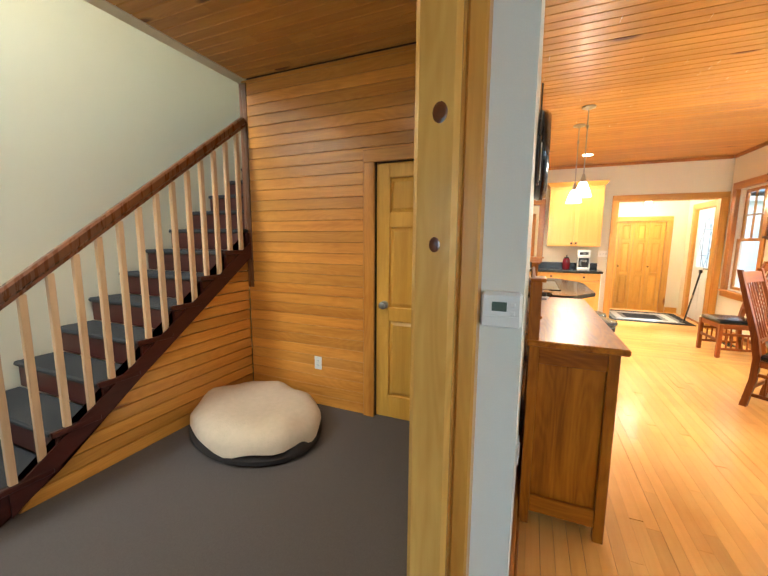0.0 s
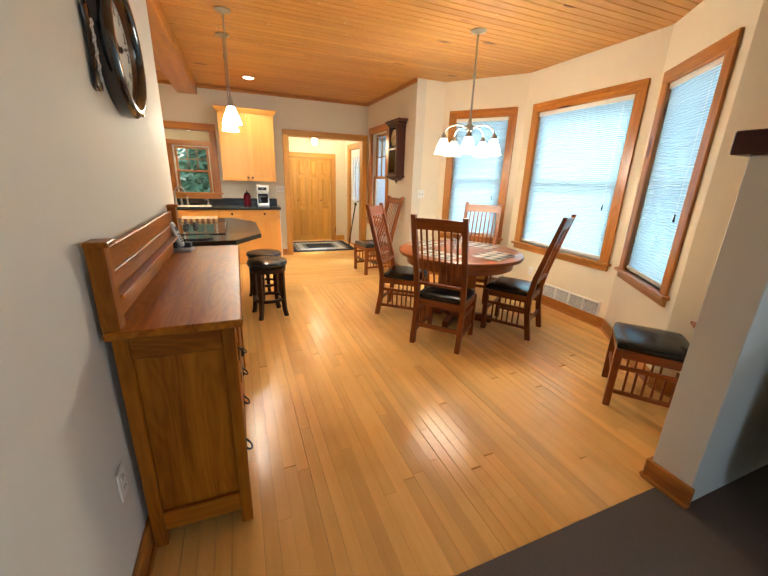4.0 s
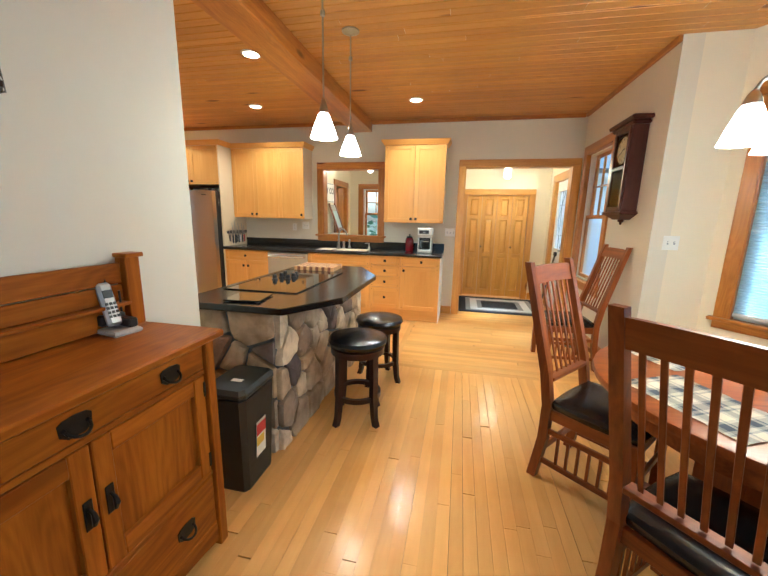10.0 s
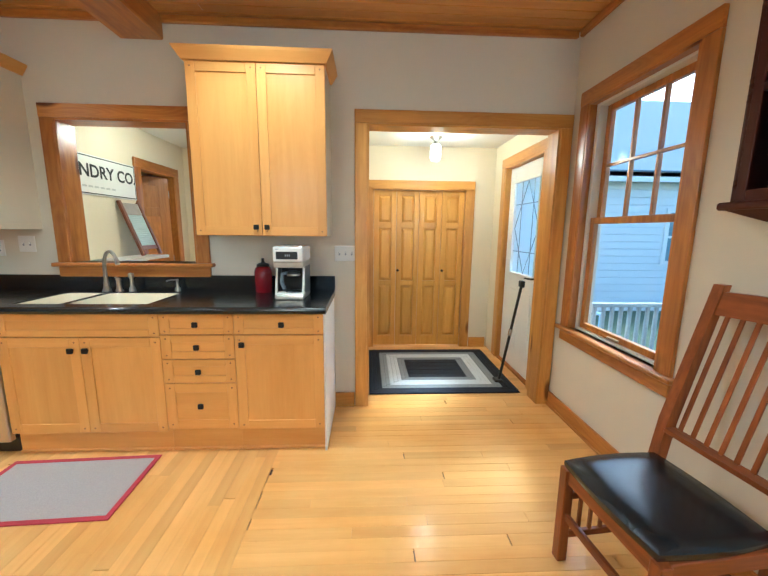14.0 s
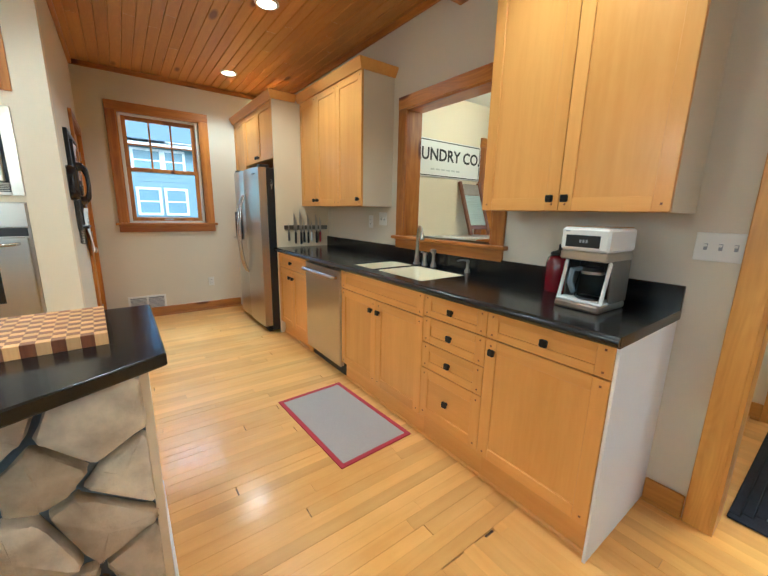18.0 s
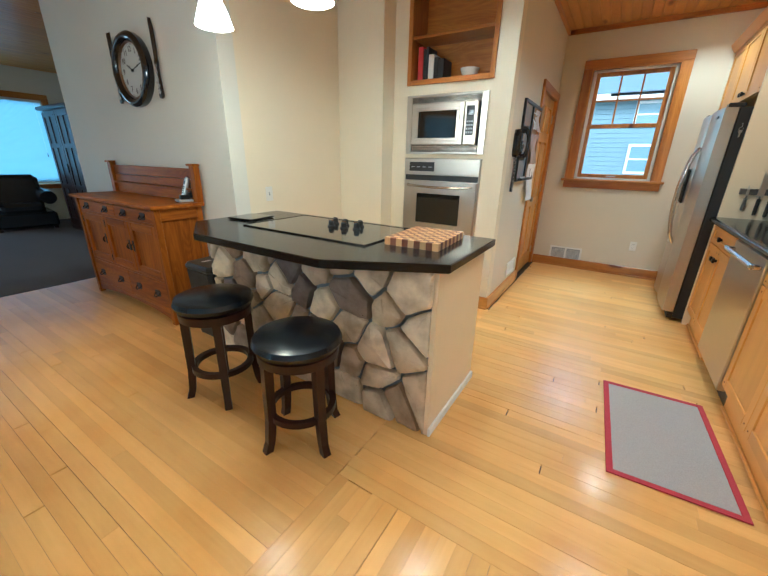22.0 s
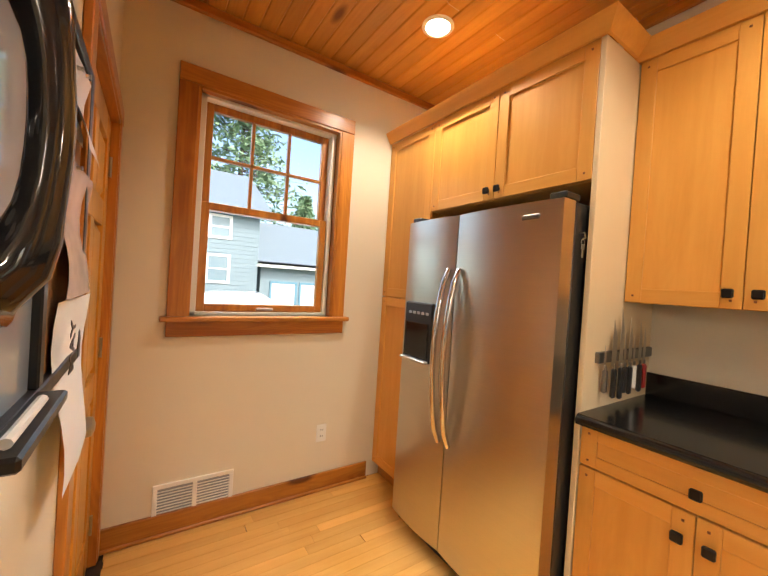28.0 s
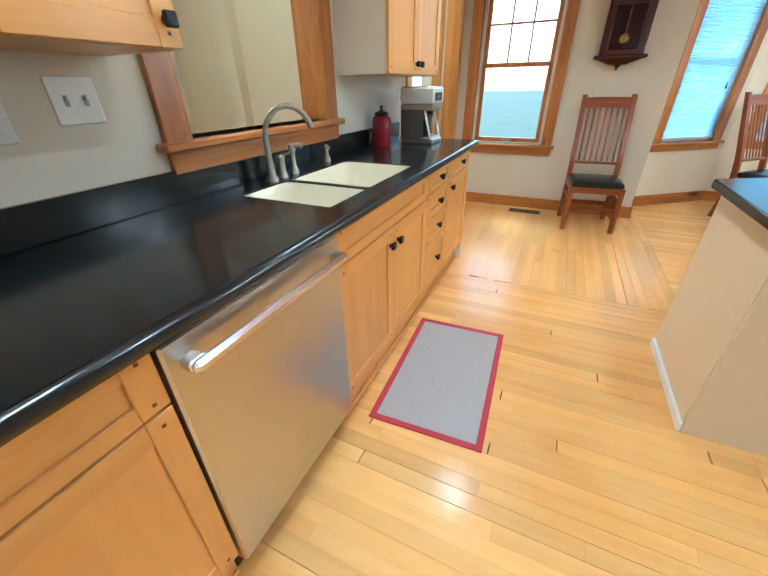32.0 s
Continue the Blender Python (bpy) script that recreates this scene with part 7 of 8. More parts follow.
nc = thing("wall_niche", face(-0.74, 5.495, 0, "e"), "pine-lined wall niche with one shelf", "niche", kind="structure")
T = {a: wood("trim", a) for a in "xyz"}
part("side_casing", box(-0.392, -0.355, -0.02, 0.012, 1.945, 2.75, 0.003), T["z"], nc)
part("side_casing", box(0.355, 0.392, -0.02, 0.012, 1.945, 2.75, 0.003), T["z"], nc)
part("bottom_casing", box(-0.355, 0.355, -0.02, 0.012, 1.945, 1.985, 0.003), T["x"], nc)
part("top_casing", box(-0.355, 0.355, -0.02, 0.012, 2.71, 2.75, 0.003), T["x"], nc)
part("back", box(-0.38, 0.38, 0.27, 0.285, 1.97, 2.73, 0), T["x"], nc)
part("side", box(-0.379, -0.362, 0.012, 0.27, 1.975, 2.725, 0), T["z"], nc)
part("side", box(0.362, 0.379, 0.012, 0.27, 1.975, 2.725, 0), T["z"], nc)
part("bottom", box(-0.362, 0.362, 0.012, 0.27, 1.975, 1.99, 0), T["x"], nc)
part("top", box(-0.362, 0.362, 0.012, 0.27, 2.71, 2.725, 0), T["x"], nc)
part("shelf", box(-0.362, 0.362, 0.01, 0.27, 2.30, 2.325, 0.003), T["x"], nc)
PAPER = plain("book_pages", (0.72, 0.67, 0.55), 0.8, vary=0.05, scale=60)
y = -0.315
for col, w, h, lab in (((0.50, 0.03, 0.03), 0.048, 0.255, "red hardback book standing in the niche"), ((0.02, 0.02, 0.022), 0.022, 0.235, "black slim book standing in the niche"), ((0.025, 0.025, 0.03), 0.02, 0.25, "black slim book standing in the niche"), ((0.62, 0.60, 0.55), 0.05, 0.19, "white book standing in the niche"), ((0.02, 0.018, 0.018), 0.036, 0.165, "short black book standing in the niche"), ((0.025, 0.022, 0.022), 0.05, 0.15, "short black book standing in the niche")):
    bk = thing("book", face(-0.74, 5.495, 1.99, "e") @ Matrix.Translation((y, 0.03, 0)), lab, "book", "books in the niche")
    cov = plain("book_cover", col, 0.45, vary=0.08)
    part("cover", boxes((0, w, 0, 0.003, 0, h), (0, 0.003, 0.003, 0.17, 0, h), (w - 0.003, w, 0.003, 0.17, 0, h), c=0.001), cov, bk)
    part("pages", box(0.003, w - 0.003, 0.003, 0.165, 0.003, h - 0.004, 0), PAPER, bk)
    y += w + 0.004
bw2 = thing("bowl", face(-0.74, 5.495, 1.99, "e") @ Matrix.Translation((0.13, 0.13, 0)), "small white ceramic bowl in the niche", "bowl")
part("body", lathe([(0.035, 0), (0.037, 0.006), (0.065, 0.03), (0.08, 0.07), (0.077, 0.07), (0.06, 0.034), (0.02, 0.012)], 28), plain("white_ceramic", (0.78, 0.75, 0.68), 0.2, vary=0.02, coat=0.3), bw2, smooth=True)

# pine door in the kitchen's south wall
casing("trim_pantry_door", (-1.93, 6.04), (-2.785, 6.04), 0, 2.05, w=0.07, depth=0.12)
panel_door("door_pantry", face(-1.946, 6.025, 0, "n"), 0.825, 2.032, "closed golden six-panel pine door with a nickel knob", "gold", 0.06)
wall("wall_pantry_back", (-1.6, 5.72), (-2.62, 5.72), -0.08, 0, 2.5, WALL, (), "plain wall behind the pine door")

ph = thing("wall_telephone", face(-1.04, 6.04, 1.48, "n"), "black rotary wall telephone with a coiled cord", "telephone")
GLOSS = plain("black_bakelite", (0.010, 0.010, 0.011), 0.12, vary=0.1, coat=0.5)
bm = bmesh.new()
rings = []
for yy, w, h in ((0.0, 0.07, 0.115), (-0.03, 0.07, 0.115), (-0.05, 0.063, 0.10), (-0.058, 0.05, 0.085)):
    ring = []
    for k in range(28):
        a = 2 * math.pi * k / 28
        c, s = math.cos(a), math.sin(a)
        ring.append(bm.verts.new((w * math.copysign(abs(c) ** 0.5, c), yy, h * math.copysign(abs(s) ** 0.5, s))))
    rings.append(ring)
ring_faces(bm, rings)
part("body", bm, GLOSS, ph, smooth=True)
dial = part("dial", lathe([(0.05, 0), (0.05, 0.008), (0.044, 0.012), (0.02, 0.013), (0.018, 0.016), (0.002, 0.017)], 28), GLOSS, ph, "black rotary dial", smooth=True)
dial.matrix_basis = Matrix.Translation((0, -0.058, -0.03)) @ Matrix.Rotation(math.pi / 2, 4, "X")
for i in range(10):
    a = radians(60 + i * 30)
    o = part("finger_hole", lathe([(0.006, 0), (0.006, 0.0015)], 10), BUTTON, dial)
    o.matrix_basis = Matrix.Translation((0.034 * math.cos(a), 0.034 * math.sin(a), 0.012))
hp = [(0.0, -0.072 - 0.03 * (1 - (k / 6 - 1) ** 2) ** 0.5 if 0 < k < 12 else -0.072, 0.115 - 0.23 * k / 12) for k in range(13)]
part("handset", tube([(0.03, y, z) for _, y, z in hp], [0.022, 0.02, 0.017, 0.014, 0.013, 0.013, 0.013, 0.013, 0.013, 0.014, 0.017, 0.02, 0.022], 12), GLOSS, ph, "black handset", smooth=True)
for z in (0.112, -0.112):
    part("handset_cap", tube([(0.03, -0.05, z), (0.03, -0.085, z)], [0.031, 0.027], 16), GLOSS, ph, smooth=True)
coil = []
for k in range(26 * 8 + 1):
    u = k / (26 * 8)
    a = 2 * math.pi * 26 * u
    cx = -0.05 + 0.015 * math.sin(u * math.pi)
    coil.append((cx + 0.014 * math.cos(a), -0.03 + 0.014 * math.sin(a), -0.11 - 0.30 * u))
part("coiled_cord", tube(coil, 0.0032, 5), BLACK, ph, "coiled black cord", smooth=True)

bb = thing("message_board", face(-1.535, 6.04, 1.505, "n") @ Matrix.Diagonal((1.22, 1, 0.94, 1)), "black framed message board with pinned papers and a calendar", "message board")
part("frame", boxes((-0.30, -0.27, -0.024, 0, -0.375, 0.375), (0.27, 0.30, -0.024, 0, -0.375, 0.375), (-0.27, 0.27, -0.024, 0, 0.345, 0.375), (-0.27, 0.27, -0.024, 0, -0.375, -0.345), (-0.025, 0.0, -0.023, 0, -0.345, 0.345)), BLACK, bb, "black frame")
part("whiteboard", box(-0.27, -0.025, -0.01, -0.002, -0.345, 0.345, 0), plain("glossy_board", (0.28, 0.33, 0.38), 0.08, vary=0.15, scale=6, coat=0.5), bb, "glossy marker panel")
part("corkboard", box(0.0, 0.27, -0.01, -0.002, -0.345, 0.345, 0), plain("cork", (0.36, 0.20, 0.09), 0.9, vary=0.3, scale=160, bump=0.5, bump_scale=200), bb, "brown cork panel")
part("pen_tray", box(-0.24, -0.03, -0.06, -0.02, -0.365, -0.345, 0.004), BLACK, bb)
part("marker", tube([(-0.22, -0.042, -0.337), (-0.09, -0.042, -0.337)], 0.007, 8), PLASTIC, bb)


def sheet(name, x0, x1, z0, z1, mat, label, y=-0.016, curl=0.02):
    bm = bmesh.new()
    rows = []
    n = 8
    for k in range(n + 1):
        u = k / n
        yy = y - curl * (1 - u) ** 2 - 0.004 * math.sin(u * 7)
        rows.append([bm.verts.new((x, yy - (0.006 * math.sin(9 * x + 5 * u)), z0 + (z1 - z0) * u)) for x in (x0, (x0 + x1) / 2, x1)])
    for r, q in zip(rows, rows[1:]):
        for i in range(2):
            bm.faces.new((r[i], r[i + 1], q[i + 1], q[i]))
    o = part(name, bm, mat, bb, label, smooth=True)
    return o


SHEET = plain("paper", (0.75, 0.73, 0.69), 0.75, vary=0.03, scale=10)
SHEET2 = plain("printed_paper", (0.66, 0.58, 0.56), 0.6, vary=0.25, scale=9)
PHOTO = plain("photo_print", (0.55, 0.42, 0.38), 0.25, vary=0.7, scale=7, coat=0.3)
sheet("paper_sheet", 0.10, 0.26, 0.12, 0.33, SHEET2, "curled printed sheet", curl=0.03)
sheet("paper_sheet", 0.03, 0.17, 0.14, 0.30, SHEET, "small pinned note", -0.013, 0.01)
sheet("calendar_picture", 0.06, 0.325, -0.20, 0.10, PHOTO, "glossy picture page of a wall calendar", -0.02, 0.012)
cal = sheet("calendar_page", 0.06, 0.325, -0.60, -0.205, SHEET, "white calendar page", -0.026, 0.015)
lettering("MAY", 0.055, bb, 0.06, -0.052, -0.30, BLACK, "lettering", "CENTER").matrix_basis = Matrix.Translation((0.095, -0.042, -0.30)) @ Matrix.Rotation(math.pi / 2, 4, "X") @ Matrix.Rotation(math.pi / 2, 4, "Z")
for x, z in ((0.18, 0.31), (0.1, 0.28), (0.14, 0.085)):
    o = part("push_pin", lathe([(0.005, 0), (0.004, 0.006), (0.006, 0.01)], 10), NICKEL, bb)
    o.matrix_basis = Matrix.Translation((x, -0.026, z)) @ Matrix.Rotation(math.pi / 2, 4, "X")


def grille(name, m, w, h, label, halves=2, slats=10):
    g = thing(name, m, label, "vent")
    part("frame", boxes((-w / 2, w / 2, -0.012, 0, 0, 0.022), (-w / 2, w / 2, -0.012, 0, h - 0.022, h), *[(x, x + 0.022, -0.012, 0, 0.022, h - 0.022) for x in [-w / 2 + (w - 0.022) * k / halves for k in range(halves + 1)]], c=0.002), WHITE, g)
    part("backing", box(-w / 2 + 0.01, w / 2 - 0.01, -0.002, 0, 0.01, h - 0.01, 0), BUTTON, g)
    for k in range(slats):
        z = 0.026 + (h - 0.052) * k / slats
        bm = boxes((-w / 2 + 0.02, w / 2 - 0.02, -0.009, -0.003, z, z + 0.0035), c=0)
        part("slat", bm, WHITE, g)
    return g


grille("wall_vent", face(-1.555, 6.04, 0.15, "n"), 0.35, 0.15, "white louvred wall vent", 1, 9)
grille("wall_vent", face(WEST, 6.46, 0.03, "e"), 0.39, 0.24, "white double wall vent below the window", 2, 12)
grille("wall_vent", face(3.755, 6.18, 0.20, "s"), 0.28, 0.2, "white wall vent beside the bay", 2, 12)
grille("wall_vent", face(4.68, 4.14, 0.05, "w"), 0.80, 0.22, "wide white baseboard vent below the bay window", 4, 12)

# magnetic knife rack on the panel beside the fridge
kr = thing("knife_rack", face(-1.423, 7.925, 1.15, "e"), "steel magnetic knife rack holding eight knives", "knife rack")
part("bar", box(-0.25, 0.25, -0.018, 0, -0.022, 0.022, 0.003), PUTTY, kr)
REDP, WHITEP = plain("red_plastic", (0.45, 0.03, 0.03), 0.35), PLASTIC
kx, gaps = -0.205, iter((0.075, 0.062, 0.036, 0.048, 0.04, 0.058, 0.046, 0.0))
for blade, handle, w, mat in ((0.09, 0.09, 0.018, PUTTY), (0.19, 0.12, 0.04, BLACK), (0.24, 0.13, 0.034, BLACK), (0.14, 0.11, 0.02, BLACK), (0.20, 0.12, 0.03, BLACK), (0.12, 0.10, 0.018, WHITEP), (0.19, 0.12, 0.03, BLACK), (0.16, 0.11, 0.026, REDP)):
    kn = part("knife", box(kx - 0.004, kx + 0.004, -0.026, -0.018, -0.05, -0.03, 0.001), PUTTY, kr)
    bl = bmesh.new()
    a = [bl.verts.new((kx + dx, -0.0195, z)) for dx, z in ((-w / 2, -0.04), (w / 2, -0.04), (w / 2, blade * 0.6 - 0.04), (-w / 2 + 0.004, blade - 0.04))]
    b = [bl.verts.new((kx + dx, -0.0185, z)) for dx, z in ((-w / 2, -0.04), (w / 2, -0.04), (w / 2, blade * 0.6 - 0.04), (-w / 2 + 0.004, blade - 0.04))]
    ring_faces(bl, [b, a])
    part("blade", bl, STEEL, kn)
    part("handle", box(kx - 0.011, kx + 0.011, -0.031, -0.013, -0.05 - handle, -0.048, 0.006), mat, kn)
    kx += next(gaps)

keys = thing("key_hook", pose(-1.459, 7.57, 1.60, 0, 0, 90), "small nickel hook with a hanging key on the refrigerator side", "keys")
part("hook", tube([(0, 0.003, 0.03), (0, -0.018, 0.03), (0, -0.022, 0.01), (0, -0.010, 0.004)], 0.003, 6), NICKEL, keys)
part("ring", tube([(0.012 * math.sin(a), -0.014, -0.008 + 0.012 * math.cos(a)) for a in [2 * math.pi * k / 16 for k in range(17)]], 0.0014, 5), NICKEL, keys)
part("key", boxes((-0.005, 0.005, -0.016, -0.013, -0.065, -0.03), (-0.011, 0.011, -0.016, -0.013, -0.034, -0.014), c=0.001), NICKEL, keys)

# things on and by the counter
cm = thing("coffee_maker", pose(1.565, 7.92, KTOP, 0, 0, -2) @ Matrix.Diagonal((0.88, 0.86, 0.88, 1)), "white and steel coffee maker with a glass carafe", "coffee maker")
GREYSIDE = plain("coffee_grey", (0.20, 0.19, 0.17), 0.35, metal=0.7, vary=0.03)
part("base", box(-0.105, 0.105, -0.15, 0.125, 0, 0.036, 0.008), STEEL, cm, "steel base")
part("hot_plate", lathe([(0.075, 0.036), (0.075, 0.041), (0.06, 0.043)], 24), BLACK, cm, at=Matrix.Translation((0, -0.05, 0)))
part("column", box(-0.098, 0.098, 0.045, 0.12, 0.036, 0.275, 0.004), BLACK, cm, "dark back of the carafe bay")
for ex in (-0.106, 0.099):
    part("side_panel", box(ex, ex + 0.007, -0.065, 0.125, 0.036, 0.275, 0.002), GREYSIDE, cm, "grey steel side")
for ex in (-0.107, 0.091):
    part("side_trim", bar(bmesh.new(), (ex + 0.008, -0.125, 0.036), (ex + 0.008, -0.075, 0.235), 0.016, 0.018, 0.006), PLASTIC, cm, "white trim")
part("base_trim", box(-0.106, 0.106, -0.14, -0.05, 0.036, 0.047, 0.004), PLASTIC, cm, "white trim")
part("steel_band", box(-0.108, 0.108, -0.14, 0.126, 0.235, 0.278, 0.006), STEEL, cm, "brushed steel band")
part("head", box(-0.11, 0.11, -0.145, 0.13, 0.279, 0.385, 0.010), PLASTIC, cm, "white plastic head")
part("lid", box(-0.098, 0.098, -0.13, 0.12, 0.385, 0.393, 0.004), SATIN, cm)
part("display", box(-0.085, 0.07, -0.1475, -0.144, 0.297, 0.352, 0.002), BLACK, cm, "black display")
for i in range(3):
    part("digit_bar", box(-0.02 + 0.014 * i, -0.011 + 0.014 * i, -0.1482, -0.147, 0.318, 0.332, 0), BUTTON, cm)
part("badge", box(-0.09, -0.07, -0.1465, -0.1448, 0.366, 0.372, 0), BUTTON, cm)
ca = part("carafe", lathe([(0.05, 0.038), (0.066, 0.05), (0.068, 0.11), (0.055, 0.16), (0.045, 0.18), (0.043, 0.18), (0.053, 0.16), (0.065, 0.11), (0.063, 0.053), (0.02, 0.043)], 28), CLEAR, cm, "clear glass carafe", smooth=True, at=Matrix.Translation((0.015, -0.05, 0.004)))
part("carafe_lid", lathe([(0.047, 0.178), (0.047, 0.195), (0.03, 0.20)], 24), BLACK, ca)
part("carafe_band", lathe([(0.0495, 0.165), (0.0485, 0.178), (0.047, 0.178)], 24), STEEL, ca)
part("carafe_handle", tube([(-0.045, -0.02, 0.185), (-0.07, -0.055, 0.18), (-0.075, -0.06, 0.12), (-0.06, -0.04, 0.07)], 0.014, 8), plain("handle_grey", (0.16, 0.19, 0.22), 0.4), ca, "grey carafe handle", smooth=True)

cn = thing("canister", pose(1.315, 8.10, KTOP) @ Matrix.Diagonal((1.05, 1.05, 1.2, 1)), "red glass canister with a dark lid", "canister")
part("jar", lathe([(0.055, 0), (0.06, 0.006), (0.06, 0.12), (0.052, 0.145), (0.04, 0.155)], 28), plain("red_glass", (0.20, 0.005, 0.013), 0.08, vary=0.1, coat=0.5), cn, "red glass jar", smooth=True)
part("lid", lathe([(0.041, 0.155), (0.043, 0.16), (0.04, 0.168), (0.012, 0.178), (0.008, 0.19), (0.011, 0.198), (0.004, 0.203)], 24), IRON, cn, "dark domed lid", smooth=True)

mat_ob = thing("floor_mat", Matrix.Translation((0.395, 7.32, 0.001)) @ Matrix.Rotation(radians(2.7), 4, "Z"), "grey woven floor mat with a red border", "mat")
part("field", box(-0.387, 0.387, -0.222, 0.222, 0, 0.007, 0.002), plain("woven_grey", (0.42, 0.38, 0.35), 0.95, vary=0.22, scale=180, bump=0.8, bump_scale=260), mat_ob)
RED = plain("red_binding", (0.42, 0.035, 0.05), 0.85, vary=0.15, scale=120, bump=0.5, bump_scale=200)
for bx in ((-0.415, 0.415, -0.25, -0.222), (-0.415, 0.415, 0.222, 0.25), (-0.415, -0.387, -0.222, 0.222), (0.387, 0.415, -0.222, 0.222)):
    part("border", box(*bx, 0, 0.008, 0.002), RED, mat_ob, "red border")

# pendulum wall clock on the east wall
pc = thing("pendulum_clock", face(EAST, 6.67, 1.44, "w"), "dark mahogany pendulum wall clock with a cream dial", "clock")
MG = {a: wood("mahogany", a) for a in "xyz"}
part("back_board", box(-0.17, 0.17, -0.012, 0, 0.05, 0.82, 0.002), MG["z"], pc)
part("side", box(-0.18, -0.155, -0.125, 0, 0.07, 0.80, 0.003), MG["z"], pc)
part("side", box(0.155, 0.18, -0.125, 0, 0.07, 0.80, 0.003), MG["z"], pc)
part("cornice", box(-0.255, 0.255, -0.165, 0, 0.835, 0.87, 0.01), MG["x"], pc)
part("cornice_moulding", box(-0.22, 0.22, -0.145, 0, 0.80, 0.835, 0.012), MG["x"], pc)
part("base_moulding", box(-0.215, 0.215, -0.145, 0, 0.045, 0.075, 0.008), MG["x"], pc)
bm = bmesh.new()
a = [bm.verts.new((x, y, 0.045)) for x, y in ((-0.19, -0.13), (0.19, -0.13), (0.19, 0), (-0.19, 0))]
b = [bm.verts.new((x, y, 0.0)) for x, y in ((-0.07, -0.09), (0.07, -0.09), (0.07, 0), (-0.07, 0))]
ring_faces(bm, [b, a])
part("base", bm, MG["x"], pc, "tapered base")
part("finial", lathe([(0.02, 0.0), (0.03, -0.015), (0.01, -0.03), (0.012, -0.04), (0.002, -0.05)], 14), MG["z"], pc, smooth=True, at=Matrix.Translation((0, -0.045, 0.002)))
fd = part("door", boxes((-0.155, -0.12, -0.135, -0.11, 0.075, 0.80), (0.12, 0.155, -0.135, -0.11, 0.075, 0.80), (-0.12, 0.12, -0.135, -0.11, 0.075, 0.115), (-0.12, 0.12, -0.135, -0.11, 0.765, 0.80), (-0.12, 0.12, -0.135, -0.11, 0.445, 0.475)), MG["z"], pc)
for z in (0.14, 0.44, 0.49, 0.75):
    part("turning", lathe([(0.006, -0.02), (0.012, -0.01), (0.007, 0), (0.012, 0.01), (0.006, 0.02)], 12), MG["z"], fd, at=Matrix.Translation((0.168, -0.12, z)))
    part("turning", lathe([(0.006, -0.02), (0.012, -0.01), (0.007, 0), (0.012, 0.01), (0.006, 0.02)], 12), MG["z"], fd, at=Matrix.Translation((-0.168, -0.12, z)))
for x in (-0.168, 0.168):
    part("colonnette", tube([(x, -0.12, 0.16), (x, -0.12, 0.42)], 0.008, 10), MG["z"], fd)
DIAL = plain("cream_dial", (0.72, 0.62, 0.40), 0.5, vary=0.06, scale=12)
BRASS = plain("brass", (0.55, 0.36, 0.12), 0.25, metal=1.0, vary=0.05)
SPIN = Matrix.Rotation(math.pi / 2, 4, "X")
dl = part("dial", lathe([(0.118, 0), (0.118, 0.006), (0.112, 0.008), (0.002, 0.008)], 40), DIAL, pc, "cream dial", at=Matrix.Translation((0, -0.10, 0.62)) @ SPIN)
part("bezel", lathe([(0.125, 0), (0.125, 0.012), (0.118, 0.014), (0.114, 0.009)], 40, caps=False), BRASS, pc, "brass bezel", at=Matrix.Translation((0, -0.10, 0.62)) @ SPIN, smooth=True)


def dial_marks(owner, r, m, size, numerals, ink):
    for i in range(12):
        a = radians(90 - 30 * (i + 1))
        x, z = r * math.cos(a), r * math.sin(a)
        o = lettering(numerals[i], size, owner, 0, 0, 0, ink, "numeral")
        o.matrix_basis = m @ Matrix.Translation((x, 0, z)) @ Matrix.Rotation(math.pi / 2, 4, "X")


dial_marks(pc, 0.092, Matrix.Translation((0, -0.1095, 0.62)), 0.026, [str(i + 1) for i in range(12)], BLACK)


def clock_arm(owner, name, length, width, angle, m, ink):
    bm = bmesh.new()
    cbox(bm, -width / 2, width / 2, -0.001, 0.001, -0.02, length, 0.0005)
    cbox(bm, -width, width, -0.001, 0.001, length * 0.55, length * 0.68, 0.0005)
    o = part(name, bm, ink, owner)
    o.matrix_basis = m @ Matrix.Rotation(radians(angle), 4, "Y")


clock_arm(pc, "hour_pointer", 0.055, 0.006, 80, Matrix.Translation((0, -0.111, 0.62)), BLACK)
clock_arm(pc, "minute_pointer", 0.085, 0.005, 240, Matrix.Translation((0, -0.112, 0.62)), BLACK)
part("pendulum_rod", tube([(0, -0.06, 0.50), (0, -0.06, 0.22)], 0.004, 8), BRASS, pc)
part("pendulum_bob", lathe([(0.002, -0.008), (0.035, -0.004), (0.042, 0), (0.035, 0.005), (0.002, 0.009)], 28), BRASS, pc, "brass pendulum", smooth=True, at=Matrix.Translation((0, -0.06, 0.20)) @ SPIN)
CG = part("door_glass", box(-0.12, 0.12, -0.126, -0.123, 0.115, 0.765, 0), GLASS, pc)

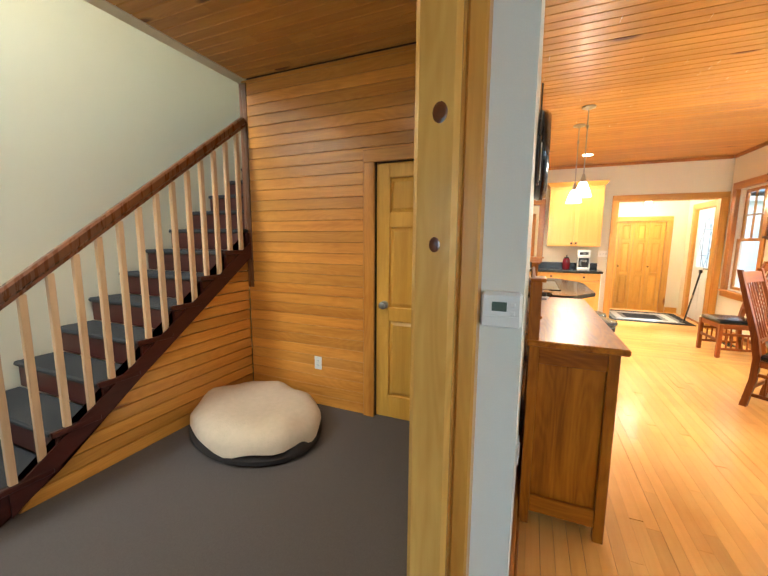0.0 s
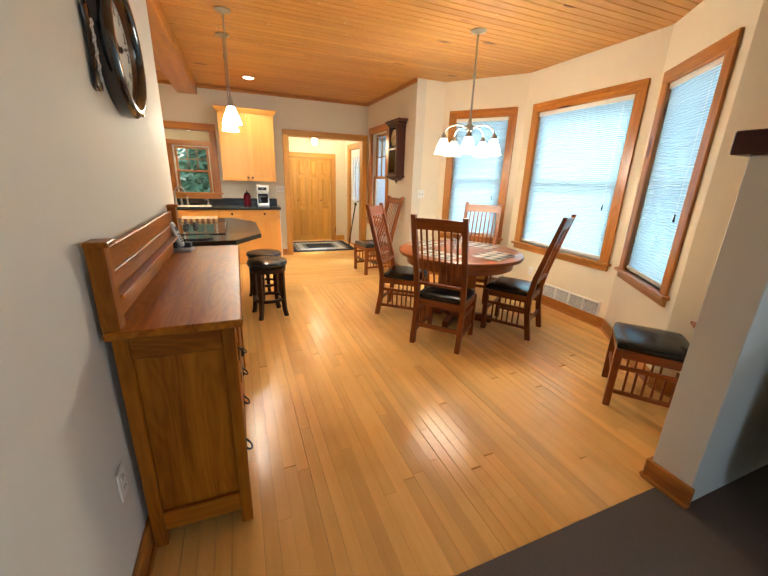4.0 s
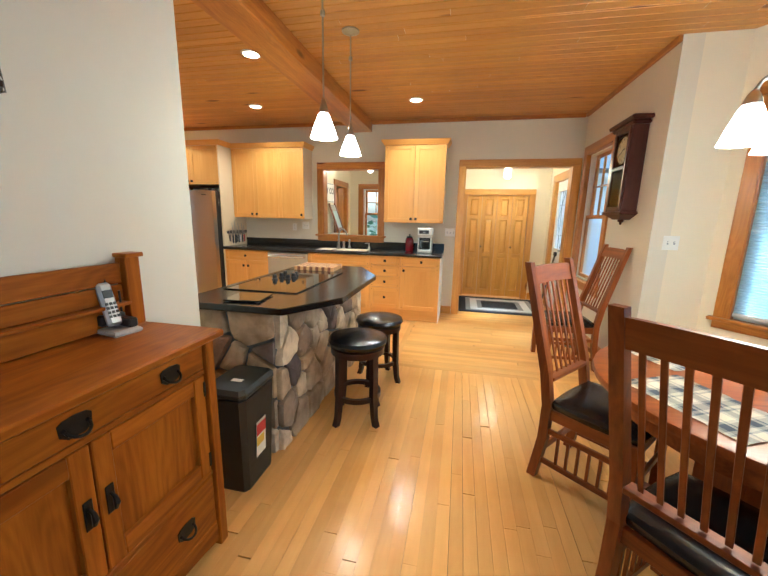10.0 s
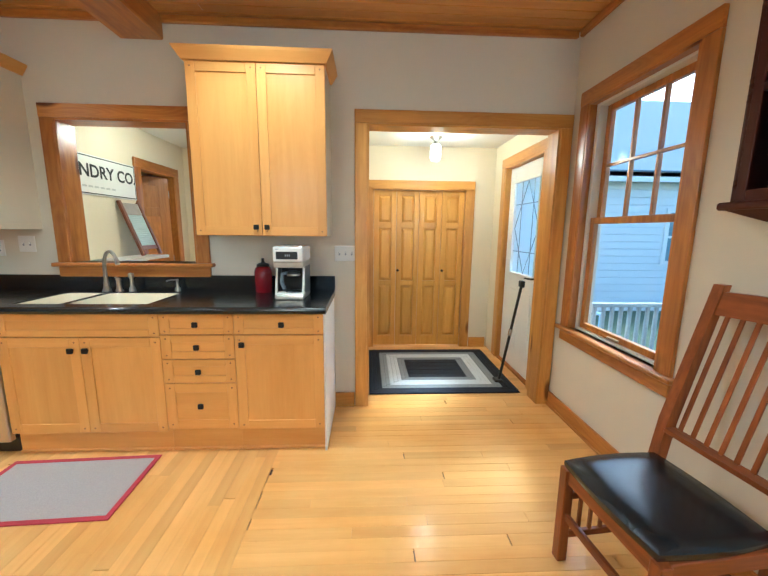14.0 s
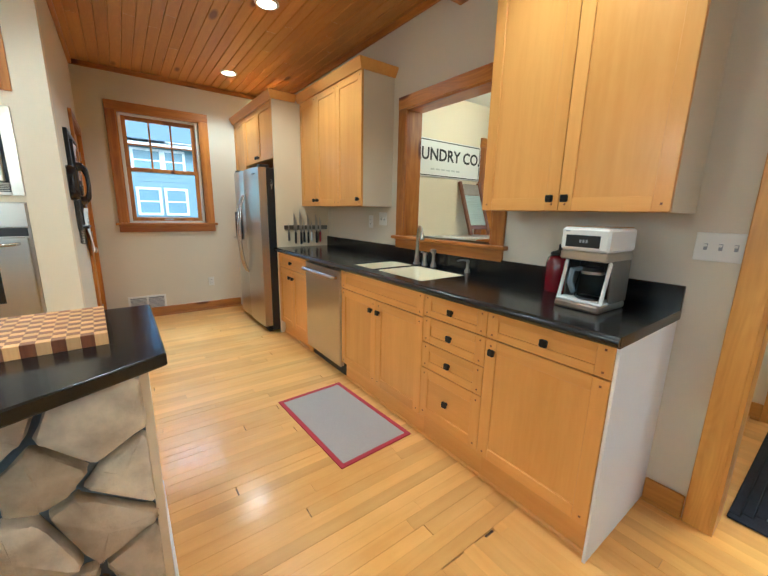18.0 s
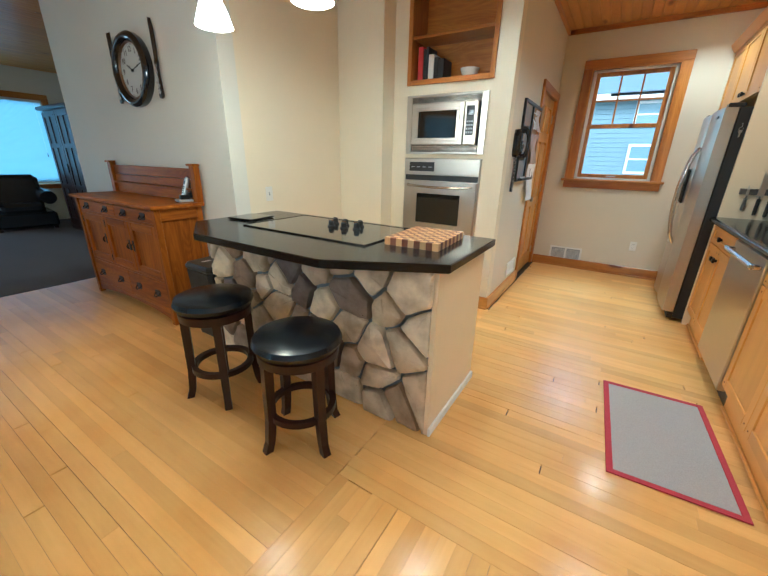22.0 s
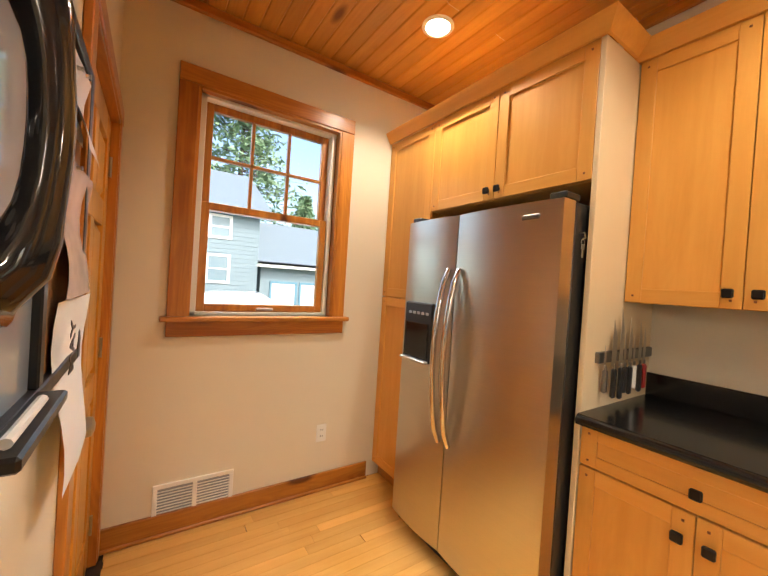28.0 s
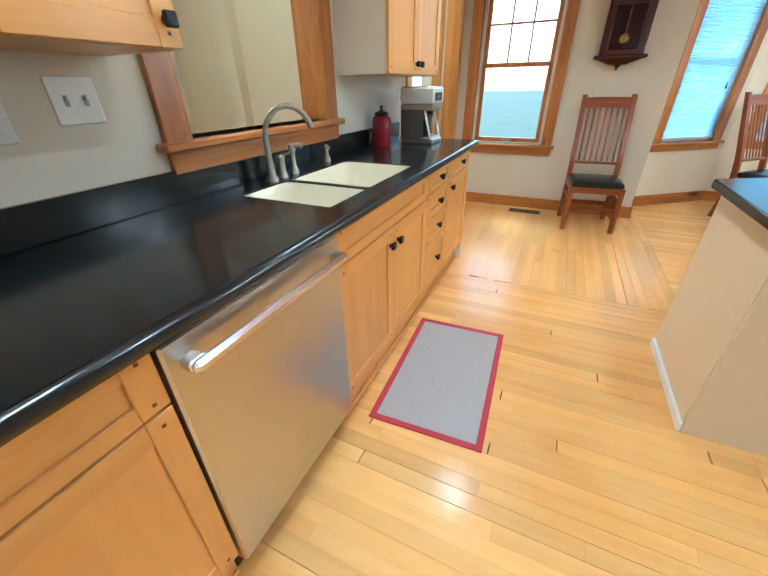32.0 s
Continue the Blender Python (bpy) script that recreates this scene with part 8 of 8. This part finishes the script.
# round clock with giant cutlery over the sideboard
rc = thing("wall_clock", face(0.712, 3.375, 1.957, "e") @ Matrix.Diagonal((1, 1.4, 1, 1)), "large round black framed wall clock with numerals", "clock")
part("frame", lathe([(0.262, 0), (0.27, 0.015), (0.268, 0.035), (0.25, 0.05), (0.225, 0.05), (0.205, 0.035), (0.198, 0.02)], 56, caps=False), GLOSS, rc, "glossy black frame", smooth=True, at=SPIN)
part("face", lathe([(0.262, 0.0), (0.262, 0.004), (0.21, 0.018), (0.002, 0.018)], 56), plain("clock_face", (0.60, 0.62, 0.58), 0.5, vary=0.05, scale=10), rc, "pale grey face", at=SPIN)
part("inner_ring", lathe([(0.202, 0.018), (0.202, 0.03), (0.196, 0.032), (0.192, 0.019)], 56, caps=False), plain("bronze", (0.20, 0.12, 0.07), 0.35, metal=0.8), rc, at=SPIN, smooth=True)
INK = plain("grey_ink", (0.16, 0.16, 0.15), 0.6)
dial_marks(rc, 0.148, Matrix.Translation((0, -0.0195, 0)), 0.055, [str(i + 1) for i in range(12)], INK)
for i in range(60):
    a = radians(6 * i)
    o = part("tick", box(-0.0012, 0.0012, -0.0005, 0.0005, -0.006, 0.006, 0), INK, rc)
    o.matrix_basis = Matrix.Translation((0.184 * math.sin(a), -0.0193, 0.184 * math.cos(a))) @ Matrix.Rotation(a, 4, "Y")
clock_arm(rc, "hour_pointer", 0.09, 0.009, -60, Matrix.Translation((0, -0.022, 0)), BLACK)
clock_arm(rc, "minute_pointer", 0.15, 0.007, 75, Matrix.Translation((0, -0.024, 0)), BLACK)
part("boss", lathe([(0.012, 0.018), (0.012, 0.028), (0.004, 0.03)], 16), BLACK, rc, at=SPIN)
SCROLL = plain("white_scroll", (0.62, 0.60, 0.55), 0.5, vary=0.1)


def cutlery(name, y, label, fork):
    c = thing(name, face(0.712, y, 1.735, "e"), label, "wall decor")
    n = 22
    prof = []
    for k in range(n + 1):
        u = k / n
        w = 0.036 - 0.014 * math.sin(u * math.pi) + 0.005 * math.sin(u * 6)
        prof.append((w if 0 < k < n else 0.006, u * 0.27))
    bm = bmesh.new()
    rings = [[bm.verts.new((w * math.cos(2 * math.pi * i / 14), -0.012 - 0.011 * math.sin(2 * math.pi * i / 14), z)) for i in range(14)] for w, z in prof]
    ring_faces(bm, rings)
    part("handle", bm, GLOSS, c, "black moulded handle", smooth=True)
    for k in range(9):
        u = 0.04 + 0.022 * k
        pts = []
        for i in range(14):
            a = i * 0.5
            r = 0.016 * (1 - i / 18)
            pts.append(((-1) ** k * 0.004 + r * math.cos(a) * (-1) ** k, -0.0255, u + r * math.sin(a)))
        part("scrollwork", tube(pts, 0.0022, 5), SCROLL, c, "white scrollwork")
    if fork:
        part("neck", box(-0.012, 0.012, -0.018, -0.006, 0.26, 0.36, 0.005), GLOSS, c)
        part("head", box(-0.032, 0.032, -0.018, -0.006, 0.35, 0.40, 0.008), GLOSS, c)
        for x in (-0.026, -0.0087, 0.0087, 0.026):
            part("tine", box(x - 0.005, x + 0.005, -0.016, -0.008, 0.40, 0.53, 0.003), GLOSS, c)
    else:
        bl = bmesh.new()
        out = [(-0.018, 0.26), (0.02, 0.26), (0.03, 0.33), (0.03, 0.45), (0.012, 0.53), (-0.018, 0.54)]
        a = [bl.verts.new((x, -0.016, z)) for x, z in out]
        b = [bl.verts.new((x, -0.008, z)) for x, z in out]
        ring_faces(bl, [b, a])
        part("blade", bl, GLOSS, c)
    return c


cutlery("knife_decor", 3.715, "oversized black and white ornamental knife on the wall", False)
cutlery("fork_decor", 3.045, "oversized black and white ornamental fork on the wall", True)

fg = thing("floor_register", Matrix.Translation((3.36, 7.24, 0.0)), "dark metal floor register by the east wall", "vent")
part("frame", boxes((-0.06, 0.06, -0.17, -0.15, 0, 0.005), (-0.06, 0.06, 0.15, 0.17, 0, 0.005), (-0.06, -0.045, -0.15, 0.15, 0, 0.005), (0.045, 0.06, -0.15, 0.15, 0, 0.005), c=0.001), IRON, fg)
part("backing", box(-0.045, 0.045, -0.15, 0.15, 0, 0.002, 0), BLACK, fg)
for k in range(14):
    part("slat", box(-0.045, 0.045, -0.145 + 0.021 * k, -0.137 + 0.021 * k, 0.002, 0.0045, 0), IRON, fg)

# ---- lamps ----
WARM = (1.0, 0.83, 0.60)
SHADE = glowing("shade_glass", (1.0, 0.90, 0.74), 5.0)


def bell(r0, r1, h):
    return [(r0, h), (r0 * 1.25, h * 0.93), (r0 * 1.6, h * 0.75), (r1 * 0.78, h * 0.4), (r1 * 0.92, h * 0.12), (r1, 0), (r1 - 0.006, 0.002), (r1 * 0.88, h * 0.12), (r1 * 0.73, h * 0.4), (r0 * 1.4, h * 0.75), (r0, h * 0.9)]


for x, y in ((1.17, 5.11), (1.15, 5.72)):
    p = thing("pendant_lamp", Matrix.Translation((x, y, 0)), "white bell glass pendant lamp on a nickel rod, lit", "pendant lamp", "pendants over the island")
    part("canopy", lathe([(0.065, CEIL - 0.003), (0.065, CEIL - 0.012), (0.02, CEIL - 0.03), (0.008, CEIL - 0.035)], 24), NICKEL, p, smooth=True)
    part("rod", lathe([(0.006, 2.110), (0.006, CEIL - 0.03)], 10), NICKEL, p)
    part("coupling", lathe([(0.006, 2.57), (0.014, 2.575), (0.014, 2.60), (0.006, 2.605)], 12), NICKEL, p)
    part("socket", lathe([(0.028, 2.035), (0.03, 2.050), (0.022, 2.080), (0.012, 2.120), (0.006, 2.125)], 16), NICKEL, p, smooth=True)
    part("shade", lathe(bell(0.028, 0.085, 0.145), 28, caps=False), SHADE, p, "white bell glass shade", smooth=True, at=Matrix.Translation((0, 0, 1.895)))
    part("bulb", lathe([(0.004, 1.900), (0.02, 1.907), (0.028, 1.930), (0.02, 1.970), (0.012, 2.010)], 14), BULB, p, smooth=True)
    lamp("pendant_light", "POINT", Matrix.Translation((x, y, 1.880)), 6, WARM).shadow_soft_size = 0.05

ch = thing("chandelier", Matrix.Translation((3.32, 4.50, 0)), "five-arm nickel chandelier with white bell glass shades, lit", "chandelier")
part("canopy", lathe([(0.07, CEIL - 0.003), (0.07, CEIL - 0.012), (0.02, CEIL - 0.03), (0.008, CEIL - 0.035)], 24), NICKEL, ch, smooth=True)
part("rod", lathe([(0.009, 2.05), (0.009, CEIL - 0.03)], 10), NICKEL, ch)
part("coupling", lathe([(0.009, 2.40), (0.016, 2.405), (0.016, 2.43), (0.009, 2.435)], 12), NICKEL, ch)
part("hub", lathe([(0.006, 1.90), (0.016, 1.905), (0.026, 1.93), (0.04, 1.955), (0.036, 1.98), (0.018, 2.0), (0.014, 2.04), (0.009, 2.06)], 20), NICKEL, ch, smooth=True)
for i in range(5):
    a = radians(20 + 72 * i)
    c, s = math.cos(a), math.sin(a)
    part("arm", tube([(r * c, r * s, z) for r, z in ((0.03, 1.96), (0.08, 1.985), (0.14, 1.985), (0.20, 1.965), (0.235, 1.935), (0.25, 1.90))], 0.007, 8), NICKEL, ch, smooth=True)
    part("socket", lathe([(0.026, 1.845), (0.03, 1.86), (0.02, 1.89), (0.01, 1.905)], 14), NICKEL, ch, smooth=True, at=Matrix.Translation((0.25 * c, 0.25 * s, 0)))
    sh = part("shade", lathe(bell(0.028, 0.082, 0.14), 24, caps=False), SHADE, ch, "white bell glass shade", smooth=True, at=Matrix.Translation((0.25 * c, 0.25 * s, 1.715)))
    part("bulb", lathe([(0.004, 0.01), (0.02, 0.017), (0.026, 0.04), (0.018, 0.08), (0.012, 0.11)], 12), BULB, sh, smooth=True)
lamp("chandelier_light", "POINT", Matrix.Translation((3.32, 4.50, 1.68)), 16, WARM).shadow_soft_size = 0.2

# the last one, over the hall, is an unseen light added as fill
for x, y, watts in ((-2.21, 7.42, 26), (-0.62, 7.31, 26), (1.44, 7.35, 26), (0.18, 5.95, 26), (-0.55, 1.75, 13)):
    d = thing("downlight", Matrix.Translation((x, y, CEIL)), "round white recessed ceiling light, lit", "ceiling light", "recessed lights")
    part("trim_ring", lathe([(0.085, 0.0), (0.085, -0.006), (0.066, -0.01), (0.062, 0.004)], 28, caps=False), WHITE, d, smooth=True)
    part("lens", lathe([(0.063, -0.003), (0.063, -0.005), (0.05, -0.007)], 24), CAN, d, "glowing lens")
    sp = lamp("downlight_beam", "SPOT", Matrix.Translation((x, y, CEIL - 0.02)), watts, (1.0, 0.90, 0.74))
    sp.spot_size, sp.spot_blend, sp.shadow_soft_size = radians(140), 0.6, 0.06

for name, x, y, top in (("entry", 2.74, 9.2, 2.32), ("laundry", 0.44, 9.13, 2.42)):
    l = thing("ceiling_lamp", Matrix.Translation((x, y, top)), "small nickel ceiling lamp with a white ribbed glass, lit", "ceiling lamp")
    part("base", lathe([(0.065, 0), (0.065, -0.012), (0.04, -0.03), (0.02, -0.05), (0.03, -0.07), (0.042, -0.085), (0.02, -0.09)], 24), NICKEL, l, smooth=True)
    rib = [(0.04, -0.085)]
    for k in range(6):
        rib += [(0.052, -0.095 - 0.022 * k), (0.047, -0.106 - 0.022 * k)]
    part("shade", lathe(rib + [(0.03, -0.235), (0.004, -0.24)], 24), SHADE, l, "white ribbed glass", smooth=True)
    lamp(name + "_lamp_light", "POINT", Matrix.Translation((x, y - 0.09, top - 0.2)), 6, (1.0, 0.80, 0.52)).shadow_soft_size = 0.05

# ---- outside ----
GRASS = plain("ground_grass", (0.10, 0.12, 0.06), 0.95, vary=0.35, scale=1.2, bump=0.6, bump_scale=30)
tagged(link("ground", box(-150, 150, -150, 150, -0.9, -0.6, 0), GRASS), "grey green ground around the house", "ground", kind="structure")
SIDE_B = plain("blue_grey_siding", (0.22, 0.29, 0.32), 0.7, vary=0.05, scale=3)
SIDE_P = plain("pale_siding", (0.78, 0.79, 0.77), 0.7, vary=0.04, scale=3)
ROOFM = plain("grey_shingles", (0.17, 0.215, 0.245), 0.9, vary=0.3, scale=30)
WINM = plain("far_window_glass", (0.20, 0.28, 0.32), 0.1, vary=0.1)


def house(name, m, lx, ly, h, ridge, side, label, windows, over=0.4, trim=None):
    """A gabled house; local x along the ridge, front at -y."""
    hs = thing(name, m, label, "house")
    bm = box(0, lx, 0, ly, -0.2, h, 0)
    for x in (0, lx):
        v = [bm.verts.new(p) for p in ((x, 0, h), (x, ly, h), (x, ly / 2, ridge))]
        bm.faces.new(v)
    part("wall", bm, side, hs)
    n = int(h / 0.18)
    for k in range(n):
        z = 0.1 + 0.18 * k
        part("siding_board", box(-0.02, lx + 0.02, -0.03, 0.0, z, z + 0.17, 0.004), side, hs)
    for sy in (0, 1):
        y0, y1 = (-over, ly / 2) if sy == 0 else (ly + over, ly / 2)
        z0 = h - over * (ridge - h) / (ly / 2)
        bm = bmesh.new()
        a = [bm.verts.new(p) for p in ((-over, y0, z0), (lx + over, y0, z0), (lx + over, y1, ridge), (-over, y1, ridge))]
        b = [bm.verts.new(p) for p in ((-over, y0, z0 + 0.14), (lx + over, y0, z0 + 0.14), (lx + over, y1, ridge + 0.14), (-over, y1, ridge + 0.14))]
        ring_faces(bm, [a, b])
        part("roof", bm, ROOFM, hs)
        part("fascia", box(-over, lx + over, min(y0, y0 + 0.03), max(y0, y0 + 0.03), z0 - 0.12, z0 + 0.1, 0), WHITE, hs)
    for x0, x1, z0, z1, kind in windows:
        w = part("window", boxes((x0 - 0.1, x1 + 0.1, -0.07, -0.03, z1, z1 + 0.1), (x0 - 0.1, x1 + 0.1, -0.07, -0.03, z0 - 0.1, z0), (x0 - 0.1, x0, -0.07, -0.03, z0, z1), (x1, x1 + 0.1, -0.07, -0.03, z0, z1), c=0), trim or WHITE, hs)
        part("pane", box(x0, x1, -0.045, -0.035, z0, z1, 0), kind or WINM, w)
        if not kind:
            part("meeting_rail", box(x0, x1, -0.06, -0.045, (z0 + z1) / 2 - 0.03, (z0 + z1) / 2 + 0.03, 0), WHITE, w)
    return hs


# facing east: local front -y turned to +x
house("neighbour_house", Matrix.Translation((-16, 2.0, -0.6)) @ Matrix.Rotation(math.pi / 2, 4, "Z"), 7.9, 8, 4.7, 6.9, SIDE_B, "blue grey neighbouring house with a hipped grey roof", [(5.0, 5.9, 3.45, 4.2, None), (6.1, 6.75, 3.45, 4.2, None), (6.05, 6.75, 1.7, 2.65, None), (5.05, 5.75, 1.7, 2.65, None), (2.0, 3.0, 1.6, 2.8, None)])
house("garage", Matrix.Translation((-16.5, 10.2, -0.6)) @ Matrix.Rotation(math.pi / 2, 4, "Z"), 6.0, 6, 2.75, 4.6, SIDE_B, "low grey garage with white doors in blue frames", [(0.5, 1.55, 0.1, 1.7, SIDE_P), (1.85, 2.9, 0.1, 1.7, SIDE_P)], trim=plain("garage_trim_blue", (0.12, 0.26, 0.34), 0.6))
house("neighbour_house", Matrix.Translation((5.6, 14.2, -0.9)), 9, 7, 3.9, 6.5, SIDE_P, "pale sided neighbouring house with a red door", [(1.75, 2.2, 1.1, 1.95, plain("red_door", (0.45, 0.04, 0.05), 0.5)), (4.0, 5.2, 1.6, 2.8, None)])
car = thing("parked_car", Matrix.Translation((-11.5, 8.2, -0.6)) @ Matrix.Rotation(radians(80), 4, "Z"), "white car parked outside the window", "car")
bm = bmesh.new()
prof = [(-2.1, 0.35), (-2.15, 0.75), (-1.9, 0.95), (-1.35, 1.02), (-0.75, 1.45), (0.7, 1.5), (1.5, 1.05), (2.05, 0.9), (2.15, 0.6), (2.1, 0.35)]
rings = []
for y, s in ((-0.85, 0.92), (-0.82, 1.0), (0.82, 1.0), (0.85, 0.92)):
    rings.append([bm.verts.new((x, y * (1 if z < 1.06 else 0.82), 0.35 + (z - 0.35) * s)) for x, z in prof])
ring_faces(bm, rings)
bmesh.ops.triangulate(bm, faces=[f for f in bm.faces if len(f.verts) > 4])
part("body", bm, plain("white_car_paint", (0.8, 0.8, 0.8), 0.2, vary=0.01, coat=0.5), car, smooth=True)
for x in (-1.3, 1.3):
    for y in (-0.8, 0.8):
        w = part("wheel", lathe([(0.2, -0.1), (0.32, -0.1), (0.33, 0), (0.32, 0.1), (0.2, 0.1)], 20), BLACK, car, at=Matrix.Translation((x, y, 0.33)) @ SPIN)
        part("rim", lathe([(0.2, -0.09), (0.19, 0.09), (0.05, 0.1)], 14), STEEL, w)
dk = thing("deck_railing", Matrix.Translation((4.6, 9.9, -0.6)), "grey wooden deck railing with square balusters", "railing")
DECK = plain("weathered_wood", (0.42, 0.42, 0.40), 0.8, vary=0.2, scale=20)
part("top_rail", box(0, 2.4, -0.04, 0.04, 1.04, 1.09, 0.005), DECK, dk)
part("bottom_rail", box(0, 2.4, -0.03, 0.03, 0.18, 0.23, 0.005), DECK, dk)
for k in range(20):
    part("baluster", box(0.05 + 0.12 * k, 0.09 + 0.12 * k, -0.02, 0.02, 0.0, 1.04, 0.003), DECK, dk)
seat = thing("deck_chair", Matrix.Translation((5.6, 11.2, -0.6)), "pale blue plastic deck chair", "chair")
PB = plain("pale_blue_plastic", (0.45, 0.55, 0.62), 0.5)
part("seat", box(-0.3, 0.3, -0.3, 0.3, 0.4, 0.44, 0.01), PB, seat)
part("backrest", box(-0.3, 0.3, 0.26, 0.3, 0.44, 1.15, 0.02), PB, seat)
for x in (-0.27, 0.27):
    part("arm", box(x - 0.04, x + 0.04, -0.3, 0.3, 0.66, 0.70, 0.01), PB, seat)
    for y in (-0.26, 0.26):
        part("leg", box(x - 0.03, x + 0.03, y - 0.03, y + 0.03, 0, 0.66, 0.005), PB, seat)

LEAF = plain("fir_needles", (0.20, 0.31, 0.17), 0.8, vary=0.5, scale=2)
BARK = plain("bark", (0.10, 0.07, 0.05), 0.9, vary=0.3, scale=12)


def fir(x, y, h, spread, seed, label="tall green fir tree"):
    r = random.Random(seed)
    t = thing("fir_tree", Matrix.Translation((x, y, -0.6)), label, "tree")
    part("trunk", tube([(0, 0, 0), (0.05, 0, h * 0.5), (0, 0.03, h)], [0.26, 0.15, 0.02], 10), BARK, t)
    bm, lb = bmesh.new(), bmesh.new()
    for k in range(260):
        u = r.random() ** 0.8
        z = h * (0.12 + 0.87 * u)
        a = r.uniform(0, 6.283)
        L = spread * (1.02 - u) * r.uniform(0.55, 1.1) + 0.15
        d = Vector((math.cos(a), math.sin(a), -0.18 + 0.3 * u))
        base = Vector((0, 0, z))
        tube([base, base + d * L * 0.6, base + d * L + Vector((0, 0, 0.06))], [0.03, 0.018, 0.006], 4, bm=lb)
        for i in range(34):
            s = r.uniform(0.25, 1.0)
            p = base + d * (L * s) + Vector((r.gauss(0, 0.10), r.gauss(0, 0.10), r.gauss(-0.05, 0.08))) * (0.6 + L * 0.35)
            e = Vector((r.gauss(0, 1), r.gauss(0, 1), r.gauss(-0.3, 0.5))).normalized() * r.uniform(0.3, 0.6)
            g = Vector((r.gauss(0, 1), r.gauss(0, 1), r.gauss(0, 1))).normalized() * 0.13
            bm.faces.new([bm.verts.new(p - g), bm.verts.new(p + e * 0.5 + g * 0.8), bm.verts.new(p + e), bm.verts.new(p + e * 0.4 - g)])
    part("limbs", lb, BARK, t)
    part("crown", bm, LEAF, t, "crown of green needles")


fir(-26, 10.9, 19, 6.5, 1)
fir(-30.0, 17.0, 9.0, 2.6, 2)
fir(0.6, 17.5, 8.5, 2.4, 3, "green fir tree outside the laundry window")
fir(9.5, 24, 10, 2.6, 4)

# ---- floor boards, last ----
def planks(rows, near, seed, width=0.0625):
    """Rows of x0, x1, y0, y1, axis; pieces inside the near box become parts, the rest one joined part."""
    r = random.Random(seed)
    rest = {"x": bmesh.new(), "y": bmesh.new()}
    for x0, x1, y0, y1, axis, limit in rows:
        a0, a1, b0, b1 = (x0, x1, y0, y1) if axis == "y" else (y0, y1, x0, x1)
        n = max(1, round((a1 - a0) / width))
        w = (a1 - a0) / n
        for i in range(n):
            c0, c1 = a0 + i * w + (r.choice((0.0009, 0.0016)) if r.random() < 0.35 else 0.0001), a0 + (i + 1) * w - (0.0006 if r.random() < 0.2 else 0.0001)
            if x1 <= -1.0 and axis == "y" and y0 < 7:
                c1 -= 0.0008
            lo, hi = b0, b1
            if limit:
                lo, hi = limit((c0 + c1) / 2, b0, b1)
            s = lo - r.uniform(0, 0.8)
            while s < hi - 0.02:
                e = s + r.choice((0.5, 0.8, 1.1, 1.4, 1.8, 2.2))
                if hi - e < 0.25:
                    e = hi
                p, q = max(s, lo) + (r.uniform(0.003, 0.007) if r.random() < 0.3 else 0.0003), min(e, hi) - 0.0003
                s = e
                if q - p < 0.03:
                    continue
                bx = (c0, c1, p, q) if axis == "y" else (p, q, c0, c1)
                mx, my = (bx[0] + bx[1]) / 2, (bx[2] + bx[3]) / 2
                dz = r.uniform(-0.0003, 0.0)
                if any(n0 <= mx <= n1 and m0 <= my <= m1 for n0, n1, m0, m1 in near):
                    part("floor_board", box(*bx, -0.012, dz, 0.0004), wood("floor", axis), floor_base)
                else:
                    cbox(rest[axis], *bx, -0.012, dz, 0.0004)
    for axis, bm in rest.items():
        ob = part("floor_boards_rest", bm, wood("floor", axis), floor_base)
        tagged(ob, kind="stuff")


def bay_limit(x, lo, hi):
    if x <= 4.0:
        return lo, hi
    return 2.74 + (x - 4.0) * 0.92 / 0.68, 6.18 - (x - 4.0) * 0.90 / 0.68


planks([
    (0.71, 4.0, 2.10, 6.08, "y", None),
    (4.0, 4.68, 2.10, 6.08, "y", bay_limit),
    (-0.74, 0.71, 4.46, 6.08, "y", None),
    (-2.86, -1.0, 6.08, 8.20, "y", None),
    (-1.0, 1.44, 6.08, 8.20, "y", None),
    (1.50, 3.56, 6.14, 8.20, "x", None),
    (1.95, 3.52, 8.20, 10.3, "x", None),
    (-1.5, 1.8, 8.34, 10.47, "x", None),
    (1.44, 1.50, 6.08, 8.20, "y", None),
    (1.50, 3.56, 6.08, 6.14, "x", None),
    (3.56, 4.0, 6.08, 6.18, "x", None),
], [(1.05, 2.55, 2.0, 5.6), (1.5, 3.3, 6.1, 8.2), (-1.2, 0.2, 6.1, 7.4)], 4)
